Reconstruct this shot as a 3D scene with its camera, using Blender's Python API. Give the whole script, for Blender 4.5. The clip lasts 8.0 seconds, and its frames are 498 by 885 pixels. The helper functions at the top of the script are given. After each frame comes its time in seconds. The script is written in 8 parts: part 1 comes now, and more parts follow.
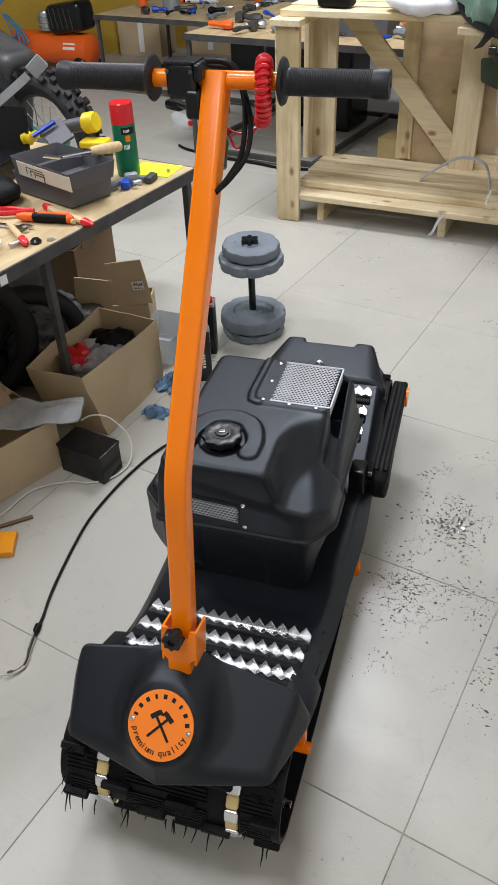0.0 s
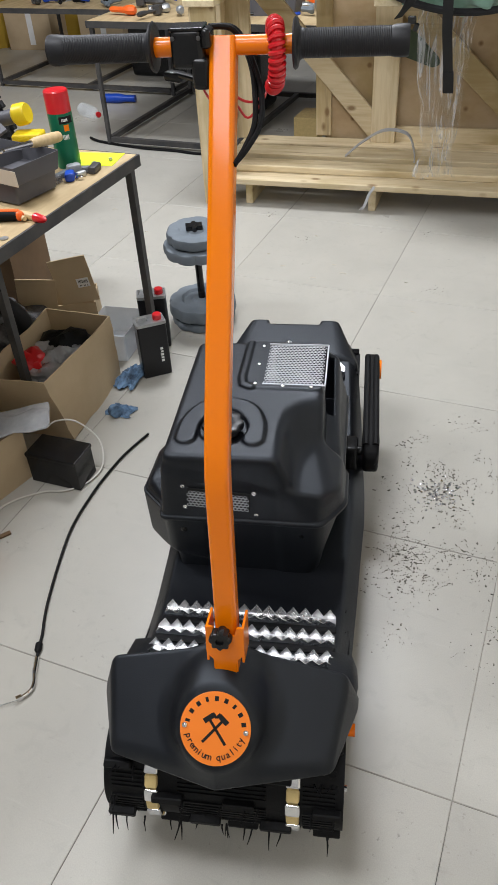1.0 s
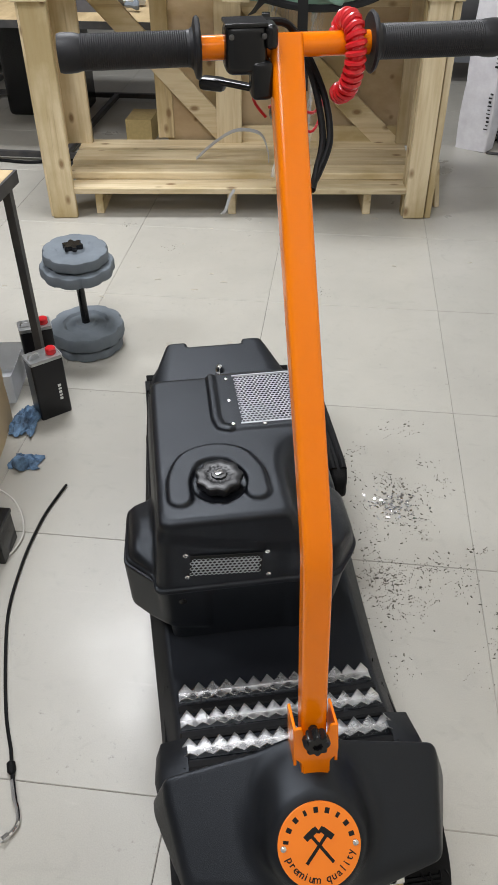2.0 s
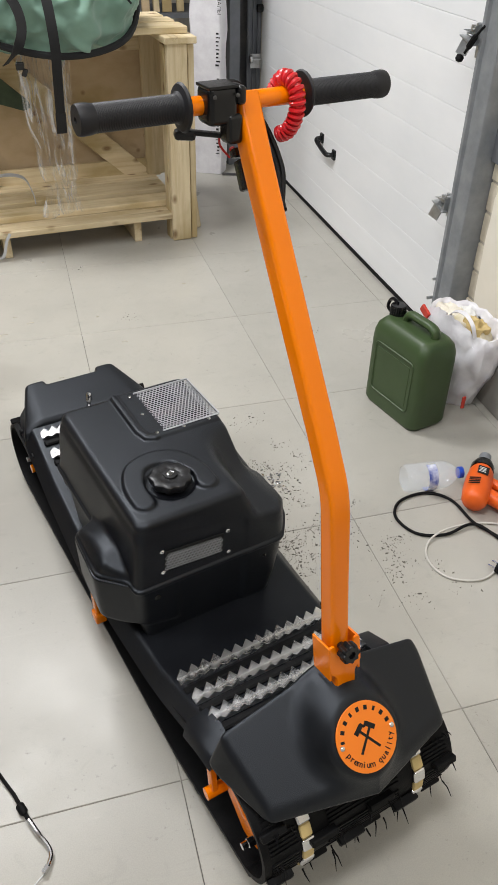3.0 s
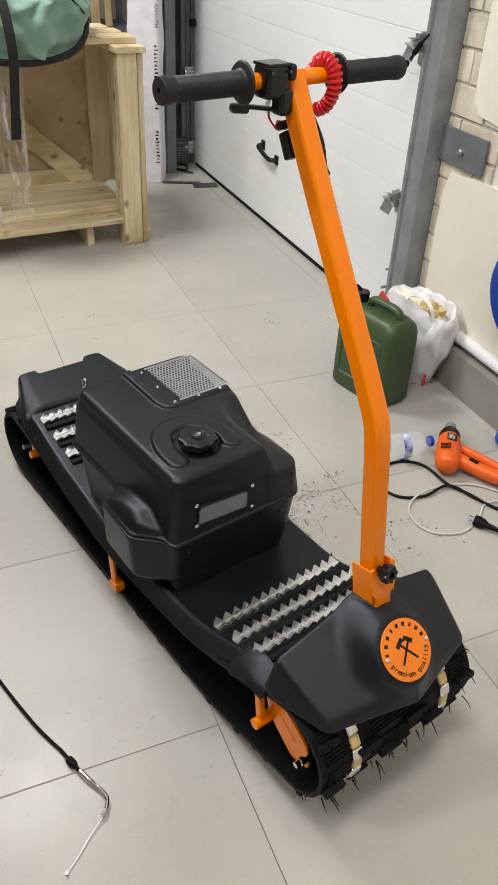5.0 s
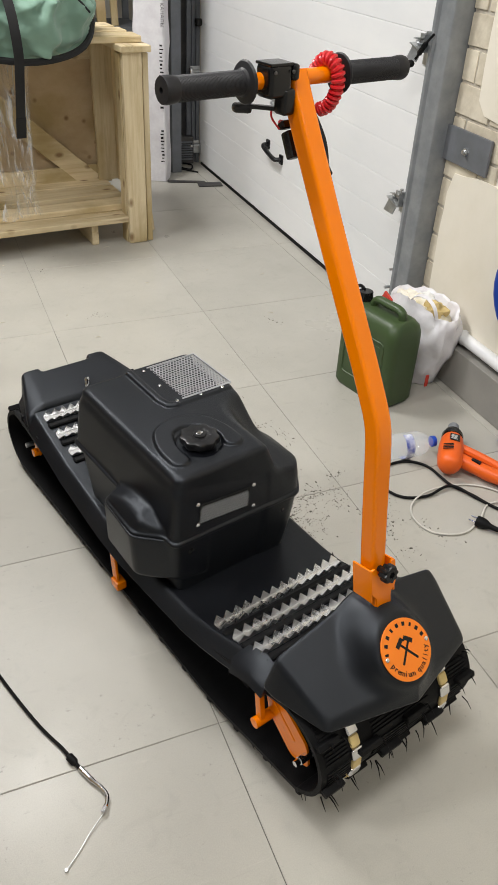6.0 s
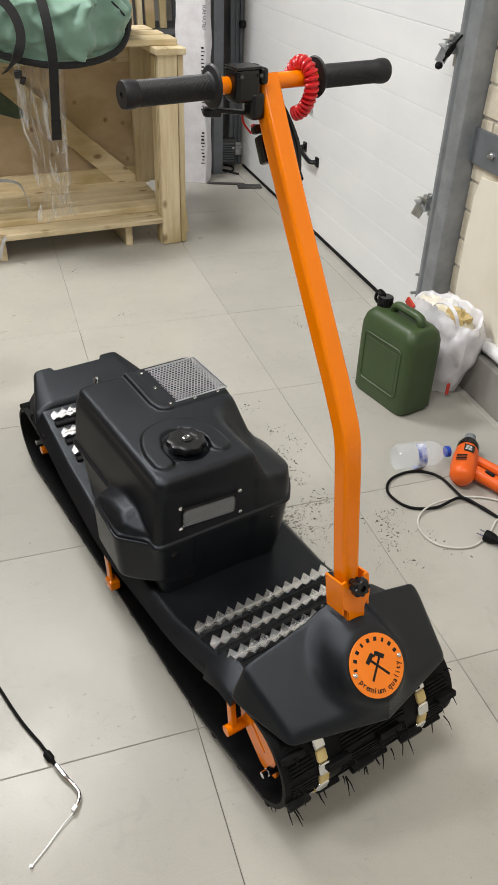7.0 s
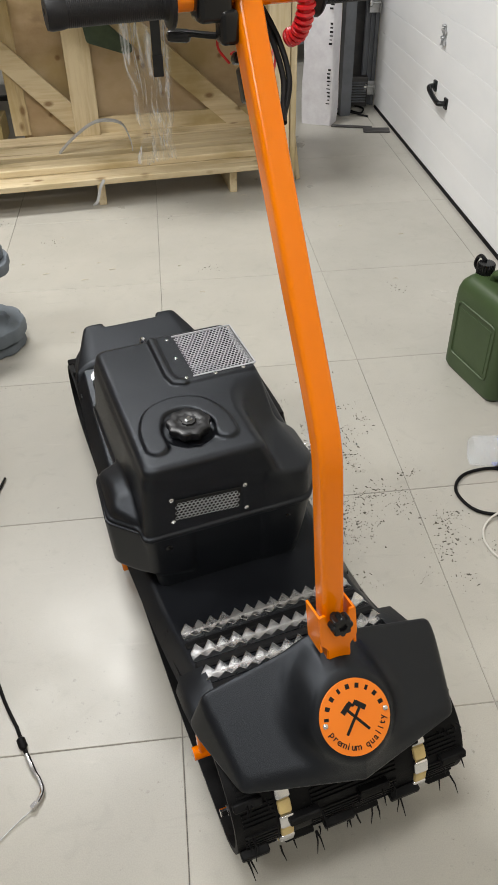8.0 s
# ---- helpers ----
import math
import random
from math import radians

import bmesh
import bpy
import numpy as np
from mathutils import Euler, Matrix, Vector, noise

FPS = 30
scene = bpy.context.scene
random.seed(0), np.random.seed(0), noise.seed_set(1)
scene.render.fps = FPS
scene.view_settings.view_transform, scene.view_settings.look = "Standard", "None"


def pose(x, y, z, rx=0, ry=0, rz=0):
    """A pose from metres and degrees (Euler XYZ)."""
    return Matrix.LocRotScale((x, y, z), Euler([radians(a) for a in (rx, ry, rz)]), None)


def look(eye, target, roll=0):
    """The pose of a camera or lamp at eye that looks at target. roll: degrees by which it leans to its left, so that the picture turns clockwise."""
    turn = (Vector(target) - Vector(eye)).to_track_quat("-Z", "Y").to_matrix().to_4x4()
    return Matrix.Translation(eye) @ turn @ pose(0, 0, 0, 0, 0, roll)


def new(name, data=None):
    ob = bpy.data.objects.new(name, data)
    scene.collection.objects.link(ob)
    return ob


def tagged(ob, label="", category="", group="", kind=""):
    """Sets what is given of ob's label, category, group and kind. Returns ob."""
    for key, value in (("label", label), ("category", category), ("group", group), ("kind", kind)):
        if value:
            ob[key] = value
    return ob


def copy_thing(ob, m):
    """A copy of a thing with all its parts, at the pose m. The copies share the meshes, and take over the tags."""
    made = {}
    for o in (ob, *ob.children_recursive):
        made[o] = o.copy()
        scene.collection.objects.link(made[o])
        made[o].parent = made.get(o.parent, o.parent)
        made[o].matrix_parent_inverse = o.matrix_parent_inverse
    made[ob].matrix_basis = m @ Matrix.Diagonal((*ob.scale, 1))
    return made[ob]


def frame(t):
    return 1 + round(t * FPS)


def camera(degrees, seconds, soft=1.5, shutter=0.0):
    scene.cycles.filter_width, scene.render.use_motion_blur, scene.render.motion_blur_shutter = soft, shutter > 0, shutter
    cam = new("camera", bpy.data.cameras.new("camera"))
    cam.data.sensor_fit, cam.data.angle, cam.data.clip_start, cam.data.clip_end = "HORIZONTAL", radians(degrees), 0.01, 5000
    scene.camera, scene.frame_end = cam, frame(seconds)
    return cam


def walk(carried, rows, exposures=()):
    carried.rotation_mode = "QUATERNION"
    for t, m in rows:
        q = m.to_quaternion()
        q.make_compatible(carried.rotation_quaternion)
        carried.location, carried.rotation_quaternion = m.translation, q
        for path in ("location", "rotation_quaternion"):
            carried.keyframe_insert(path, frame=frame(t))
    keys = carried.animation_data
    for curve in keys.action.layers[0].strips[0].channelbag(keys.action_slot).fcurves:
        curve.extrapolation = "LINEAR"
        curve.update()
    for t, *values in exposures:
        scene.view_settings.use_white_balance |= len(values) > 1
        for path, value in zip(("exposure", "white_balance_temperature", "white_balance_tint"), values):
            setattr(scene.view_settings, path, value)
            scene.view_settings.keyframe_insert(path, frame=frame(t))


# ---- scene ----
import itertools

cam = camera(36.3, 8.0)
PATH = [
    (0, (0.733, -0.672, 1.391), (-0.109, 0.669, 0.169), -2.5),
    (0.5, (0.678, -0.703, 1.387), (-0.091, 0.674, 0.157), -3.3),
    (1, (0.578, -0.718, 1.365), (-0.071, 0.702, 0.115), -3.9),
    (1.2, (0.529, -0.692, 1.356), (-0.06, 0.741, 0.092), -4.3),
    (2.3, (0.086, -0.616, 1.338), (0.153, 0.937, 0.079), 0.5),
    (2.5, (0.002, -0.637, 1.383), (0.256, 0.905, 0.134), 0.3),
    (3, (-0.115, -0.769, 1.398), (0.347, 0.758, 0.192), 1.5),
    (3.5, (-0.167, -0.884, 1.369), (0.359, 0.632, 0.175), 1.0),
    (4, (-0.257, -0.886, 1.371), (0.356, 0.615, 0.2), 1.9),
    (4.5, (-0.355, -0.856, 1.37), (0.319, 0.627, 0.209), 3.1),
    (6, (-0.351, -0.86, 1.371), (0.312, 0.626, 0.208), 3.2),
    (6.5, (-0.306, -0.872, 1.37), (0.297, 0.637, 0.204), 2.6),
    (7, (-0.221, -0.892, 1.377), (0.309, 0.644, 0.211), 2.1),
    (7.5, (-0.113, -0.879, 1.362), (0.261, 0.694, 0.185), 1.2),
    (8, (0.061, -0.752, 1.321), (0.213, 0.782, 0.047), -1.2),
]
walk(cam, [(t, look(eye, target, roll)) for t, eye, target, roll in PATH],
     exposures=[(0, -0.10, 6250, 10), (2.5, -0.10, 6500, 9.5), (4.5, -0.06, 6800, 9), (8, -0.10, 6800, 8.5)])

# ---- world and light ----
world = bpy.data.worlds.new("room_world")
scene.world = world
world.use_nodes = True
world.node_tree.nodes["Background"].inputs[0].default_value = (0.75, 0.82, 1.0, 1)
world.node_tree.nodes["Background"].inputs[1].default_value = 0.15
CEIL = 3.3
# Panels out of view: first and third placed from sheens, others added as fill.
LAMPS = [(-0.75, 2.35, 108), (-0.45, -0.40, 46), (0.35, -1.95, 18), (-2.9, 0.6, 86)]
for lx, ly, watts in LAMPS:
    lamp = bpy.data.lights.new("panel_light", "AREA")
    lamp.shape, lamp.size, lamp.size_y, lamp.energy = "RECTANGLE", 1.15, 0.55, watts
    lamp.color = (0.955, 0.965, 1.0)
    new("panel_light", lamp).matrix_world = pose(lx, ly, CEIL - 0.055)
scene.view_settings.exposure = 0.0


# ---- materials ----
def material(name, color, rough=0.5, metal=0.0, color2=None, scale=8.0, bump=0.0, bump_scale=200.0,
             stretch=(1, 1, 1), spread=(0.35, 0.65), rand=0.0, coat=0.0, rough2=None, alpha=1.0, trans=0.0, ior=1.45, sheen=0.0, spec=0.5):
    m = bpy.data.materials.new(name)
    m.use_nodes = True
    nt = m.node_tree
    b = nt.nodes["Principled BSDF"]
    b.inputs["Roughness"].default_value = rough
    b.inputs["Metallic"].default_value = metal
    b.inputs["IOR"].default_value = ior
    b.inputs["Coat Weight"].default_value = coat
    b.inputs["Specular IOR Level"].default_value = spec
    b.inputs["Coat Roughness"].default_value = 0.12
    b.inputs["Transmission Weight"].default_value = trans
    b.inputs["Alpha"].default_value = alpha
    b.inputs["Sheen Weight"].default_value = sheen
    tc = nt.nodes.new("ShaderNodeTexCoord")
    mp = nt.nodes.new("ShaderNodeMapping")
    mp.inputs["Scale"].default_value = stretch
    nt.links.new(tc.outputs["Object"], mp.inputs["Vector"])
    n1 = nt.nodes.new("ShaderNodeTexNoise")
    n1.inputs["Scale"].default_value = scale
    n1.inputs["Detail"].default_value = 6
    n1.inputs["Roughness"].default_value = 0.6
    nt.links.new(mp.outputs["Vector"], n1.inputs["Vector"])
    ramp = nt.nodes.new("ShaderNodeMapRange")
    ramp.inputs["From Min"].default_value, ramp.inputs["From Max"].default_value = spread
    nt.links.new(n1.outputs["Fac"], ramp.inputs["Value"])
    mix = nt.nodes.new("ShaderNodeMix")
    mix.data_type = "RGBA"
    c2 = color2 or tuple(c * 0.86 for c in color)
    mix.inputs["A"].default_value = (*color, 1)
    mix.inputs["B"].default_value = (*c2, 1)
    nt.links.new(ramp.outputs["Result"], mix.inputs["Factor"])
    out = mix.outputs["Result"]
    if rand:
        oi = nt.nodes.new("ShaderNodeObjectInfo")
        rr = nt.nodes.new("ShaderNodeMapRange")
        rr.inputs["To Min"].default_value, rr.inputs["To Max"].default_value = 1 - rand, 1 + rand
        nt.links.new(oi.outputs["Random"], rr.inputs["Value"])
        hs = nt.nodes.new("ShaderNodeHueSaturation")
        nt.links.new(rr.outputs["Result"], hs.inputs["Value"])
        nt.links.new(out, hs.inputs["Color"])
        out = hs.outputs["Color"]
    nt.links.new(out, b.inputs["Base Color"])
    if rough2 is not None:
        mr = nt.nodes.new("ShaderNodeMapRange")
        mr.inputs["From Min"].default_value, mr.inputs["From Max"].default_value = spread
        mr.inputs["To Min"].default_value, mr.inputs["To Max"].default_value = rough, rough2
        nt.links.new(n1.outputs["Fac"], mr.inputs["Value"])
        nt.links.new(mr.outputs["Result"], b.inputs["Roughness"])
    if bump:
        n2 = nt.nodes.new("ShaderNodeTexNoise")
        n2.inputs["Scale"].default_value = bump_scale
        n2.inputs["Detail"].default_value = 4
        nt.links.new(mp.outputs["Vector"], n2.inputs["Vector"])
        bn = nt.nodes.new("ShaderNodeBump")
        bn.inputs["Strength"].default_value = bump
        bn.inputs["Distance"].default_value = 0.002
        nt.links.new(n2.outputs["Fac"], bn.inputs["Height"])
        nt.links.new(bn.outputs["Normal"], b.inputs["Normal"])
    return m


def tile_material():
    """Grey porcelain tile: fine speckle, cloudy dirt, worn gloss, continuous over all tiles."""
    m = bpy.data.materials.new("floor_tile")
    m.use_nodes = True
    nt = m.node_tree
    b = nt.nodes["Principled BSDF"]
    geo = nt.nodes.new("ShaderNodeNewGeometry")
    fine = nt.nodes.new("ShaderNodeTexNoise")
    fine.inputs["Scale"].default_value, fine.inputs["Detail"].default_value = 420, 3
    cloud = nt.nodes.new("ShaderNodeTexNoise")
    cloud.inputs["Scale"].default_value, cloud.inputs["Detail"].default_value, cloud.inputs["Roughness"].default_value = 2.3, 8, 0.62
    smudge = nt.nodes.new("ShaderNodeTexNoise")
    smudge.inputs["Scale"].default_value, smudge.inputs["Detail"].default_value, smudge.inputs["Distortion"].default_value = 17, 6, 1.2
    for n in (fine, cloud, smudge):
        nt.links.new(geo.outputs["Position"], n.inputs["Vector"])

    def ramp(node, a, z, lo, hi):
        r = nt.nodes.new("ShaderNodeMapRange")
        r.inputs["From Min"].default_value, r.inputs["From Max"].default_value = a, z
        r.inputs["To Min"].default_value, r.inputs["To Max"].default_value = lo, hi
        nt.links.new(node.outputs["Fac"], r.inputs["Value"])
        return r.outputs["Result"]

    def times(a, c):
        k = nt.nodes.new("ShaderNodeMath")
        k.operation = "MULTIPLY"
        nt.links.new(a, k.inputs[0])
        nt.links.new(c, k.inputs[1])
        return k.outputs["Value"]

    oi = nt.nodes.new("ShaderNodeObjectInfo")
    rr = nt.nodes.new("ShaderNodeMapRange")
    rr.inputs["To Min"].default_value, rr.inputs["To Max"].default_value = 0.97, 1.03
    nt.links.new(oi.outputs["Random"], rr.inputs["Value"])
    v = times(times(ramp(fine, 0.3, 0.7, 0.95, 1.05), ramp(cloud, 0.3, 0.72, 1.05, 0.90)), ramp(smudge, 0.58, 0.78, 1.0, 0.91))
    v = times(v, rr.outputs["Result"])
    # scuffs along two directions, small dark spots and pale worn patches
    for turn, lo, hi, deep in ((0.5, 0.66, 0.80, 0.86), (2.1, 0.68, 0.82, 1.10)):
        mp = nt.nodes.new("ShaderNodeMapping")
        mp.inputs["Rotation"].default_value, mp.inputs["Scale"].default_value = (0, 0, turn), (3.0, 30.0, 1.0)
        nt.links.new(geo.outputs["Position"], mp.inputs["Vector"])
        scuff = nt.nodes.new("ShaderNodeTexNoise")
        scuff.inputs["Scale"].default_value, scuff.inputs["Detail"].default_value, scuff.inputs["Distortion"].default_value = 1.6, 5, 0.8
        nt.links.new(mp.outputs["Vector"], scuff.inputs["Vector"])
        v = times(v, ramp(scuff, lo, hi, 1.0, deep))
    where = nt.nodes.new("ShaderNodeTexNoise")
    where.inputs["Scale"].default_value, where.inputs["Detail"].default_value = 5.5, 4
    nt.links.new(geo.outputs["Position"], where.inputs["Vector"])
    spots = nt.nodes.new("ShaderNodeTexNoise")
    spots.inputs["Scale"].default_value, spots.inputs["Detail"].default_value, spots.inputs["Roughness"].default_value = 70, 3, 0.7
    nt.links.new(geo.outputs["Position"], spots.inputs["Vector"])
    both = nt.nodes.new("ShaderNodeMath")
    both.operation = "MULTIPLY"
    nt.links.new(ramp(where, 0.46, 0.66, 0.0, 1.0), both.inputs[0])
    nt.links.new(ramp(spots, 0.62, 0.72, 0.0, 0.42), both.inputs[1])
    less = nt.nodes.new("ShaderNodeMath")
    less.operation = "SUBTRACT"
    less.inputs[0].default_value = 1.0
    nt.links.new(both.outputs["Value"], less.inputs[1])
    v = times(v, less.outputs["Value"])
    hs = nt.nodes.new("ShaderNodeHueSaturation")
    hs.inputs["Color"].default_value = (0.420, 0.403, 0.358, 1)
    nt.links.new(v, hs.inputs["Value"])
    nt.links.new(hs.outputs["Color"], b.inputs["Base Color"])
    nt.links.new(ramp(cloud, 0.3, 0.7, 0.25, 0.46), b.inputs["Roughness"])
    bn = nt.nodes.new("ShaderNodeBump")
    bn.inputs["Strength"].default_value, bn.inputs["Distance"].default_value = 0.12, 0.001
    nt.links.new(fine.outputs["Fac"], bn.inputs["Height"])
    nt.links.new(bn.outputs["Normal"], b.inputs["Normal"])
    return m


def wood_material(name, stretch, light=(0.70, 0.585, 0.385), dark=(0.52, 0.395, 0.215)):
    """Rough sawn pine: long grain, knots, greenish and brown stains, every board its own piece of wood."""
    m = material(name, light, 0.72, color2=dark, scale=5, stretch=stretch, bump=0.45, bump_scale=38, rand=0.13, spread=(0.42, 0.78))
    nt = m.node_tree
    b = nt.nodes["Principled BSDF"]
    link = b.inputs["Base Color"].links[0]
    base = link.from_socket
    mp = [n for n in nt.nodes if n.type == "MAPPING"][0]
    oi = [n for n in nt.nodes if n.type == "OBJECT_INFO"][0]
    mul = nt.nodes.new("ShaderNodeMath")
    mul.operation = "MULTIPLY"
    mul.inputs[1].default_value = 37.0
    nt.links.new(oi.outputs["Random"], mul.inputs[0])
    nt.links.new(mul.outputs["Value"], mp.inputs["Location"])
    plain = nt.nodes.new("ShaderNodeMapping")
    plain.inputs["Scale"].default_value = tuple(0.55 if s < 1 else 1.0 for s in stretch)
    tc = [n for n in nt.nodes if n.type == "TEX_COORD"][0]
    nt.links.new(tc.outputs["Object"], plain.inputs["Vector"])
    nt.links.new(mul.outputs["Value"], plain.inputs["Location"])

    def layer(src, node_out, lo, hi, col, amount):
        r = nt.nodes.new("ShaderNodeMapRange")
        r.inputs["From Min"].default_value, r.inputs["From Max"].default_value = lo, hi
        r.inputs["To Min"].default_value, r.inputs["To Max"].default_value = 0.0, amount
        nt.links.new(node_out, r.inputs["Value"])
        x = nt.nodes.new("ShaderNodeMix")
        x.data_type = "RGBA"
        nt.links.new(r.outputs["Result"], x.inputs["Factor"])
        nt.links.new(src, x.inputs["A"])
        x.inputs["B"].default_value = (*col, 1)
        return x.outputs["Result"]

    stain = nt.nodes.new("ShaderNodeTexNoise")
    stain.inputs["Scale"].default_value, stain.inputs["Detail"].default_value = 4.5, 6
    nt.links.new(plain.outputs["Vector"], stain.inputs["Vector"])
    knots = nt.nodes.new("ShaderNodeTexVoronoi")
    knots.inputs["Scale"].default_value = 11.0
    nt.links.new(plain.outputs["Vector"], knots.inputs["Vector"])
    out = layer(base, stain.outputs["Fac"], 0.48, 0.66, (0.37, 0.27, 0.11), 0.75)
    out = layer(out, knots.outputs["Distance"], 0.17, 0.07, (0.20, 0.11, 0.045), 0.85)
    streak = nt.nodes.new("ShaderNodeTexNoise")
    streak.inputs["Scale"].default_value, streak.inputs["Detail"].default_value, streak.inputs["Distortion"].default_value = 2.2, 5, 0.6
    nt.links.new(mp.outputs["Vector"], streak.inputs["Vector"])
    out = layer(out, streak.outputs["Fac"], 0.62, 0.72, (0.17, 0.10, 0.045), 0.60)
    nt.links.new(out, b.inputs["Base Color"])
    return m


M_TILE = tile_material()
M_GROUT = material("grout", (0.36, 0.34, 0.30), 0.9, color2=(0.10, 0.095, 0.085), scale=1.1, spread=(0.40, 0.60))
M_PLASTER = material("white_plaster", (0.72, 0.69, 0.62), 0.8, color2=(0.62, 0.59, 0.52), scale=3, bump=0.25, bump_scale=60)
M_CREAM = material("cream_plaster", (0.80, 0.75, 0.65), 0.75, color2=(0.74, 0.69, 0.58), scale=4, bump=0.2, bump_scale=40)
M_BRICKPAINT = material("painted_brick", (0.68, 0.62, 0.50), 0.85, color2=(0.50, 0.44, 0.34), scale=14, bump=0.5, bump_scale=90, rand=0.06)
M_MORTAR = material("mortar", (0.52, 0.475, 0.40), 0.95, color2=(0.36, 0.33, 0.28), scale=30, bump=0.6, bump_scale=150)
M_PLINTH = material("grey_skirting", (0.30, 0.285, 0.26), 0.55, color2=(0.25, 0.24, 0.22), scale=6)
M_DOOR = material("white_door_panel", (0.83, 0.83, 0.83), 0.42, color2=(0.74, 0.75, 0.76), scale=2.5, bump=0.15, bump_scale=90, stretch=(1, 0.35, 1))
M_GALV = material("galvanised_steel", (0.30, 0.315, 0.33), 0.42, 0.35, color2=(0.22, 0.235, 0.25), scale=12, rough2=0.55)
M_STEELPAINT = material("grey_painted_steel", (0.17, 0.18, 0.20), 0.5, 0.2, color2=(0.13, 0.14, 0.15), scale=10)
M_BLACKSTEEL = material("dark_steel_frame", (0.055, 0.055, 0.058), 0.5, 0.4, color2=(0.09, 0.085, 0.08), scale=14)
M_RUBBER = material("black_rubber", (0.0035, 0.0035, 0.004), 0.58, color2=(0.006, 0.006, 0.0065), scale=40, bump=0.3, bump_scale=300, spec=0.18)
M_PLASTIC = material("black_grained_plastic", (0.0034, 0.0038, 0.0052), 0.34, color2=(0.0046, 0.0050, 0.0068), scale=5, bump=0.22, bump_scale=900, rough2=0.43, spec=0.5)
# The lamps' cool colour is put into the plastic's reflections as a tint.
M_PLASTIC.node_tree.nodes["Principled BSDF"].inputs["Specular Tint"].default_value = (0.84, 0.91, 1.0, 1)
M_GLOSSBLACK = material("gloss_black_plastic", (0.006, 0.006, 0.0068), 0.24, color2=(0.009, 0.009, 0.0095), spec=0.42)
M_ORANGE = material("orange_powder_paint", (0.86, 0.205, 0.0), 0.22, color2=(0.82, 0.192, 0.0), scale=3, bump=0.10, bump_scale=45, coat=0.45, spec=0.2)
M_BADGE = material("orange_badge", (0.88, 0.22, 0.015), 0.42, color2=(0.84, 0.20, 0.012), scale=6)
M_ALU = material("bare_aluminium", (0.88, 0.88, 0.88), 0.24, 1.0, color2=(0.78, 0.78, 0.79), scale=9, rough2=0.32)
M_CHROME = material("chrome", (0.80, 0.80, 0.80), 0.13, 1.0, color2=(0.70, 0.70, 0.72))
M_ZINC = material("zinc_plate", (0.62, 0.63, 0.64), 0.35, 0.9, color2=(0.45, 0.46, 0.46), scale=30)
M_WHITEMETAL = material("perforated_zinc", (0.50, 0.51, 0.53), 0.45, 0.5, color2=(0.42, 0.43, 0.45), scale=20)
M_YELLOWPLASTIC = material("cream_plastic", (0.66, 0.50, 0.22), 0.5, color2=(0.56, 0.42, 0.18), scale=60)
M_RED = material("red_plastic", (0.62, 0.012, 0.018), 0.30, color2=(0.54, 0.012, 0.018), coat=0.3)
M_DARK = material("black_print_and_recess_shade", (0.008, 0.008, 0.008), 0.9)
M_PINE = wood_material("pine_board", (0.6, 9, 9))
M_PINEV = wood_material("pine_board_upright", (9, 9, 0.6))
M_PLY = wood_material("plywood", (1.2, 1.2, 2.2), (0.56, 0.425, 0.265), (0.44, 0.315, 0.18))
M_PLYTOP = material("plywood_table_top", (0.52, 0.40, 0.225), 0.6, color2=(0.38, 0.275, 0.145), scale=9, stretch=(2.5, 0.7, 1), bump=0.2, bump_scale=70)
M_CARD = material("brown_cardboard", (0.52, 0.405, 0.255), 0.85, color2=(0.44, 0.335, 0.205), scale=4, bump=0.2, bump_scale=40, rand=0.08)
M_CARDIN = material("cardboard_inner", (0.44, 0.31, 0.19), 0.88, color2=(0.36, 0.25, 0.155), scale=5)
M_GREENCAN = material("green_polyethylene", (0.046, 0.078, 0.028), 0.40, color2=(0.038, 0.064, 0.023), scale=4, bump=0.12, bump_scale=120, rough2=0.5)
M_GREENCLOTH = material("mint_green_nylon", (0.19, 0.315, 0.245), 0.66, color2=(0.15, 0.26, 0.20), scale=5, bump=0.3, bump_scale=30, sheen=0.2)
M_WEB = material("black_webbing", (0.012, 0.012, 0.013), 0.8, bump=0.4, bump_scale=500)
M_DUMB = material("grey_rubber_plate", (0.165, 0.19, 0.215), 0.7, color2=(0.12, 0.14, 0.16), scale=10, bump=0.3, bump_scale=80)
M_WHITEBAG = material("white_plastic_bag", (0.78, 0.77, 0.79), 0.32, color2=(0.66, 0.64, 0.67), scale=14, bump=0.8, bump_scale=38)
M_GRIP = material("grey_black_grip_rubber", (0.0085, 0.0085, 0.0105), 0.50, color2=(0.012, 0.012, 0.0145), scale=30, bump=0.10, bump_scale=700, spec=0.42)
M_TYRE = material("worn_tyre_rubber", (0.007, 0.007, 0.0075), 0.62, color2=(0.013, 0.013, 0.0135), scale=22, bump=0.25, bump_scale=180, spec=0.45)
M_SLEEVE = material("clear_sleeve", (0.66, 0.67, 0.69), 0.13, color2=(0.40, 0.41, 0.43), scale=9, alpha=0.62, bump=0.7, bump_scale=30)
M_CLEARBAG = material("clear_film", (0.86, 0.87, 0.88), 0.14, bump=1.0, bump_scale=26)
# Stretched white streaks in the alpha paint highlights along the film's creases.
fold = M_CLEARBAG.node_tree.nodes.new("ShaderNodeTexNoise")
fold.inputs["Scale"].default_value, fold.inputs["Detail"].default_value, fold.inputs["Distortion"].default_value = 5.0, 6, 1.5
squeeze = M_CLEARBAG.node_tree.nodes.new("ShaderNodeMapping")
squeeze.inputs["Scale"].default_value = (5, 5, 0.9)
M_CLEARBAG.node_tree.links.new(M_CLEARBAG.node_tree.nodes["Texture Coordinate"].outputs["Object"], squeeze.inputs["Vector"])
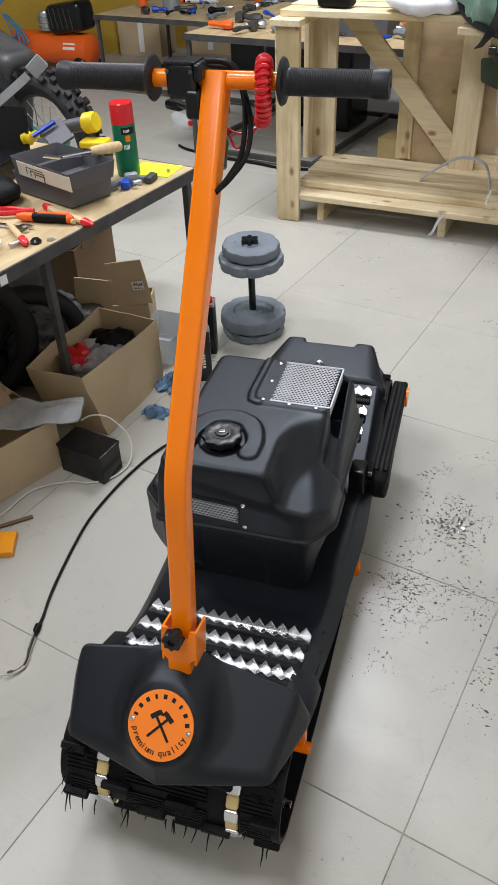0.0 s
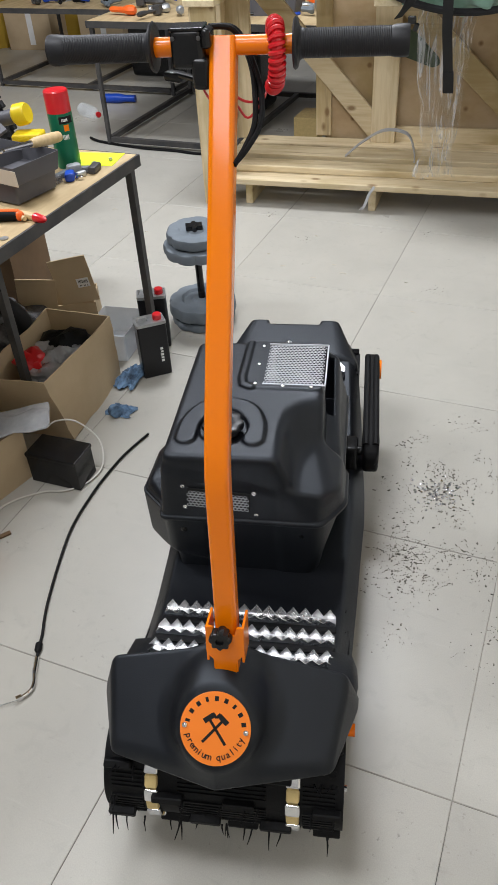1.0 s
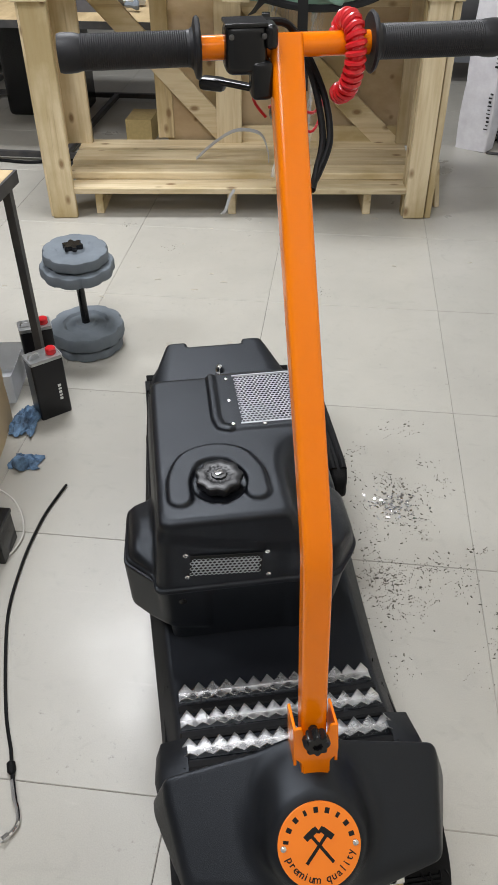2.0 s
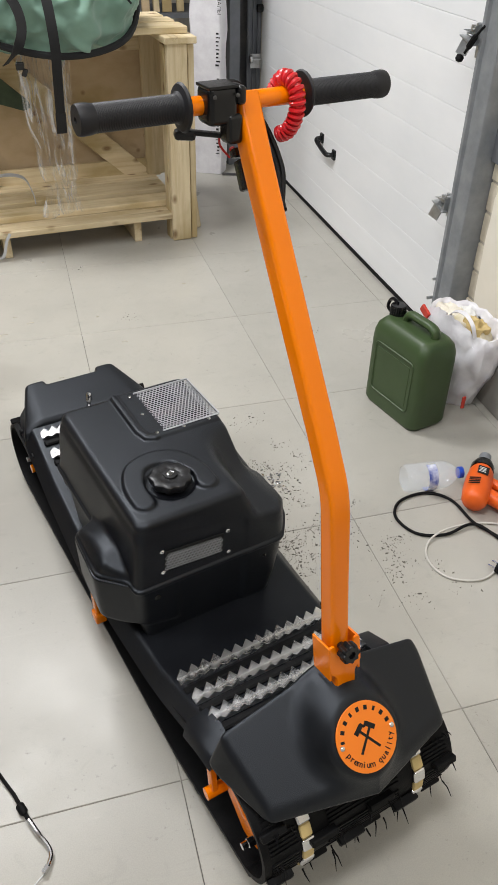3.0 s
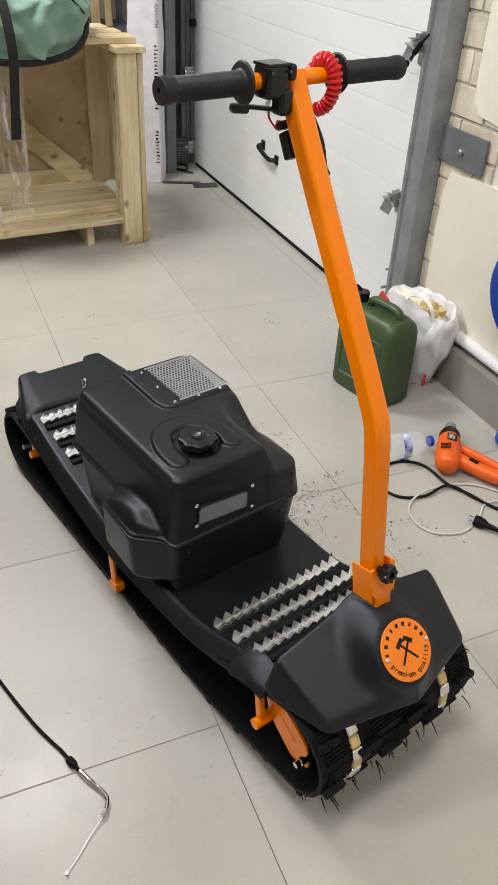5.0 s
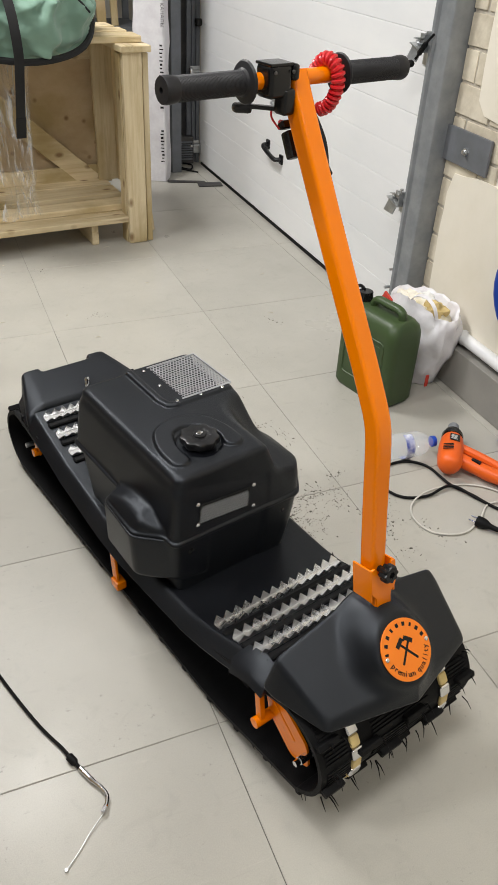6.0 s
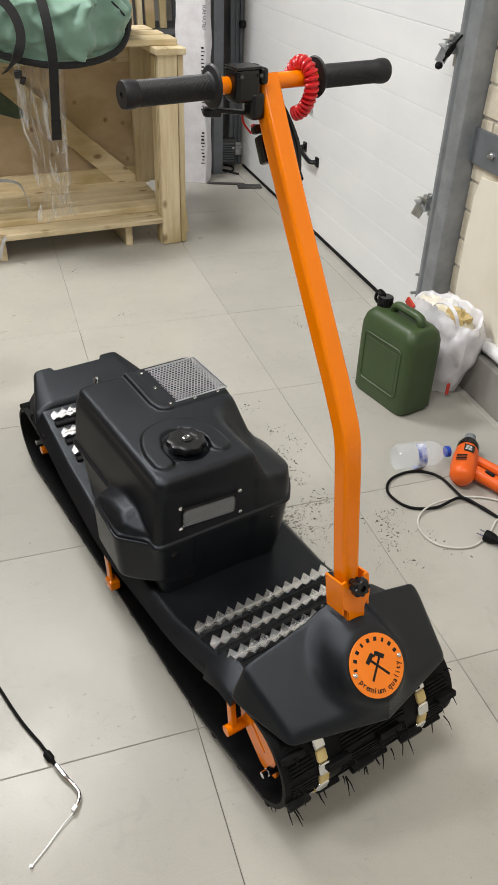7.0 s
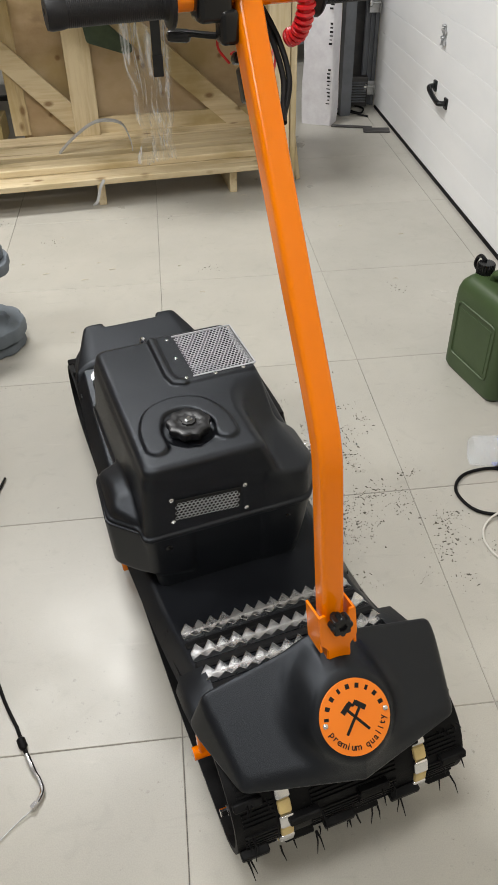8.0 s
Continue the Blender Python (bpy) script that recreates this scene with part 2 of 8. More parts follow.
M_CLEARBAG.node_tree.links.new(squeeze.outputs["Vector"], fold.inputs["Vector"])
cloudy = M_CLEARBAG.node_tree.nodes.new("ShaderNodeMapRange")
cloudy.inputs["From Min"].default_value, cloudy.inputs["From Max"].default_value = 0.45, 0.70
cloudy.inputs["To Min"].default_value, cloudy.inputs["To Max"].default_value = 0.05, 0.55
M_CLEARBAG.node_tree.links.new(fold.outputs["Fac"], cloudy.inputs["Value"])
M_CLEARBAG.node_tree.links.new(cloudy.outputs["Result"], M_CLEARBAG.node_tree.nodes["Principled BSDF"].inputs["Alpha"])
M_CLEAR = material("clear_pet", (0.80, 0.85, 0.90), 0.06, color2=(0.70, 0.76, 0.82), alpha=0.24)
M_BLUE = material("blue_plastic", (0.01, 0.06, 0.42), 0.35)
M_BLUECLOTH = material("blue_cloth", (0.16, 0.27, 0.42), 0.85, color2=(0.03, 0.045, 0.07), scale=26, bump=0.4, bump_scale=120)
M_GREYTRAY = material("grey_plastic_tray", (0.10, 0.10, 0.112), 0.5, color2=(0.085, 0.085, 0.095))
M_WHITEPAPER = material("white_label", (0.80, 0.80, 0.78), 0.7)
M_CREAMTRAY = material("cream_tray_front", (0.62, 0.57, 0.47), 0.6)
M_SPRAYGREEN = material("green_printed_can", (0.010, 0.17, 0.085), 0.3, 0.2, color2=(0.01, 0.13, 0.07))
M_YELLOW = material("yellow_plastic", (0.80, 0.58, 0.01), 0.4)
M_NEON = material("neon_yellow_paper", (0.72, 0.86, 0.02), 0.7)
M_HANDLEWOOD = material("beech_handle", (0.62, 0.47, 0.26), 0.45, color2=(0.52, 0.38, 0.19), scale=8, stretch=(1, 8, 8))
M_YELLOWWALL = material("ochre_wall_paint", (0.42, 0.27, 0.02), 0.7, color2=(0.36, 0.23, 0.02), scale=3)
M_GREYWALL = material("grey_wall", (0.22, 0.22, 0.23), 0.8, color2=(0.28, 0.28, 0.29), scale=2, bump=0.15, bump_scale=50)
# Ceiling and pale wall are unseen; their tones are set for bounce and reflections.
M_CEIL = material("ceiling_paint", (0.44, 0.44, 0.45), 0.85)
M_PALEWALL = material("pale_wall_paint", (0.46, 0.455, 0.44), 0.8, color2=(0.41, 0.405, 0.39), scale=2, bump=0.15, bump_scale=50)
M_WHITECABLE = material("white_cable", (0.62, 0.60, 0.55), 0.5)
M_OILCAN = material("black_tinplate", (0.016, 0.016, 0.018), 0.28, 0.3)
M_TEAL = material("teal_paint", (0.02, 0.22, 0.17), 0.35)
M_GREYFILM = material("crumpled_film", (0.42, 0.42, 0.43), 0.18, color2=(0.20, 0.20, 0.21), scale=22, alpha=0.55, bump=0.9, bump_scale=45)
M_BUBBLE = material("dark_bubble_wrap", (0.05, 0.05, 0.055), 0.16, color2=(0.13, 0.13, 0.135), scale=30, bump=1.0, bump_scale=70)
# Cardboard brown darkened to carry the under-bench shade; the thin stick shares it.
M_SHADEBROWN = material("shaded_dark_brown", (0.17, 0.105, 0.055), 0.85, color2=(0.12, 0.075, 0.04), scale=5, bump=0.2, bump_scale=50)
M_CAP = material("satin_black_plastic", (0.006, 0.006, 0.007), 0.36, color2=(0.009, 0.009, 0.010), scale=30)
M_AMBER = material("amber_plastic", (0.85, 0.33, 0.012), 0.4)
M_DUST = material("dark_crumbs", (0.095, 0.088, 0.074), 0.9, color2=(0.24, 0.225, 0.19), scale=60, spread=(0.4, 0.6))
M_LAMPON = bpy.data.materials.new("lamp_diffuser")
M_LAMPON.use_nodes = True
M_LAMPON.node_tree.nodes["Principled BSDF"].inputs["Emission Color"].default_value = (1, 0.97, 0.9, 1)
M_LAMPON.node_tree.nodes["Principled BSDF"].inputs["Emission Strength"].default_value = 2.0


# ---- mesh helpers ----
def place(x, y, z, rx=0, ry=0, rz=0):
    return pose(x, y, z, rx, ry, rz)


def box(bm, c, s, rot=(0, 0, 0), bev=0.0, seg=2):
    """A box of size s about c, with bevelled edges."""
    r = bmesh.ops.create_cube(bm, size=1, matrix=place(*c, *rot) @ Matrix.Diagonal((*s, 1)))
    if bev:
        es = list({e for v in r["verts"] for e in v.link_edges})
        bmesh.ops.bevel(bm, geom=es, offset=bev, segments=seg, affect="EDGES", profile=0.5)


def boxm(bm, m, s, bev=0.0, seg=2):
    r = bmesh.ops.create_cube(bm, size=1, matrix=m @ Matrix.Diagonal((*s, 1)))
    if bev:
        es = list({e for v in r["verts"] for e in v.link_edges})
        bmesh.ops.bevel(bm, geom=es, offset=bev, segments=seg, affect="EDGES", profile=0.5)


def loft(bm, rings, cap0=True, cap1=True, closed=False):
    """Skin through rings of equal count."""
    vs = [[bm.verts.new(p) for p in ring] for ring in rings]
    n = len(vs[0])
    pairs = list(zip(vs, vs[1:])) + ([(vs[-1], vs[0])] if closed else [])
    for a, b in pairs:
        for i in range(n):
            j = (i + 1) % n
            bm.faces.new((a[i], a[j], b[j], b[i]))
    if cap0 and not closed:
        bm.faces.new(vs[0][::-1])
    if cap1 and not closed:
        bm.faces.new(vs[-1])
    return vs


def sweep(bm, pts, radius, n=8, caps=True, closed=False):
    """A round tube along points; radius: one number or one a point."""
    pts = [Vector(p) for p in pts]
    k = len(pts)
    rad = radius if isinstance(radius, (list, tuple)) else [radius] * k
    up = Vector((0, 0, 1))
    rings, side = [], None
    for i, p in enumerate(pts):
        a = pts[(i - 1) % k] if closed or i else p
        b = pts[(i + 1) % k] if closed or i < k - 1 else p
        d = (b - a).normalized()
        if side is None:
            side = d.cross(up)
            if side.length < 0.05:
                side = d.cross(Vector((1, 0, 0)))
        side = (side - d * side.dot(d)).normalized()
        o = d.cross(side)
        rings.append([p + (side * math.cos(2 * math.pi * j / n) + o * math.sin(2 * math.pi * j / n)) * rad[i] for j in range(n)])
    loft(bm, rings, caps, caps, closed)


def rod(bm, a, b, r, r2=None, n=16):
    sweep(bm, [a, b], [r, r if r2 is None else r2], n)


def lathe(bm, prof, m=Matrix(), n=24):
    """Revolve (radius, height) pairs about z, then move by m."""
    loft(bm, [[m @ Vector((max(r, 1e-4) * math.cos(2 * math.pi * j / n), max(r, 1e-4) * math.sin(2 * math.pi * j / n), z)) for j in range(n)] for r, z in prof])


def smooth_path(pts, steps=8, closed=False):
    """Catmull-Rom through points."""
    pts = [Vector(p) for p in pts]
    k = len(pts)
    out = []
    for i in range(k if closed else k - 1):
        p0 = pts[(i - 1) % k] if closed or i else pts[0]
        p1, p2 = pts[i], pts[(i + 1) % k]
        p3 = pts[(i + 2) % k] if closed or i < k - 2 else pts[-1]
        for s in range(steps):
            t = s / steps
            out.append(0.5 * (2 * p1 + (p2 - p0) * t + (2 * p0 - 5 * p1 + 4 * p2 - p3) * t * t + (3 * p1 - p0 - 3 * p2 + p3) * t ** 3))
    if not closed:
        out.append(pts[-1])
    return out


def rounded(corners, radii, n=5):
    """2D polygon with rounded corners."""
    out, k = [], len(corners)
    for i in range(k):
        p, a, b = Vector(corners[i]), Vector(corners[i - 1]), Vector(corners[(i + 1) % k])
        r = radii[i] if isinstance(radii, (list, tuple)) else radii
        u, v = (a - p).normalized(), (b - p).normalized()
        d = min(r, 0.45 * (a - p).length, 0.45 * (b - p).length)
        s, e = p + u * d, p + v * d
        for j in range(n):
            t = j / (n - 1)
            out.append(s * (1 - t) ** 2 + p * 2 * t * (1 - t) + e * t * t)
    return out


def strip(bm, pts, width, thick, side=(0, 0, 1)):
    """A flat band of rectangular section along points; side: the direction of its width."""
    pts = [Vector(p) for p in pts]
    side = Vector(side)
    rings = []
    for i, p in enumerate(pts):
        d = (pts[min(i + 1, len(pts) - 1)] - pts[max(i - 1, 0)]).normalized()
        w = (side - d * side.dot(d)).normalized()
        nrm = d.cross(w)
        rings.append([p + w * width / 2 + nrm * thick / 2, p - w * width / 2 + nrm * thick / 2, p - w * width / 2 - nrm * thick / 2, p + w * width / 2 - nrm * thick / 2])
    loft(bm, rings)


def weigh_normals(me):
    """Corner normals weighted by face area, so that bevelled flats stay flat and only the edges turn."""
    sharp = [e.use_edge_sharp for e in me.edges]
    normal = [p.normal.copy() for p in me.polygons]
    area = [p.area for p in me.polygons]
    corners = {}
    for p in me.polygons:
        n = p.loop_total
        for k in range(n):
            li = p.loop_start + k
            lo = me.loops[li]
            before = me.loops[p.loop_start + (k - 1) % n].edge_index
            corners.setdefault(lo.vertex_index, []).append((li, p.index, before, lo.edge_index))
    out = [None] * len(me.loops)
    for items in corners.values():
        left = list(items)
        while left:
            group = [left.pop()]
            edges = {e for e in group[0][2:] if not sharp[e]}
            grown = True
            while grown and left:
                grown = False
                for it in left[:]:
                    if it[2] in edges or it[3] in edges:
                        left.remove(it)
                        group.append(it)
                        edges.update(e for e in it[2:] if not sharp[e])
                        grown = True
            total = Vector((0, 0, 0))
            for it in group:
                total += normal[it[1]] * area[it[1]]
            total = total.normalized() if total.length > 1e-12 else normal[group[0][1]]
            for it in group:
                out[it[0]] = total
    me.normals_split_custom_set(out)


def finish(bm, mesh_name, mat, angle=35):
    bmesh.ops.recalc_face_normals(bm, faces=bm.faces)
    me = bpy.data.meshes.new(mesh_name)
    bm.to_mesh(me)
    bm.free()
    me.materials.append(mat)
    me.shade_smooth()
    me.set_sharp_from_angle(angle=radians(angle))
    if len(me.loops) < 30000:
        weigh_normals(me)
    return me


def part(name, bm, mat, parent, label="", angle=35):
    ob = new(name, finish(bm, name, mat, angle))
    ob.parent = parent
    if label:
        tagged(ob, label)
    return ob


def thing(name, m, label, category, group="", kind=""):
    ob = new(name)
    ob.empty_display_size = 0.1
    ob.matrix_world = m
    return tagged(ob, label, category, group, kind)


def single(name, bm, mat, m, label, category, group="", kind="", angle=35):
    ob = new(name, finish(bm, name, mat, angle))
    ob.matrix_world = m
    return tagged(ob, label, category, group, kind)


def bm_new():
    return bmesh.new()


def wobble(bm, amount, scale, seed=0.0):
    """Push vertices about by smooth noise."""
    for v in bm.verts:
        v.co += noise.noise_vector(v.co * scale + Vector((seed, seed * 1.7, -seed))) * amount


def smax(a, b, r):
    """The larger of two fields, with the edge where they meet rounded over r."""
    h = np.maximum(r - np.abs(a - b), 0.0)
    return np.maximum(a, b) + h * h / (4 * r)


def smin(a, b, r):
    return -smax(-a, -b, r)


def facet(p, a, n):
    """Distance from the plane through a with outward direction n."""
    n = Vector(n).normalized()
    return (p[0] - a[0]) * n.x + (p[1] - a[1]) * n.y + (p[2] - a[2]) * n.z


def convex(p, planes, r):
    """A solid bounded by planes (point, outward direction), its edges rounded over r."""
    f = None
    for a, n in planes:
        g = facet(p, a, n)
        f = g if f is None else smax(f, g, r)
    return f


def along(p, pts):
    """Distance in plan from a run of straight pieces."""
    out = None
    for a, b in zip(pts, pts[1:]):
        dx, dy = b[0] - a[0], b[1] - a[1]
        t = np.clip(((p[0] - a[0]) * dx + (p[1] - a[1]) * dy) / (dx * dx + dy * dy), 0, 1)
        d = np.hypot(p[0] - a[0] - t * dx, p[1] - a[1] - t * dy)
        out = d if out is None else np.minimum(out, d)
    return out


def moulded(name, field, lo, hi, step, mat, parent, label=""):
    """A moulded part: the skin of a solid given by a field that is negative inside."""
    ax = [np.arange(lo[k], hi[k] + step, step) for k in range(3)]
    v = field(np.meshgrid(*ax, indexing="ij"))
    n = [len(a) - 1 for a in ax]
    inside = v < 0
    for a in range(3):
        for k in (0, -1):
            np.moveaxis(inside, a, 0)[k] = False
    total = np.zeros(n, int)
    for i, j, k in itertools.product((0, 1), repeat=3):
        total += inside[i:n[0] + i, j:n[1] + j, k:n[2] + k]
    cells = np.argwhere((total > 0) & (total < 8))
    index = -np.ones(n, int)
    index[tuple(cells.T)] = np.arange(len(cells))
    co = np.array(lo) + (cells + 0.5) * step

    def slope(q):
        e = step * 0.1
        g = np.stack([field([q[:, a] + (e if a == b else 0) for a in range(3)]) - field([q[:, a] - (e if a == b else 0) for a in range(3)]) for b in range(3)], 1) / (2 * e)
        return g / np.maximum(np.linalg.norm(g, axis=1, keepdims=True), 1e-9), np.linalg.norm(g, axis=1)

    for _ in range(5):
        g, size = slope(co)
        co = co - g * np.clip(field([co[:, a] for a in range(3)]) / np.maximum(size, 0.3), -step * 0.6, step * 0.6)[:, None]
    quads = []
    for a in range(3):
        b, c = (a + 1) % 3, (a + 2) % 3
        lower = [slice(None)] * 3
        upper = [slice(None)] * 3
        lower[a], upper[a] = slice(0, -1), slice(1, None)
        first, second = inside[tuple(lower)], inside[tuple(upper)]
        for spots, turn in ((np.argwhere(first & ~second), 1), (np.argwhere(~first & second), -1)):
            ring = []
            for ob, oc in ((-1, -1), (0, -1), (0, 0), (-1, 0)):
                q = spots.copy()
                q[:, b] += ob
                q[:, c] += oc
                ring.append(index[tuple(np.clip(q, 0, np.array(n) - 1).T)])
            ring = np.stack(ring if turn > 0 else ring[::-1], 1)
            quads.append(ring[(ring >= 0).all(1)])
    me = bpy.data.meshes.new(name)
    me.from_pydata(co.tolist(), [], np.concatenate(quads).tolist())
    me.update(calc_edges=True)
    me.materials.append(mat)
    me.shade_smooth()
    me.normals_split_custom_set_from_vertices([Vector(g) for g in slope(co)[0].tolist()])
    ob = new(name, me)
    ob.parent = parent
    if label:
        tagged(ob, label)
    return ob


# ---- structure: floor, walls, door ----
X0, X1, Y0, Y1 = -5.6, 1.285, -2.9, 6.6
bm = bm_new()
box(bm, ((X0 + X1) / 2, (Y0 + Y1) / 2, -0.0518), (X1 - X0 + 0.6, Y1 - Y0 + 0.6, 0.1))
floor = single("floor", bm, M_GROUT, Matrix(), "grey porcelain tile floor with dirty joints", "floor", kind="structure")


def slab(name, a, b, mat, label, category="wall"):
    q = bm_new()
    box(q, [(a[i] + b[i]) / 2 for i in range(3)], [b[i] - a[i] for i in range(3)])
    return single(name, q, mat, Matrix(), label, category, kind="structure")


DOOR_Y0, DOOR_Y1, DOOR_H = 1.40, 3.80, 2.5
slab("wall_east_1", (X1, Y0, -0.01), (X1 + 0.35, DOOR_Y0 - 0.02, CEIL), M_PLASTER, "white painted brick wall beside the garage door")
slab("wall_east_2", (X1, DOOR_Y1, -0.01), (X1 + 0.35, Y1, CEIL), M_PLASTER, "white painted wall beyond the garage door")
slab("wall_east_3", (X1, DOOR_Y0 - 0.02, DOOR_H), (X1 + 0.35, DOOR_Y1, CEIL), M_PLASTER, "white painted wall over the garage door")
slab("wall_north", (X0, Y1, -0.01), (X1 + 0.35, Y1 + 0.2, CEIL), M_GREYWALL, "grey painted workshop wall")
# West wall, south wall and ceiling are added out of view to shape light.
slab("wall_west", (X0 - 0.2, Y0, -0.01), (X0, Y1 + 0.2, CEIL), M_PALEWALL, "assumed pale wall out of view that closes the room")
slab("wall_south", (X0, Y0 - 0.2, -0.01), (X1 + 0.35, Y0, CEIL), M_PALEWALL, "assumed pale wall out of view that closes the room")
slab("ceiling", (X0 - 0.2, Y0 - 0.2, CEIL), (X1 + 0.35, Y1 + 0.2, CEIL + 0.15), M_CEIL, "grey ceiling out of view, toned to balance the light", "ceiling")
for lx, ly, watts in LAMPS:
    lampbox = thing("ceiling_light", pose(lx, ly, CEIL), "flat white ceiling light panel out of view", "ceiling light", "ceiling lights")
    bm = bm_new()
    box(bm, (0, 0, -0.02), (1.24, 0.64, 0.04), bev=0.006)
    part("housing", bm, M_CEIL, lampbox)
    bm = bm_new()
    box(bm, (0, 0, -0.044), (1.16, 0.56, 0.006))
    part("diffuser", bm, M_LAMPON, lampbox, "glowing white diffuser")

# cream plaster patches, bare painted brick strip by the rail, plinth and pipe
bm = bm_new()
poly = [(-2.8, 0.20), (1.245, 0.20), (1.258, 0.34), (1.262, 0.60), (1.235, 0.665), (1.10, 0.682), (-2.8, 0.70)]
for pts in (poly, [(-2.8, 0.80), (1.06, 0.855), (1.15, 0.865), (1.190, 0.90), (1.205, 1.6), (1.215, 3.05), (-2.8, 3.05)]):
    edge = []
    for i, p in enumerate(pts):
        a, b = Vector(p), Vector(pts[(i + 1) % len(pts)])
        for k in range(8):
            q = a.lerp(b, k / 8)
            edge.append(q + Vector((noise.noise(Vector((q.x * 9, q.y * 9, 1.3))) * 0.008, noise.noise(Vector((q.x * 9, q.y * 9, 7.1))) * 0.008)))
    loft(bm, [[Vector((X1 + 0.001, y, z)) for y, z in edge], [Vector((X1 - 0.013, y, z)) for y, z in edge]], cap0=False)
single("plaster_coat", bm, M_CREAM, Matrix(), "smooth cream plaster coat with a ragged edge", "plaster", kind="structure")
bm = bm_new()
box(bm, (X1 - 0.03, (Y0 + 1.18) / 2, 0.075), (0.06, 1.18 - Y0, 0.15), bev=0.006)
single("baseboard", bm, M_PLINTH, Matrix(), "grey stone-look skirting ledge along the wall", "baseboard", kind="structure")
pipe = thing("heating_pipe", pose(X1 - 0.03, 0, 0.185), "white painted heating pipe running above the skirting", "pipe")
bm = bm_new()
rod(bm, (0, Y0, 0), (0, 1.17, 0), 0.021)
rod(bm, (0, 1.12, 0), (0, 1.175, 0), 0.026)
part("tube", bm, M_DOOR, pipe)
for yy in (0.55, 1.0):
    bm = bm_new()
    box(bm, (0.012, yy, -0.005), (0.03, 0.02, 0.05), bev=0.003)
    part("bracket", bm, M_DOOR, pipe)

# courses of painted brick laid bare beside the rail
east = bpy.data.objects["wall_east_1"]
random.seed(12)
bm = bm_new()
box(bm, (X1 - 0.0015, 1.17, 1.6), (0.004, 0.26, 3.1))
part("mortar_bed", bm, M_MORTAR, east)
for c in range(31):
    z0 = 0.155 + 0.098 * c
    y1 = 1.304
    for k in range(2):
        ln = (0.17 if c % 2 else 0.062) if k == 0 else (0.085 if c % 2 else 0.195)
        bm = bm_new()
        box(bm, (X1 - 0.003, y1 - ln / 2, z0 + 0.044), (0.012 + random.uniform(-0.003, 0.002), ln, 0.088), (random.uniform(-0.6, 0.6), 0, 0), bev=0.003, seg=2)
        wobble(bm, 0.0022, 40, c + k)
        part("brick", bm, M_BRICKPAINT, east)
        y1 -= ln + 0.009

# garage door: ribbed white panels with handle, hasp and roller brackets
gate = thing("door_1", pose(X1, 0, 0), "white sectional garage door with ribbed panels, closed", "garage door", kind="structure")
RIB = 0.128
rows = [0.016 + RIB * i for i in range(19)]
for zz in rows:
    bm = bm_new()
    prof = [(0.02, 0.0), (-0.0034, 0.0), (-0.004, 0.0015), (-0.004, RIB - 0.006), (-0.0034, RIB - 0.003), (-0.0026, RIB - 0.0012), (0.02, RIB - 0.0006)]
    loft(bm, [[Vector((x, yy, zz + z)) for x, z in prof] for yy in (DOOR_Y0 + 0.03, DOOR_Y1)])
    part("panel", bm, M_DOOR, gate, angle=30)
bm = bm_new()
box(bm, (0.005, (DOOR_Y0 + DOOR_Y1) / 2, 0.0075), (0.03, DOOR_Y1 - DOOR_Y0 - 0.05, 0.015), bev=0.004)
part("bottom_seal", bm, M_RUBBER, gate, "black rubber bottom seal")
bm = bm_new()
box(bm, (0.05, (DOOR_Y0 + DOOR_Y1) / 2, DOOR_H / 2), (0.05, DOOR_Y1 - DOOR_Y0, DOOR_H))
part("door_core", bm, M_DOOR, gate)
bm = bm_new()
sweep(bm, smooth_path([(-0.005, 2.76, 0.375), (-0.035, 2.755, 0.375), (-0.042, 2.72, 0.365), (-0.042, 2.63, 0.348), (-0.035, 2.60, 0.345), (-0.005, 2.595, 0.345)], 4), 0.011, 10)
box(bm, (-0.008, 2.76, 0.376), (0.012, 0.035, 0.045), bev=0.004)
box(bm, (-0.008, 2.595, 0.345), (0.012, 0.035, 0.045), bev=0.004)
part("pull_handle", bm, M_GLOSSBLACK, gate, "black plastic pull handle")
bm = bm_new()
box(bm, (-0.008, 2.73, 0.585), (0.004, 0.03, 0.08), bev=0.002)
box(bm, (-0.014, 2.715, 0.56), (0.012, 0.035, 0.02), bev=0.003)
box(bm, (-0.014, 2.715, 0.60), (0.012, 0.03, 0.014), bev=0.003)
for zz in (0.55, 0.575, 0.605, 0.62):
    rod(bm, (-0.006, 2.735, zz), (-0.02, 2.735, zz), 0.005, n=8)
part("hasp", bm, M_ZINC, gate, "small zinc-plated latch")
bm = bm_new()
rod(bm, (-0.004, 3.80, 0.785), (-0.035, 3.80, 0.785), 0.020, n=16)
part("pull_knob", bm, M_GLOSSBLACK, gate)
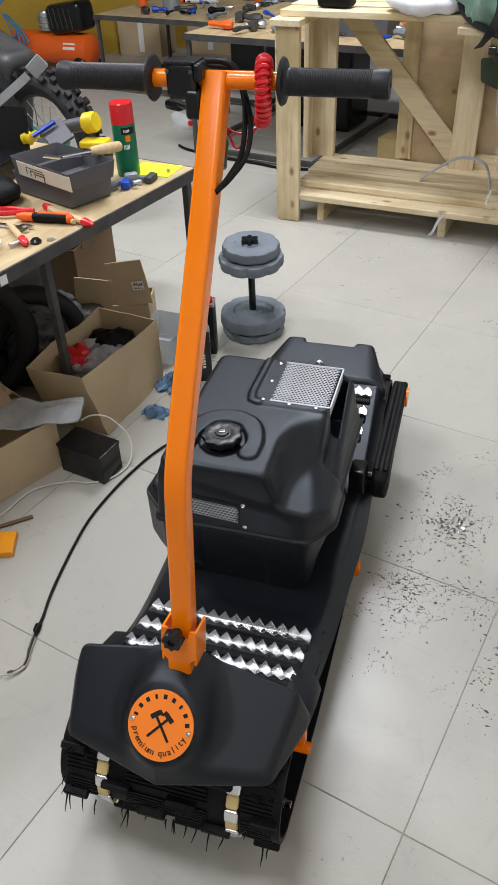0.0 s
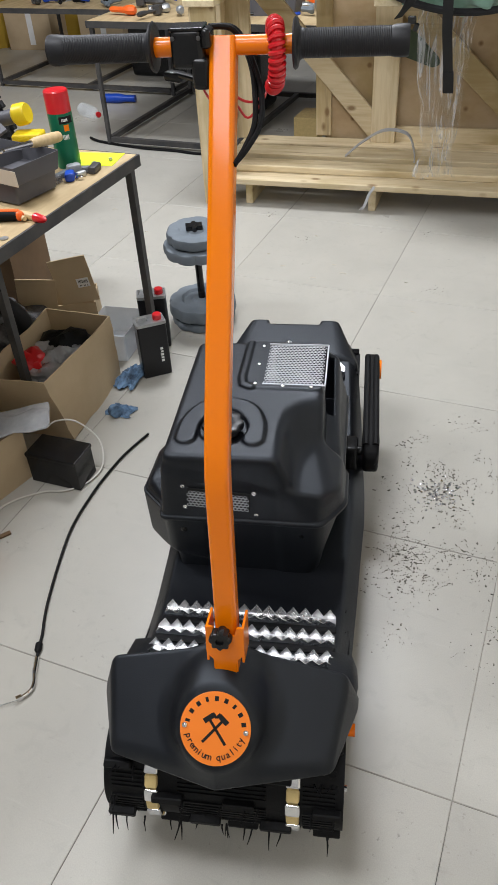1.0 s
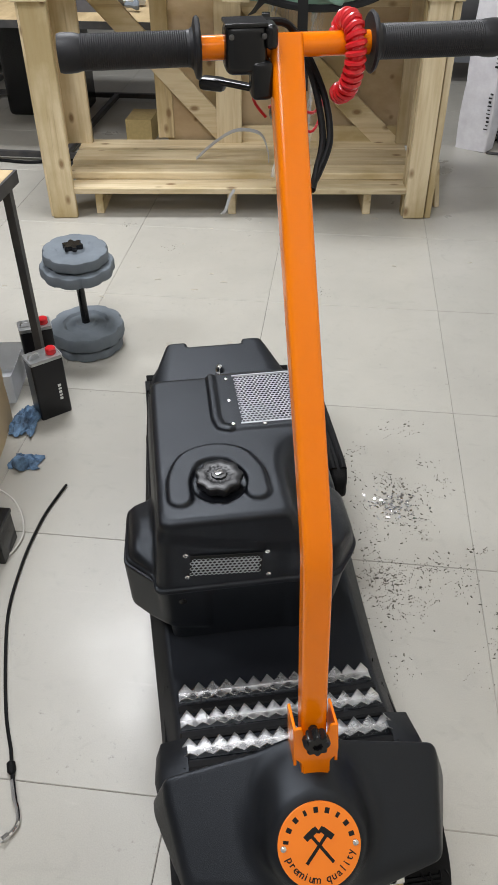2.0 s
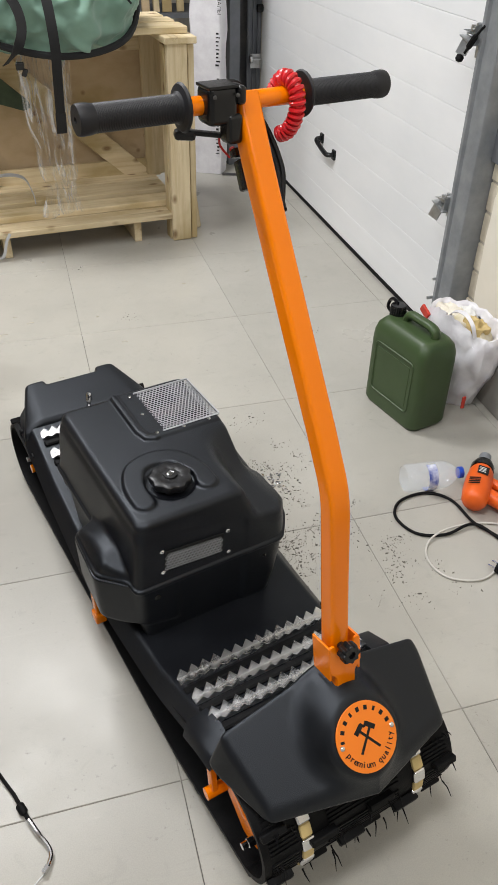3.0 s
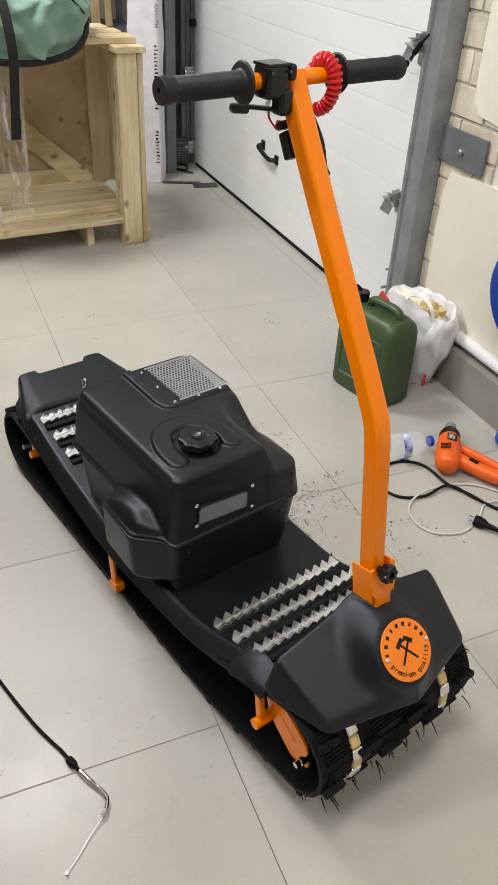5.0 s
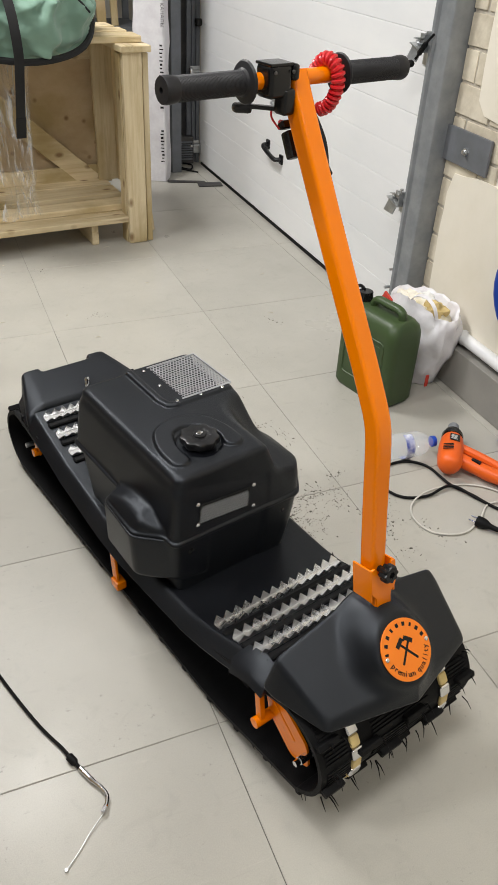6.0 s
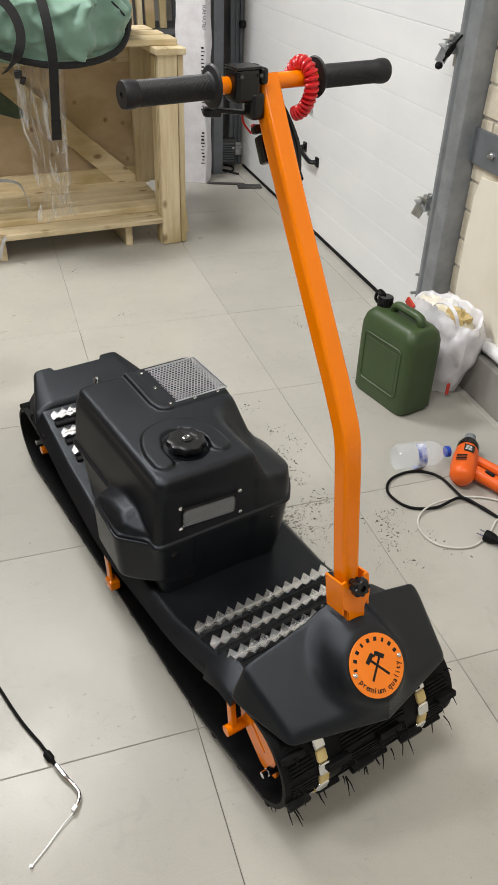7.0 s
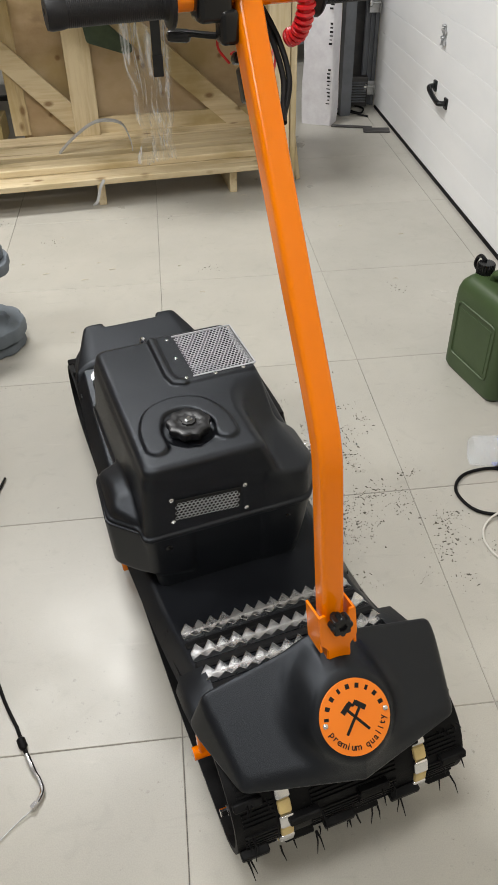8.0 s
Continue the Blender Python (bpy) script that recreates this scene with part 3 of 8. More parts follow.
for zz in (0.505, 1.005):
    bm = bm_new()
    box(bm, (-0.045, 1.470, zz), (0.085, 0.075, 0.004), (14, 0, 0), bev=0.001)
    box(bm, (-0.045, 1.440, zz + 0.016), (0.065, 0.004, 0.05), bev=0.001)
    box(bm, (-0.084, 1.472, zz - 0.018), (0.004, 0.06, 0.045), (0, 25, 0), bev=0.001)
    box(bm, (-0.008, 1.49, zz - 0.03), (0.004, 0.08, 0.06), bev=0.001)
    box(bm, (-0.06, 1.468, zz + 0.024), (0.04, 0.06, 0.003), (-8, 10, 0))
    rod(bm, (-0.055, 1.51, zz + 0.012), (-0.055, 1.405, zz + 0.012), 0.007, n=10)
    rod(bm, (-0.07, 1.46, zz + 0.025), (-0.07, 1.46, zz + 0.042), 0.008, n=6)
    rod(bm, (-0.045, 1.475, zz + 0.025), (-0.045, 1.475, zz + 0.040), 0.007, n=6)
    part("roller_bracket", bm, M_ZINC, gate, "zinc roller bracket")
guide = thing("door_rail", pose(X1, 0, 0), "galvanised steel guide rail post of the garage door", "door rail", kind="structure")
bm = bm_new()
prof = [(0.0, 1.306), (-0.040, 1.306), (-0.066, 1.308), (-0.072, 1.312), (-0.075, 1.320), (-0.077, 1.368), (-0.070, 1.374), (-0.070, 1.384), (-0.079, 1.390), (-0.079, 1.404), (-0.066, 1.412), (-0.02, 1.418), (-0.02, 1.43), (0.0, 1.43)]
loft(bm, [[Vector((x, y, z)) for x, y in prof] for z in (0.0, 2.6)])
part("rail_post", bm, M_GALV, guide)
bm = bm_new()
rod(bm, (-0.07, 1.408, 0.20), (-0.10, 1.408, 0.20), 0.006, n=8)
rod(bm, (-0.07, 1.408, 0.27), (-0.09, 1.408, 0.27), 0.005, n=8)
rod(bm, (-0.07, 1.41, 0.555), (-0.09, 1.41, 0.555), 0.005, n=8)
rod(bm, (-0.07, 1.41, 1.055), (-0.09, 1.41, 1.055), 0.005, n=8)
part("rail_bolts", bm, M_ZINC, guide)
plate = thing("anchor_plate", pose(X1, 0, 0), "grey steel anchor plate bolted to the wall", "steel plate")
bm = bm_new()
box(bm, (-0.018, 1.192, 0.752), (0.010, 0.235, 0.108), bev=0.002)
part("flat_bar", bm, M_STEELPAINT, plate)
bm = bm_new()
rod(bm, (-0.016, 1.186, 0.748), (-0.040, 1.186, 0.748), 0.006, n=8)
rod(bm, (-0.016, 1.186, 0.748), (-0.032, 1.186, 0.748), 0.011, n=6)
part("anchor_bolt", bm, M_ZINC, plate)
tie = thing("strap_end", pose(X1 - 0.08, 1.39, 0), "black rubber strap with a knob hanging on the door rail", "strap")
bm = bm_new()
sweep(bm, smooth_path([(-0.004, -0.01, 1.055), (-0.012, 0.01, 1.03), (-0.014, 0.035, 1.0), (-0.016, 0.055, 0.975)], 5), [0.004] * 6 + [0.009] * 6 + [0.004] * 4, 8)
part("cord", bm, M_RUBBER, tie)
bm = bm_new()
lathe(bm, [(0.0, -0.012), (0.01, -0.008), (0.013, 0.0), (0.009, 0.01), (0.0, 0.012)], pose(-0.018, 0.075, 0.958), 12)
part("knob", bm, M_RUBBER, tie)


# ---- the tracked scooter ----
S = thing("snow_scooter", pose(0.254, -0.192, 0, 0, 0, 14.5), "black and orange tracked snow scooter with tall orange steering column", "snow scooter")


def interp(table, y):
    ys = [r[0] for r in table]
    return [float(np.interp(y, ys, [r[k] for r in table])) for k in range(1, len(table[0]))]


def track_point(s):
    """Outer line of the belt in the side plane, s from 0 to 1 round the loop: y, z and the outward normal."""
    fy, fz, fr = 0.062, 0.158, 0.098
    ry, rz, rr = 1.225, 0.112, 0.094
    pts = []
    for k in range(17):
        a = radians(80 + k * 170 / 16)
        pts.append((fy + fr * math.cos(a), fz + fr * math.sin(a)))
    pts += [(0.16, 0.042), (0.28, 0.020), (0.42, 0.017), (0.60, 0.017), (0.80, 0.017), (1.00, 0.017), (1.16, 0.018)]
    for k in range(13):
        a = radians(-85 + k * 170 / 12)
        pts.append((ry + rr * math.cos(a), rz + rr * math.sin(a)))
    pts += [(1.1, 0.185), (0.9, 0.158), (0.7, 0.150), (0.5, 0.150), (0.3, 0.172), (0.16, 0.230)]
    return pts


LOOP = smooth_path([Vector((0, y, z)) for y, z in track_point(0)], 3, closed=True)
NL = len(LOOP)


def loop_normal(i):
    d = (LOOP[(i + 1) % NL] - LOOP[i - 1]).normalized()
    return Vector((0, d.z, -d.y)), d


TW = 0.19
bm = bm_new()
rings = []
for i, p in enumerate(LOOP):
    nrm, d = loop_normal(i)
    o = p
    q = p - nrm * 0.009
    if (Vector((0, 0.6, 0.1)) - p).dot(nrm) > 0:
        q = p + nrm * 0.009
    rings.append([o + Vector((-TW, 0, 0)), o + Vector((TW, 0, 0)), q + Vector((TW, 0, 0)), q + Vector((-TW, 0, 0))])
loft(bm, rings, closed=True)
belt = part("track_belt", bm, M_RUBBER, S, "black ribbed rubber track belt")


def outward(i):
    nrm, d = loop_normal(i)
    return (-nrm if (Vector((0, 0.6, 0.1)) - LOOP[i]).dot(nrm) > 0 else nrm), d


# tread lugs round the belt, and fine ribs across it
lengths = [0.0]
for i in range(NL):
    lengths.append(lengths[-1] + (LOOP[(i + 1) % NL] - LOOP[i]).length)


def at_length(s):
    s = s % lengths[-1]
    i = int(np.searchsorted(lengths, s, side="right")) - 1
    t = (s - lengths[i]) / (lengths[i + 1] - lengths[i])
    o, d = outward(i)
    return LOOP[i].lerp(LOOP[(i + 1) % NL], t), o, d


LINKS = 62
PITCH = lengths[-1] / LINKS
ribs = bm_new()
for k in range(LINKS):
    p, o, d = at_length(k * PITCH)
    under = p.z < 0.05 and 0.2 < p.y < 1.25
    for j, xc in enumerate((-0.165, -0.085, -0.028, 0.028, 0.085, 0.165)):
        if (j + k) % 2:
            continue
        hgt = 0.015
        m = Matrix.Translation(p + Vector((xc, 0, 0)) + o * hgt / 2)
        m = m @ Matrix((Vector((1, 0, 0)), d, o)).transposed().to_4x4()
        size = (0.050 if abs(xc) < 0.15 else 0.044, 0.013, hgt)
        if under or (p.z > 0.16 and 0.12 < p.y < 1.2):
            boxm(ribs, m, size)
            continue
        lug = bm_new()
        boxm(lug, m, size, 0.002, 1)
        part("lug", lug, M_RUBBER, belt)
    if not (p.z > 0.16 and 0.12 < p.y < 1.2):
        for f_ in (0.2, 0.35, 0.5, 0.65, 0.8):
            p2, o2, d2 = at_length((k + f_) * PITCH)
            m2 = Matrix((Vector((1, 0, 0)), d2, o2)).transposed().to_4x4()
            for xc, w in ((-0.152, 0.05), (0.0, 0.14), (0.152, 0.05)):
                boxm(ribs, Matrix.Translation(p2 + Vector((xc, 0, 0)) + o2 * 0.001) @ m2, (w, 0.0035, 0.004))
tagged(part("belt_ribs", ribs, M_RUBBER, belt), kind="stuff")
# moulding whiskers on the lugs
random.seed(4)
whisk = bm_new()
for k in range(LINKS):
    p, o, d = at_length(k * PITCH)
    if p.y > 0.35:
        continue
    for j in range(10):
        xc = random.choice((-0.182, 0.182, 0)) * random.uniform(0.85, 1.0) if j % 2 else random.uniform(-0.18, 0.18)
        b0 = p + Vector((xc, 0, 0)) + o * 0.012
        side = Vector((random.uniform(-0.3, 0.3), 0, 0)) + o + Vector((0, 0, -0.5)) + d * random.uniform(-0.4, 0.4)
        ln = random.uniform(0.010, 0.030)
        sweep(whisk, [b0, b0 + side.normalized() * ln * 0.5, b0 + side.normalized() * ln + Vector((random.uniform(-0.004, 0.004), 0, -0.005))], [0.0017, 0.0013, 0.0005], 4)
tagged(part("whisker_fringe", whisk, M_RUBBER, belt), kind="stuff")
# metal clips and cream guides in two rows
for xc in (-0.112, 0.112):
    for k in range(LINKS):
        p, o, d = at_length(k * PITCH)
        if p.z > 0.17 and 0.15 < p.y < 1.15:
            continue
        m = Matrix((Vector((1, 0, 0)), d, o)).transposed().to_4x4()
        bm = bm_new()
        boxm(bm, Matrix.Translation(p + Vector((xc, 0, 0)) + o * 0.003) @ m, (0.024, PITCH * 0.50, 0.010), 0.004, 3)
        part("track_clip", bm, M_CHROME, belt, "bright metal track clip")
        p, o, d = at_length((k + 0.5) * PITCH)
        m = Matrix((Vector((1, 0, 0)), d, o)).transposed().to_4x4()
        bm = bm_new()
        boxm(bm, Matrix.Translation(p + Vector((xc, 0, 0)) + o * 0.002) @ m, (0.021, PITCH * 0.48, 0.009), 0.004, 2)
        part("drive_guide", bm, M_YELLOWPLASTIC, belt, "cream plastic track guide")

# rollers, axles and slides inside the track
for yy, zz, rr in ((0.062, 0.158, 0.083), (1.225, 0.112, 0.08)):
    for xc in (-0.10, 0.10):
        bm = bm_new()
        lathe(bm, [(0.0, -0.016), (rr * 0.9, -0.016), (rr, -0.012), (rr, 0.012), (rr * 0.9, 0.016), (0.0, 0.016)], place(xc, yy, zz, 0, 90, 0), 28)
        part("roller", bm, M_GLOSSBLACK, S)
    bm = bm_new()
    rod(bm, (-0.178, yy - 0.035 if yy < 1 else yy, zz - 0.012), (0.178, yy - 0.035 if yy < 1 else yy, zz - 0.012), 0.007)
    part("axle", bm, M_ZINC, S)
bm = bm_new()
for xc in (-0.10, 0.10):
    box(bm, (xc, 0.72, 0.040), (0.03, 0.92, 0.026), bev=0.006)
    box(bm, (xc, 0.65, 0.12), (0.02, 1.0, 0.05), bev=0.004)
part("slide_rails", bm, M_DARK, S)
for sx in (-1, 1):
    bm = bm_new()
    pl = [(0.018, 0.118), (0.065, 0.100), (0.135, 0.150), (0.15, 0.205), (0.10, 0.21), (0.03, 0.168)]
    loft(bm, [[Vector((sx * 0.168, y, z)) for y, z in rounded(pl, 0.012, 4)], [Vector((sx * 0.163, y, z)) for y, z in rounded(pl, 0.012, 4)]])
    part("tensioner_plate", bm, M_ORANGE, S, "orange tensioner plate")
    bm = bm_new()
    rod(bm, (sx * 0.16, 0.027, 0.146), (sx * 0.184, 0.027, 0.146), 0.0085, n=6)
    rod(bm, (sx * 0.184, 0.027, 0.146), (sx * 0.195, 0.027, 0.146), 0.006, n=10)
    part("axle_bolt", bm, M_CHROME, S)
    bm = bm_new()
    rod(bm, (sx * 0.150, 0.132, 0.147), (sx * 0.205, 0.132, 0.147), 0.011)
    box(bm, (sx * 0.19, 0.137, 0.187), (0.012, 0.016, 0.08), (-8, 0, 0), bev=0.003)
    box(bm, (sx * 0.165, 0.10, 0.168), (0.010, 0.09, 0.02), (35, 0, 0), bev=0.003)
    part("footpeg_mount", bm, M_ORANGE, S, "orange steel peg under the deck edge")
    bm = bm_new()
    box(bm, (sx * 0.199, 0.676, 0.098), (0.007, 0.022, 0.11), (-6, 0, 0), bev=0.002)
    box(bm, (sx * 0.195, 0.668, 0.046), (0.026, 0.032, 0.024), bev=0.004)
    part("side_strut", bm, M_ORANGE, S, "orange side strut")
    bm = bm_new()
    rod(bm, (sx * 0.10, 1.155, 0.12), (sx * 0.185, 1.155, 0.12), 0.011)
    box(bm, (sx * 0.168, 1.16, 0.150), (0.008, 0.03, 0.08), bev=0.003)
    part("rear_mount", bm, M_ORANGE, S, "orange rear axle mount")

# deck: pressed black plastic footboard
#        y      half   top    lip
DECK = [(0.05, 0.175, 0.280, 0.045), (0.12, 0.186, 0.272, 0.045), (0.18, 0.191, 0.252, 0.042), (0.25, 0.195, 0.224, 0.038), (0.32, 0.198, 0.200, 0.034), (0.38, 0.201, 0.190, 0.034),
        (0.50, 0.206, 0.186, 0.034), (0.64, 0.213, 0.186, 0.034), (0.72, 0.212, 0.187, 0.034), (0.80, 0.208, 0.190, 0.034), (0.95, 0.201, 0.200, 0.034), (1.10, 0.192, 0.222, 0.034), (1.20, 0.185, 0.240, 0.03), (1.27, 0.165, 0.244, 0.03)]
bm = bm_new()
cols = [-1, -0.965, -0.93, -0.895, -0.87, -0.84, -0.6, -0.3, 0, 0.3, 0.6, 0.84, 0.87, 0.895, 0.93, 0.965, 1]
rings = []
for k in range(62):
    y = 0.05 + k * 1.22 / 61
    hw, zt, lip = interp(DECK, y)
    top, low = [], []
    for c in cols:
        drop = lip * max(0.0, (abs(c) - 0.86) / 0.14) ** 1.15
        top.append(Vector((c * hw, y, zt - drop)))
    for c in cols[::-1]:
        drop = lip * max(0.0, (abs(c) - 0.86) / 0.14) ** 1.15
        low.append(Vector((c * hw * 0.985, y, zt - drop - 0.007)))
    rings.append(top + low)
loft(bm, rings)
part("deck", bm, M_PLASTIC, S, "grained black plastic footboard")
for sx in (-1, 1):
    bm = bm_new()
    loft(bm, [[Vector((sx * (0.155 + a), y, z)) for a, y, z in sec] for sec in (
        [(0.0, 0.13, 0.262), (0.034, 0.125, 0.255), (0.046, 0.125, 0.225), (0.0, 0.13, 0.225)],
        [(0.0, 0.17, 0.268), (0.040, 0.165, 0.262), (0.052, 0.16, 0.235), (0.0, 0.17, 0.225)],
        [(0.0, 0.22, 0.245), (0.040, 0.22, 0.236), (0.050, 0.215, 0.205), (0.0, 0.22, 0.205)])])
    part("deck_corner", bm, M_PLASTIC, S, angle=60)

# toothed foot grips
def cleat(y, z, tilt, xa, xb, lift=0.0):
    m = place(0, y, z + lift, tilt, 0, 0)
    q = bm_new()
    box(q, ((xa + xb) / 2, 0, 0.002), (xb - xa, 0.018, 0.003))
    for v in q.verts:
        v.co = m @ v.co
    teeth = max(2, round((xb - xa) / 0.0225))
    w = (xb - xa) / teeth
    for yy, ang in ((0.009, 66), (-0.009, 114)):
        f0 = m @ place(0, yy, 0.003, 0, 0, 0)
        ca, sa = math.cos(radians(ang)), math.sin(radians(ang))
        for i in range(teeth):
            xx = xa + i * w
            tri = [(xx, 0), (xx + w, 0), (xx + w, 0.003), (xx + w / 2, 0.0160), (xx, 0.003)]
            loft(q, [[f0 @ Vector((px, h * ca + t_, h * sa)) for px, h in tri] for t_ in (0.0, 0.0016)])
    ob = part("foot_grip", q, M_ALU, S, "bright aluminium saw-toothed grip strip", 20)
    q = bm_new()
    boxm(q, m @ place((xa + xb) / 2, -0.026, 0.002), (xb - xa + 0.004, 0.017, 0.010), 0.003, 1)
    part("grip_base", q, M_RUBBER, S, "black rubber strip in front of the grip")
    return ob


for y in (0.312, 0.250, 0.188):
    _, zt, _ = interp(DECK, y)
    cleat(y, zt + 0.001, -18 if y < 0.3 else -12, -0.163, 0.163)
for y in (1.128, 1.055, 0.985):
    _, zt, _ = interp(DECK, y)
    cleat(y, zt + 0.001, 10, -0.150, 0.150)

# front cowl: two flat facets over a folded skirt, with a domed boss that carries the badge
BM = place(0, -0.006, 0.3505, 44, 0, 0)


def cowl_field(p):
    x, y, z = np.abs(p[0]), p[1], p[2]
    q = (x, y, z)
    top = facet(q, (0.187, 0.100, 0.338), (0.196, -0.493, 0.848))
    sides = convex(q, [((0.190, 0.100, 0.338), (0.937, -0.348, 0.30)), ((0.191, 0.100, 0.338), (1, 0.10, 0.30)),
                       ((0.150, -0.010, 0.290), (0.245, -0.97, 0.34)), ((0.187, 0.112, 0.338), (0.05, 1, 0.10))], 0.009)
    body = smax(top, sides, 0.009)
    n = Vector((0, -math.sin(radians(44)), math.cos(radians(44))))
    up = facet((p[0], y, z), (0, -0.006, 0.3495), n)
    radial = np.sqrt(np.maximum((p[0]) ** 2 + (y + 0.006) ** 2 + (z - 0.3495) ** 2 - up ** 2, 1e-9))
    boss = smax((radial - 0.059 + 0.50 * np.minimum(up, 0.0)) * 0.87, up, 0.012)
    hump = np.sqrt((p[0] / 1.15) ** 2 + ((y - 0.070) / 1.3) ** 2 + (z - 0.346) ** 2) - 0.050
    hump = smax(hump, up + 0.006, 0.010)
    body = smin(smin(body, boss, 0.018), hump, 0.022)
    body = smax(body, -np.maximum(radial - 0.062, 0.0008 - up), 0.005)
    body = smax(body, y - 0.128, 0.010)
    return smax(body, 0.262 + 0.10 * np.maximum(y, 0.0) - z, 0.006)


moulded("front_cowl", cowl_field, (-0.23, -0.085, 0.235), (0.23, 0.15, 0.43), 0.0035, M_PLASTIC, S, "grained black plastic nose cowl")

# round badge with crossed hammers, bars for the maker's name, and the motto
badge = part("badge", (lambda q: (lathe(q, [(0.0, -0.001), (0.0515, -0.001), (0.0525, 0.0005), (0.0525, 0.0025), (0.052, 0.003), (0.0, 0.003)], BM, 48), q)[1])(bm_new()), M_BADGE, S, "round orange enamel badge with crossed hammers")
bm = bm_new()
for rz, flip in ((36, 1), (-42, -1)):
    m = BM @ place(0, 0, 0.0032, 0, 0, rz)
    boxm(bm, m @ place(0, -0.004, 0), (0.0040, 0.046, 0.0008))
    boxm(bm, m @ place(0, 0.0175, 0.0001 * flip), (0.0165, 0.0075, 0.0009))
    boxm(bm, m @ place(0.0095 * flip, 0.0160, 0), (0.0035, 0.0090, 0.0008), 0)
part("hammer_emblem", bm, M_DARK, badge, "black crossed hammers")
bm = bm_new()
for k in range(9):
    a = radians(168 - k * 156 / 8)
    m = BM @ place(0.0425 * math.cos(a), 0.0425 * math.sin(a), 0.0032, 0, 0, math.degrees(a) - 90)
    boxm(bm, m, (0.0058 if k % 3 else 0.0040, 0.0068, 0.0006))
part("name_bars", bm, M_DARK, badge, "black bars in an arc")
for k, ch in enumerate("premium quality"):
    if ch == " ":
        continue
    a = radians(198 + k * 144 / 14)
    cu = bpy.data.curves.new("letter", "FONT")
    cu.body, cu.size, cu.align_x, cu.extrude = ch, 0.0135, "CENTER", 0.0003
    cu.offset = 0.0001
    cu.materials.append(M_DARK)
    ob = new("letter", cu)
    ob.parent = badge
    ob.matrix_local = BM @ place(0.0445 * math.cos(a), 0.0445 * math.sin(a), 0.0034, 0, 0, math.degrees(a) + 90)
for sx in (-1, 1):
    bm = bm_new()
    lathe(bm, [(0.0042, 0.0), (0.0038, 0.0022), (0.002, 0.003), (0.0, 0.003)], BM @ place(sx * 0.0455, -0.002 * sx, 0.003), 12)
    part("badge_screw", bm, M_CHROME, badge)

# steering socket, column and bar
def steer_part(name, q, mat, label="", angle=35):
    ob = part(name, q, mat, S, label, angle)
    ob.location.x = 0.008
    return ob


bm = bm_new()
front = rounded([(-0.0155, -0.03), (0.0155, -0.03), (0.0165, 0.022), (0.0285, 0.034), (0.0275, 0.084), (0.0175, 0.084), (0.0150, 0.066), (-0.0150, 0.066), (-0.0175, 0.084), (-0.0275, 0.084), (-0.0285, 0.034), (-0.0165, 0.022)],
                [0.002, 0.002, 0.006, 0.008, 0.006, 0.004, 0.008, 0.008, 0.004, 0.006, 0.008, 0.006], 4)
fm = place(0, 0.0640, 0.392, -12, 0, 0)
loft(bm, [[fm @ Vector((x, dy, h)) for x, h in front] for dy in (-0.002, 0.002)])
for sx in (-1, 1):
    boxm(bm, fm @ place(sx * 0.0265, 0.022, 0.050), (0.004, 0.044, 0.064), 0.0012)
    boxm(bm, fm @ place(sx * 0.0165, 0.025, 0.0), (0.004, 0.050, 0.060), 0.0012)
steer_part("column_socket", bm, M_ORANGE, "orange folded steel column socket")
knob = bm_new()
m = place(-0.003, 0.0755, 0.466, 76, 0, 0)
lathe(knob, [(0.006, -0.01), (0.006, 0.002), (0.012, 0.004)], m, 12)
pts = [(0.0150 + 0.0018 * math.cos(8 * a), a) for a in [2 * math.pi * k / 48 for k in range(48)]]
loft(knob, [[m @ Vector((r * s * math.cos(a), r * s * math.sin(a), h)) for r, a in pts] for s, h in ((0.9, 0.002), (1.0, 0.005), (1.0, 0.017), (0.9, 0.020), (0.4, 0.020), (0.38, 0.016))])
steer_part("clamp_knob", knob, M_GLOSSBLACK, "black star clamp knob")
COL = [Vector((0, y, z)) for y, z in ((0.088, 0.385), (0.103, 0.456), (0.120, 0.57), (0.1315, 0.655), (0.1368, 0.690), (0.1408, 0.709), (0.1462, 0.726), (0.1535, 0.742), (0.1864, 0.80), (0.2477, 0.90), (0.3084, 1.0), (0.3672, 1.1), (0.394, 1.148), (0.4035, 1.166), (0.4075, 1.174))]
bm = bm_new()
rings = []
for i, p in enumerate(COL):
    d = (COL[min(i + 1, len(COL) - 1)] - COL[max(i - 1, 0)]).normalized()
    w = Vector((1, 0, 0))
    o = d.cross(w)
    sq = rounded([(-0.0162, -0.0162), (0.0162, -0.0162), (0.0162, 0.0162), (-0.0162, 0.0162)], 0.0072, 5)
    rings.append([p + w * a + o * b for a, b in sq])
loft(bm, rings)
steer_part("steering_column", bm, M_ORANGE, "orange square-tube steering column", 40)
BARY, BARZ = 0.404, 1.168
bm = bm_new()
rod(bm, (-0.10, BARY, BARZ), (0.10, BARY, BARZ), 0.0112, n=24)
steer_part("handlebar", bm, M_ORANGE)
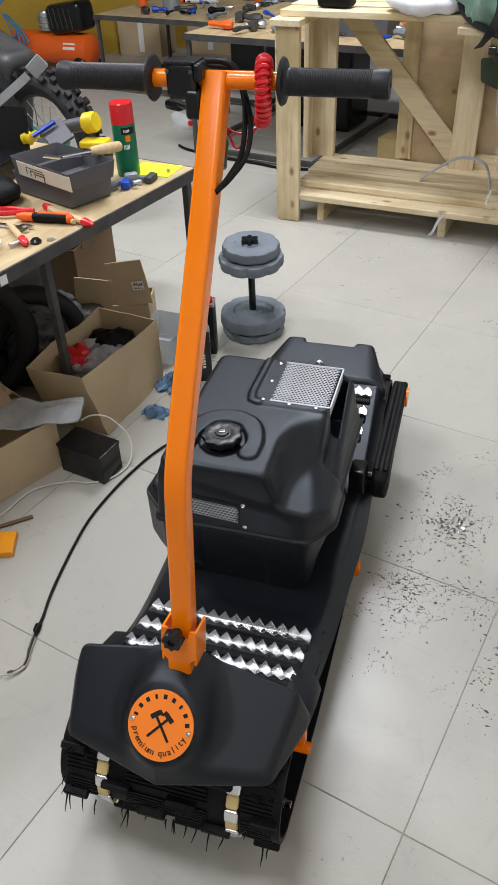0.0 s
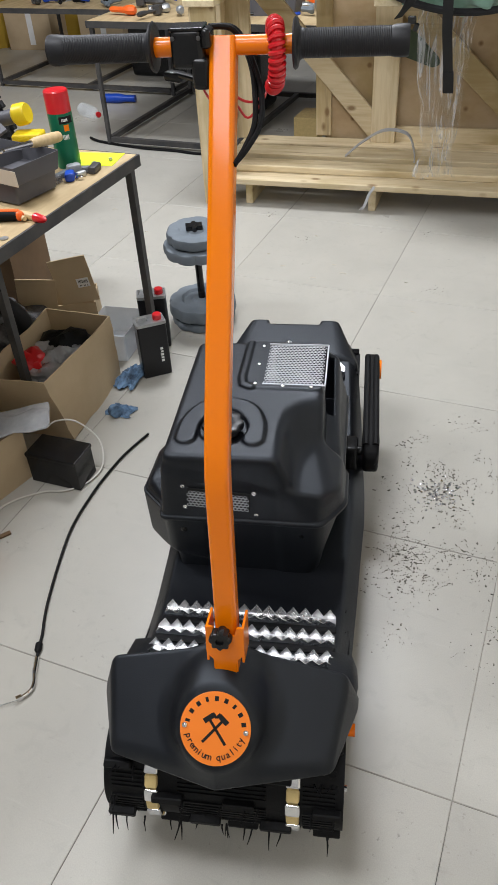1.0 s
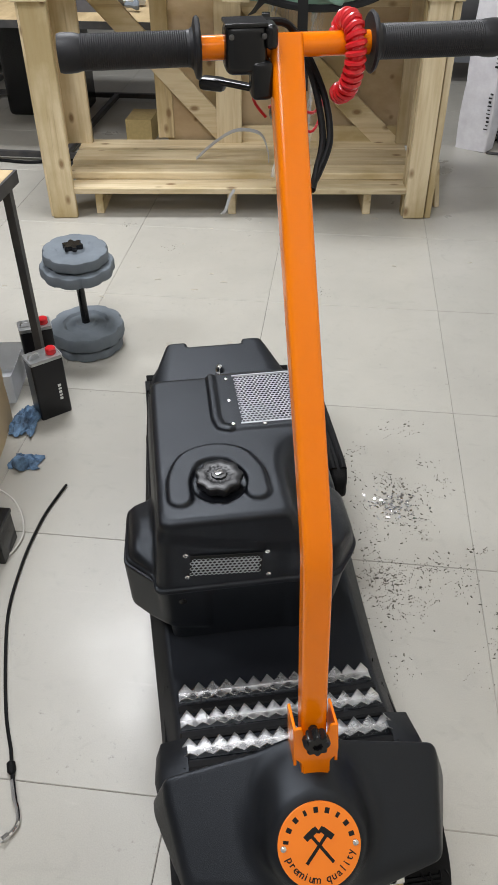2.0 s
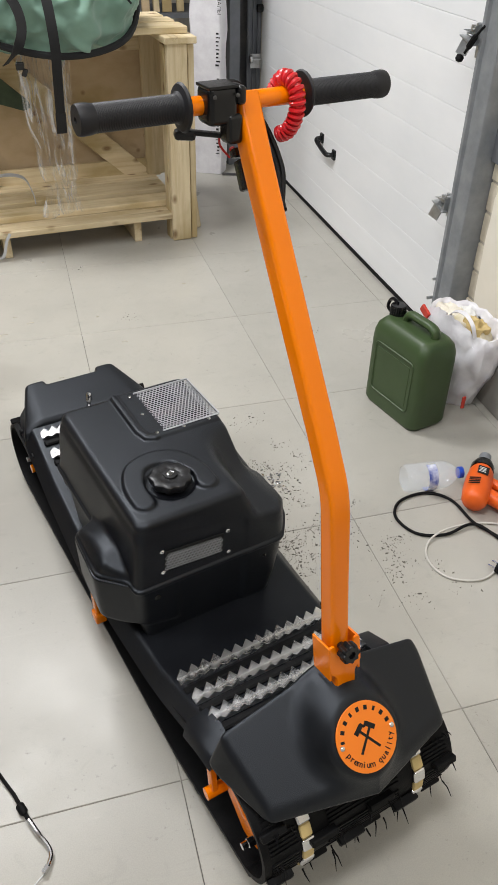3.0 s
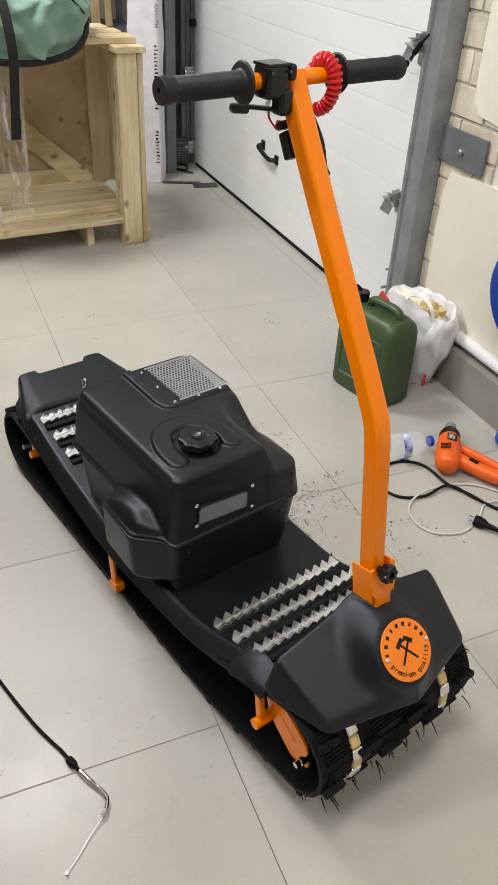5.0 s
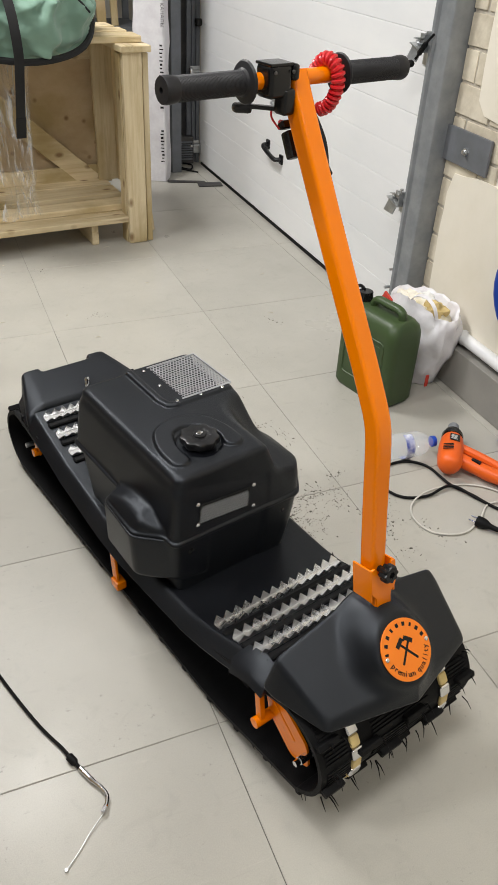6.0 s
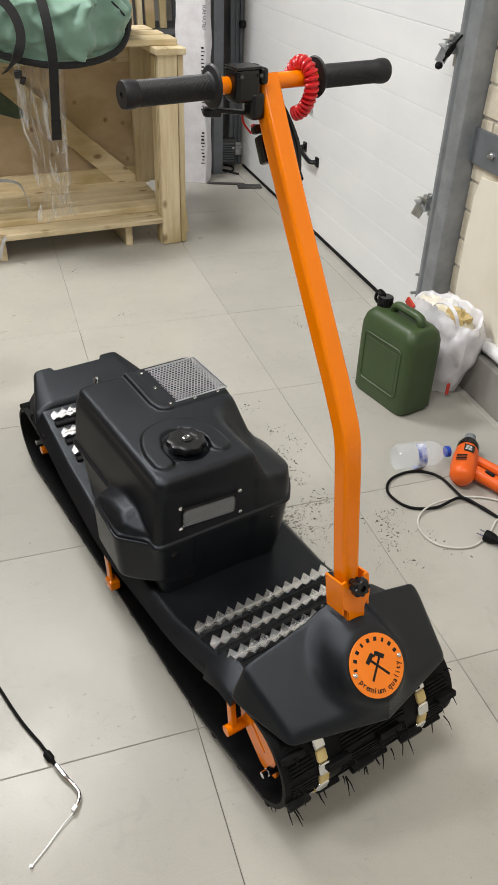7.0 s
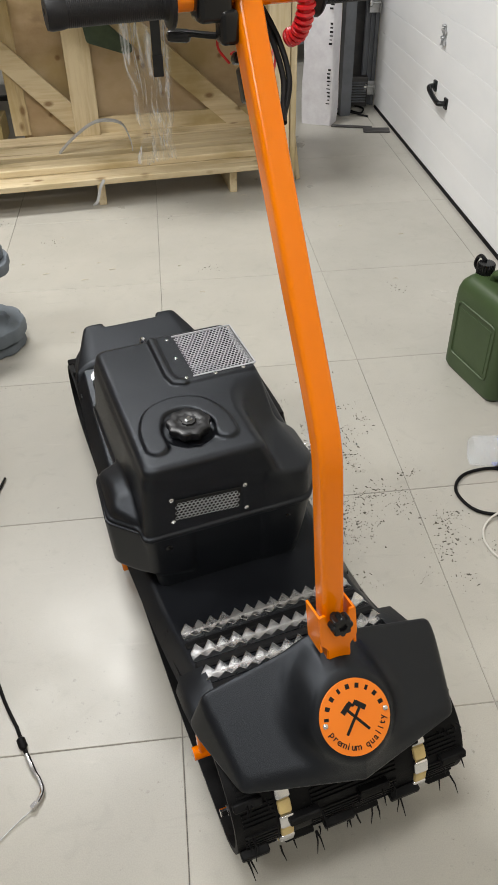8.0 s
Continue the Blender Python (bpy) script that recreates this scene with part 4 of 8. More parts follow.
for sx in (-1, 1):
    bm = bm_new()
    prof = [(0.012, 0.084), (0.0265, 0.084), (0.0285, 0.086), (0.0265, 0.089), (0.019, 0.091), (0.0165, 0.094)]
    for k in range(50):
        h = 0.096 + k * 0.00205
        prof += [(0.01640, h), (0.01595, h + 0.001)]
    prof += [(0.0165, 0.199), (0.0173, 0.203), (0.0178, 0.209), (0.0178, 0.215), (0.0168, 0.2185), (0.004, 0.219), (0.0035, 0.214), (0.0, 0.214)]
    lathe(bm, prof, place(0, BARY, BARZ, 0, 90 * sx, 0), 24)
    steer_part("grip", bm, M_GRIP, "black ribbed rubber grip with a flange")
# throttle block with its thumb lever
ctl = bm_new()
box(ctl, (-0.041, BARY - 0.006, BARZ + 0.001), (0.041, 0.037, 0.045), bev=0.008, seg=3)
box(ctl, (-0.041, BARY - 0.006, BARZ + 0.0225), (0.041, 0.036, 0.004), bev=0.0015)
box(ctl, (-0.017, BARY - 0.012, BARZ + 0.012), (0.012, 0.030, 0.022), bev=0.005, seg=3)
box(ctl, (-0.026, BARY - 0.014, BARZ - 0.026), (0.022, 0.026, 0.036), bev=0.006, seg=3)
control = steer_part("throttle_block", ctl, M_GLOSSBLACK, "gloss black throttle housing")
bm = bm_new()
box(bm, (-0.046, BARY + 0.010, BARZ - 0.037), (0.060, 0.011, 0.006), (0, 3, -35), bev=0.002)
box(bm, (-0.070, BARY + 0.027, BARZ - 0.039), (0.028, 0.018, 0.013), (0, 3, -22), bev=0.005)
part("thumb_lever", bm, M_GLOSSBLACK, control)
for xx in (-0.056, -0.025):
    bm = bm_new()
    lathe(bm, [(0.0026, 0.0), (0.0024, 0.0015), (0.0, 0.002)], place(xx, BARY - 0.0278, BARZ + 0.014, 90, 0, 0), 10)
    part("housing_screw", bm, M_BLACKSTEEL, control)
bm = bm_new()
for o in (0.0, 0.0075):
    sweep(bm, smooth_path([(-0.02, BARY + 0.016, BARZ + 0.018), (0.008, BARY + 0.034 - o, BARZ + 0.012), (0.026, BARY + 0.024, BARZ - 0.012 - o), (0.042 - o, BARY + 0.002, BARZ - 0.048), (0.044 - o, BARY - 0.026, BARZ - 0.082), (0.030 - o * 0.5, BARY - 0.052, BARZ - 0.104), (0.0165, BARY - 0.070 - o, BARZ - 0.116)], 6), 0.0036, 8)
steer_part("throttle_cable", bm, M_RUBBER)
# red coiled kill cord round the bar
bm = bm_new()
axis = smooth_path([(0.058, 0.427, 1.168), (0.060, 0.418, 1.182), (0.062, 0.404, 1.1890), (0.065, 0.3885, 1.181), (0.066, 0.3830, 1.162), (0.065, 0.387, 1.142), (0.062, 0.396, 1.127), (0.057, 0.408, 1.120)], 8)
coil = []
for i in range(len(axis) * 12 - 11):
    t = i / 12
    k = min(int(t), len(axis) - 2)
    p = axis[k].lerp(axis[k + 1], t - k)
    d = (axis[k + 1] - axis[k]).normalized()
    u = d.cross(Vector((1, 0, 0.2))).normalized()
    v = d.cross(u)
    a = 2 * math.pi * 20 * i / (len(axis) * 12)
    coil.append(p + (u * math.cos(a) + v * math.sin(a)) * 0.0080)
sweep(bm, coil, 0.0031, 6)
sweep(bm, axis, 0.0078, 8)
steer_part("kill_cord", bm, M_RED, "red coiled kill-switch cord")
bm = bm_new()
box(bm, (0.000, 0.398, 1.078), (0.019, 0.020, 0.040), (-28, 0, 0), bev=0.004)
box(bm, (-0.003, 0.410, 1.104), (0.022, 0.018, 0.012), (-28, 0, 0), bev=0.004)
steer_part("kill_switch", bm, M_GLOSSBLACK, "black kill switch tied behind the column")
bm = bm_new()
sweep(bm, smooth_path([(-0.018, 0.408, 1.100), (-0.030, 0.412, 1.116), (-0.026, 0.416, 1.128), (-0.008, 0.420, 1.126), (0.012, 0.398, 1.112), (0.030, 0.402, 1.104), (0.044, 0.426, 1.106)], 5), 0.0016, 6)
sweep(bm, smooth_path([(-0.014, 0.414, 1.108), (-0.006, 0.418, 1.108), (0.010, 0.412, 1.098), (0.026, 0.392, 1.088), (0.04, 0.41, 1.098), (0.046, 0.432, 1.108)], 5), 0.0016, 6)
steer_part("red_wires", bm, M_RED)

# engine hood: lower tub with side wings, upper cover with shoulder pods and a raised panel
def left_wing(p, grow):
    """Plan of the wing: a slanting front, a flat outer side and a slanting back."""
    return [((0, 0.440 - grow, 0.335), (0, -1, 0)), ((-0.177 - grow, 0.443 - grow, 0.335), (-0.71, -0.70, 0.0)), ((-0.239 - grow, 0.55, 0.335), (-1, 0.06, -0.05)), ((-0.226, 0.640 + grow, 0.335), (-0.45, 0.89, 0.05))]


def tub_field(p):
    body = convex(p, [((0, 0.438, 0.335), (0, -1, -0.075)), ((-0.178, 0, 0.335), (-1, 0, -0.085)), ((0.126, 0.438, 0.335), (0.83, -0.56, -0.12)), ((0.150, 0, 0.335), (1, 0, -0.16)),
                      ((0, 0.856, 0.335), (0, 1, -0.1))], 0.020)
    left = convex(p, left_wing(p, -0.002) + [((-0.236, 0.508, 0.229), (-0.12, -0.06, -0.99)), ((-0.20, 0.47, 0.226), (-0.2, -0.5, -0.84))], 0.009)
    right = convex(p, [((0, 0.438, 0.335), (0, -1, -0.075)), ((0.126, 0.438, 0.335), (0.80, -0.60, -0.10)), ((0.166, 0.55, 0.335), (1, 0, -0.42)), ((0.160, 0.64, 0.335), (0.5, 0.86, -0.3))], 0.016)
    body = smin(smin(body, smax(left, p[0] + 0.10, 0.01), 0.012), smax(right, 0.05 - p[0], 0.01), 0.018)
    return smax(smax(body, p[2] - 0.336, 0.003), 0.176 - p[2], 0.006)


moulded("lower_tub", tub_field, (-0.27, 0.41, 0.16), (0.20, 0.89, 0.36), 0.0045, M_PLASTIC, S, "black plastic engine tub with flared wings")
SURROUND = smooth_path([(-0.131, 0.497, 0), (-0.129, 0.545, 0), (-0.108, 0.592, 0), (-0.066, 0.607, 0), (-0.026, 0.592, 0), (-0.005, 0.545, 0), (-0.003, 0.499, 0)], 4)


def hood_field(p):
    x, y, z = p
    upper = convex(p, [((0, 0.436, 0.335), (0, -1, 0.05)), ((-0.181, 0, 0.335), (-1, 0, 0.085)), ((0, 0.860, 0.335), (0, 1, 0.09)), ((0.119, 0, 0.486), (1, 0, 0.06))], 0.022)
    scallop = smax(-((x - 0.046) - 0.40 * (0.486 - z)) / 1.08, ((y - 0.645) + 1.10 * (0.486 - z)) / 1.49, 0.075)
    upper = smax(upper, -scallop, 0.016)
    lower = convex(p, [((0, 0.436, 0.335), (0, -1, 0.05)), ((-0.181, 0, 0.335), (-1, 0, 0.085)), ((0, 0.860, 0.335), (0, 1, 0.09)), ((0.127, 0.437, 0.335), (0.80, -0.60, 0.03)),
                       ((0.160, 0, 0.335), (1, 0, 0.13)), ((0.10, 0.50, 0.394), (0.22, 0.0, 0.97))], 0.016)
    pod = convex(p, [((0.127, 0.437, 0.335), (0.80, -0.60, 0.03)), ((0, 0.436, 0.335), (0, -1, 0.05)), ((0.171, 0.5, 0.335), (1, 0, 0.16)), ((0.150, 0.600, 0.335), (0.45, 0.89, 0.25)),
                     ((0.12, 0.445, 0.404), (0.16, -0.14, 0.97)), ((0.15, 0.50, 0.396), (0.62, 0, 0.78)), ((0.05, 0, 0.335), (-1, 0, 0))], 0.009)
    left = convex(p, left_wing(p, -0.008) + [((-0.205, 0.470, 0.347), (-0.10, -0.50, 0.85)), ((-0.205, 0.56, 0.375), (-0.16, 0.04, 0.98)), ((-0.205, 0.59, 0.372), (-0.16, 0.34, 0.91)),
                                           ((-0.220, 0.57, 0.364), (-0.88, 0, 0.46)), ((-0.12, 0, 0.335), (1, 0, 0))], 0.010)
    top = smax(upper, z - 0.4855, 0.014)
    # raised parts of the top: the panel by the grille, its rib, and the horseshoe round the filler
    panel = smax(smax(smax(-0.050 - x, 0.664 - y, 0.02), upper + 0.004, 0.008), z - 0.4892, 0.004)
    rib = smax(along(p, [(-0.050, 0.835), (-0.052, 0.70), (-0.046, 0.676), (-0.030, 0.668)]) - 0.0075, np.maximum(z - 0.4925, 0.40 - z), 0.006)
    shoe = smax(along(p, SURROUND) - 0.0195, np.maximum(z - 0.4925, 0.40 - z), 0.006)
    top = smin(smin(smin(top, panel, 0.006), rib, 0.005), shoe, 0.006)
    dish = np.hypot(x + 0.064, y - 0.530) - 0.047
    top = smax(top, -smax(dish, 0.4815 - z, 0.005), 0.004)
    f = smin(smin(smin(top, lower, 0.014), pod, 0.010), left, 0.009)
    shoulder = convex(p, [((0.160, 0, 0.335), (1, 0, 0.13)), ((0, 0.856, 0.335), (0, 1, 0.09)), ((0.14, 0.84, 0.464), (0.14, -0.31, 0.94)), ((0.10, 0, 0.335), (-1, 0, 0)), ((0, 0.60, 0.335), (0, -1, 0))], 0.016)
    f = smin(f, shoulder, 0.012)
    scoop = np.maximum(np.maximum(0.004 - x, np.abs(y - 0.757) - 0.069), 0.415 - z)
    pocket = np.maximum(np.maximum(0.085 - x, x - 0.139 + 0.13 * (z - 0.40)), np.maximum(np.abs(y - 0.757) - 0.072, 0.350 - z))
    scoop = np.minimum(np.maximum(scoop, x - 0.125), pocket)
    f = smax(f, -scoop, 0.005)
    lip = smax(f - 0.0045, np.abs(z - 0.3375) - 0.0050, 0.004)
    f = smin(f, lip, 0.005)
    return smax(f, 0.331 - z, 0.004)


hood = moulded("engine_hood", hood_field, (-0.265, 0.405, 0.315), (0.20, 0.89, 0.51), 0.0035, M_PLASTIC, S, "grained black plastic engine hood with shoulder pods")

cap = bm_new()
m = place(-0.064, 0.528, 0.486)
pts = [(0.0385 + 0.0022 * math.cos(9 * a), a) for a in [2 * math.pi * k / 72 for k in range(72)]]
loft(cap, [[m @ Vector((r * s * math.cos(a), r * s * math.sin(a), h)) for r, a in pts] for s, h in ((0.86, 0.0), (0.95, 0.004), (1.0, 0.010), (1.0, 0.0155), (0.97, 0.018), (0.90, 0.0195), (0.62, 0.0200), (0.50, 0.0180), (0.34, 0.0185), (0.32, 0.0215), (0.10, 0.022))])
fcap = part("filler_cap", cap, M_CAP, hood, "black scalloped filler cap", 30)
bm = bm_new()
box(bm, (-0.064, 0.528, 0.5085), (0.014, 0.010, 0.002), (0, 0, 25), bev=0.002)
part("cap_mark", bm, M_CHROME, fcap)


def perforated(bm, w, h, pitch, hole, m, thick=0.0012):
    """A sheet with hexagonal holes in staggered rows; its corner at the origin of m."""
    ny = int(h / (pitch * 0.866))
    nx = int(w / pitch)
    for j in range(ny):
        for i in range(nx - (j % 2)):
            c = Vector(((i + 0.5 + 0.5 * (j % 2)) * pitch, (j + 0.5) * pitch * 0.866, 0))
            o = [c + Vector((math.sin(a), math.cos(a), 0)) * pitch * 0.5774 for a in [math.pi / 3 * k for k in range(6)]]
            q = [c + Vector((math.sin(a), math.cos(a), 0)) * hole * 0.5 for a in [math.pi / 3 * k for k in range(6)]]
            vo = [bm.verts.new(m @ p) for p in o]
            vq = [bm.verts.new(m @ p) for p in q]
            vd = [bm.verts.new(m @ (p - Vector((0, 0, thick)))) for p in q]
            for k in range(6):
                l = (k + 1) % 6
                bm.faces.new((vo[k], vo[l], vq[l], vq[k]))
                bm.faces.new((vq[k], vq[l], vd[l], vd[k]))


bm = bm_new()
gm = place(-0.006, 0.680, 0.4905, 0.5, 0, 0)
perforated(bm, 0.126, 0.150, 0.0076, 0.0068, gm)
sm = place(0.1195, 0.684, 0.4905, 0.5, 0, 0) @ place(0, 0, 0, 0, 90, 0)
perforated(bm, 0.036, 0.146, 0.0076, 0.0068, sm)
fl = bm_new()
part("top_grille", bm, M_WHITEMETAL, hood, "perforated bright zinc air grille", 20)
bm = bm_new()
box(bm, (0.056, 0.6785, 0.4893), (0.128, 0.004, 0.002))
box(bm, (0.056, 0.829, 0.4905), (0.128, 0.003, 0.003))
box(bm, (0.1200, 0.755, 0.4896), (0.003, 0.150, 0.003))
part("grille_flange", bm, M_WHITEMETAL, hood)
for x, y, z in ((-0.022, 0.678, 0.4915), (0.035, 0.672, 0.4915), (0.092, 0.671, 0.4915), (-0.022, 0.750, 0.4915), (-0.020, 0.822, 0.4915)):
    bm = bm_new()
    lathe(bm, [(0.0042, 0.0), (0.0042, 0.003), (0.003, 0.0045), (0.0, 0.005)], place(x, y, z - 0.004), 12)
    part("screw", bm, M_CHROME, hood)
bm = bm_new()
perforated(bm, 0.124, 0.044, 0.0074, 0.0062, place(-0.127, 0.4312, 0.3735, 90, 4.0, 0))
part("front_grille", bm, M_WHITEMETAL, hood, "perforated zinc vent plate", 20)
# Thin black plate painted in for the darkness behind the vent holes.
bm = bm_new()
box(bm, (-0.065, 0.4343, 0.391), (0.120, 0.002, 0.042), (0, 4.0, 0))
part("vent_well", bm, M_DARK, hood)
for x, z in ((-0.131, 0.371), (-0.131, 0.423), (0.005, 0.358), (0.003, 0.413)):
    bm = bm_new()
    lathe(bm, [(0.0045, 0.0), (0.0045, 0.0025), (0.003, 0.004), (0.0, 0.0045)], place(x, 0.4325, z, 90, 0, 0), 12)
    part("screw", bm, M_CHROME, hood)
for x, z in ((-0.142, 0.302), (0.09, 0.302)):
    bm = bm_new()
    lathe(bm, [(0.007, 0.0), (0.007, 0.003), (0.004, 0.005), (0.0, 0.005)], place(x, 0.4405, z, 90, 0, 0), 12)
    part("screw", bm, M_GLOSSBLACK, hood)

# tail cowl with two rear corners and a latch bar
def tail_field(p):
    x, y, z = np.abs(p[0]), p[1], p[2]
    q = (x, y, z)
    body = convex(q, [((0, 1.165, 0.247), (0.0, -0.13, 1)), ((0.140, 1.25, 0.255), (0.45, -0.05, 0.90)), ((0.184, 1.17, 0.23), (1, 0.34, 0.10)), ((0.186, 1.17, 0.23), (1, 0, 0.08)),
                      ((0.10, 1.334, 0.25), (0.0, 1, 0.22)), ((0.140, 1.322, 0.25), (0.75, 0.66, 0.16)), ((0, 1.160, 0.22), (0, -1, 0.45))], 0.010)
    notch = smax(x - 0.072, 1.309 - y + 0.2 * (z - 0.25), 0.012)
    body = smax(body, -notch, 0.010)
    return smax(body, 0.185 - z, 0.004)


moulded("tail_cowl", tail_field, (-0.21, 1.13, 0.17), (0.21, 1.36, 0.30), 0.0035, M_PLASTIC, S, "grained black plastic tail cowl")
bm = bm_new()
sweep(bm, smooth_path([(-0.006, 1.168, 0.240), (-0.006, 1.166, 0.275), (-0.002, 1.17, 0.288), (0.006, 1.176, 0.270)], 4), 0.0068, 10)
part("latch_hook", bm, M_CHROME, S, "chrome hook")

# padded swing arm along the side
arm = bm_new()
rings = []
for y, z, hh, ww in ((0.786, 0.192, 0.010, 0.008), (0.789, 0.193, 0.022, 0.014), (0.797, 0.194, 0.031, 0.018), (0.81, 0.196, 0.038, 0.020), (0.835, 0.198, 0.042, 0.021), (0.88, 0.203, 0.038, 0.0195), (0.95, 0.208, 0.033, 0.018), (1.08, 0.215, 0.030, 0.018), (1.16, 0.220, 0.030, 0.018), (1.180, 0.222, 0.027, 0.017), (1.192, 0.222, 0.021, 0.014), (1.197, 0.222, 0.010, 0.008)):
    rings.append([Vector((0.222 + a * ww, y, z + b * hh)) for a, b in rounded([(-1, -1), (1, -1), (1, -0.2), (0.72, 0), (1, 0.2), (1, 1), (-1, 1)], [0.5, 0.5, 0.05, 0.05, 0.05, 0.5, 0.5], 4)])
loft(arm, rings)
part("side_arm", arm, M_RUBBER, S, "black padded side arm", 40)
for dx in (-0.011, 0.011):
    bm = bm_new()
    sweep(bm, smooth_path([(0.222 + dx, 0.812, 0.232), (0.222 + dx, 0.85, 0.238), (0.222 + dx, 0.95, 0.240), (0.222 + dx, 1.08, 0.243), (0.222 + dx, 1.15, 0.246), (0.222 + dx, 1.178, 0.243), (0.222 + dx, 1.188, 0.232)], 4), 0.0085, 10)
    part("arm_ridge", bm, M_RUBBER, S)
bm = bm_new()
rod(bm, (0.15, 0.835, 0.195), (0.222, 0.835, 0.195), 0.011)
box(bm, (0.172, 0.80, 0.215), (0.04, 0.055, 0.07), bev=0.008)
part("arm_hub", bm, M_GLOSSBLACK, S)
bm = bm_new()
rod(bm, (0.238, 1.15, 0.222), (0.247, 1.15, 0.222), 0.026)
part("arm_reflector", bm, M_ORANGE, S)


# ---- wooden crate frame with plank base ----
crate = thing("wooden_crate", pose(-1.005, 2.438, 0, 0, 0, 5.6), "rough pine crate frame with plank base and plywood back", "crate")
M_PINEY = wood_material("pine_board_cross", (9, 0.6, 9))


def board(name, c, s, mat, rot=(0, 0, 0), label=""):
    q = bm_new()
    box(q, (c[0] * 1.02, c[1], c[2]), (s[0] * 1.02 if s[0] > 0.3 else s[0], s[1], s[2]), rot, bev=0.0025, seg=1)
    for v in q.verts:
        v.co += noise.noise_vector(v.co * 3.1) * 0.003
    return part(name, q, mat, crate, label)


board("post", (0.058, 0.014, 0.415), (0.105, 0.026, 0.825), M_PINEV)
board("post", (1.534, 0.014, 0.415), (0.086, 0.026, 0.825), M_PINEV)
board("post", (0.004, 0.062, 0.41), (0.024, 0.085, 0.82), M_PINEV)
board("post", (1.594, 0.056, 0.412), (0.026, 0.095, 0.82), M_PINEV)
board("post", (1.50, 0.062, 0.41), (0.026, 0.06, 0.82), M_PINEV)
board("post", (1.635, 0.16, 0.10), (0.022, 0.07, 0.20), M_PINEV, (0, -8, 12))
for xx in (0.052, 1.545):
    board("top_cross_board", (xx, 0.24, 0.841), (0.135, 0.52, 0.026), M_PINEY)
board("top_cross_board", (0.80, 0.24, 0.841), (0.10, 0.56, 0.026), M_PINEY)
board("top_long_board", (0.80, 0.105, 0.868), (1.59, 0.115, 0.026), M_PINE)
board("top_long_board", (0.79, 0.255, 0.868), (1.60, 0.095, 0.026), M_PINE)
board("top_long_board", (0.80, 0.40, 0.868), (1.56, 0.12, 0.026), M_PINE)
# base planks stepping back
board("base_plank", (0.80, 0.055, 0.118), (1.42, 0.095, 0.026), M_PINE)
board("base_plank", (0.80, 0.150, 0.150), (1.46, 0.100, 0.028), M_PINE)
board("base_plank", (0.80, 0.280, 0.166), (1.46, 0.128, 0.026), M_PINE)
board("base_plank", (0.80, 0.425, 0.168), (1.46, 0.118, 0.026), M_PINE)
board("base_plank", (0.80, 0.145, 0.121), (1.40, 0.090, 0.028), M_PINE)
for xx in (0.765, 0.20, 1.34):
    board("base_bearer", (xx, 0.30, 0.053), (0.034, 0.50, 0.106), M_PINEY)
# uprights and braces at the back
board("back_upright", (0.062, 0.44, 0.505), (0.125, 0.026, 0.65), M_PINEV)
board("back_upright", (0.0, 0.40, 0.505), (0.026, 0.07, 0.65), M_PINEV)
board("back_upright", (0.745, 0.445, 0.505), (0.115, 0.026, 0.65), M_PINEV)
board("back_upright", (1.545, 0.44, 0.505), (0.105, 0.026, 0.65), M_PINEV)
board("back_upright", (1.60, 0.40, 0.505), (0.026, 0.07, 0.65), M_PINEV)
board("brace", (0.46, 0.470, 0.50), (0.86, 0.022, 0.095), M_PINE, (0, 47, 0))
board("brace", (1.13, 0.470, 0.48), (0.93, 0.022, 0.095), M_PINE, (0, 42, 0))
board("back_rail", (1.15, 0.470, 0.205), (0.84, 0.022, 0.085), M_PINE)
board("back_rail", (1.16, 0.470, 0.78), (0.75, 0.022, 0.10), M_PINE)
board("back_rail", (0.455, 0.487, 0.51), (0.075, 0.018, 0.64), M_PINEV)
board("plywood_back", (1.03, 0.505, 0.50), (1.14, 0.010, 0.66), M_PLY, (0, 0, 0), "knotty brown plywood sheet")
board("side_plywood", (1.622, 0.29, 0.50), (0.008, 0.34, 0.62), M_PLY)
# bent plastic packing band
bm = bm_new()
strip(bm, smooth_path([(0.62, 0.23, 0.18), (0.70, 0.22, 0.25), (0.80, 0.20, 0.31), (0.90, 0.19, 0.30), (0.935, 0.19, 0.23), (0.94, 0.18, 0.18)], 6), 0.020, 0.004, (0, 1, 0.3))
M_BAND = material("grey_packing_band", (0.42, 0.42, 0.42), 0.3)
single("packing_band", bm, M_BAND, pose(-1.005, 2.438, 0, 0, 0, 5.6), "grey plastic packing band bent over the crate planks", "packing band")
bm = bm_new()
strip(bm, smooth_path([(0.795, -0.004, 0.13), (0.775, -0.012, 0.10), (0.755, -0.02, 0.045), (0.735, -0.02, 0.03)], 5), 0.012, 0.001, (1, 0, 0.4))
single("packing_band", bm, M_BAND, pose(-1.005, 2.438, 0, 0, 0, 5.6), "loose grey packing band end hanging from the crate", "packing band")


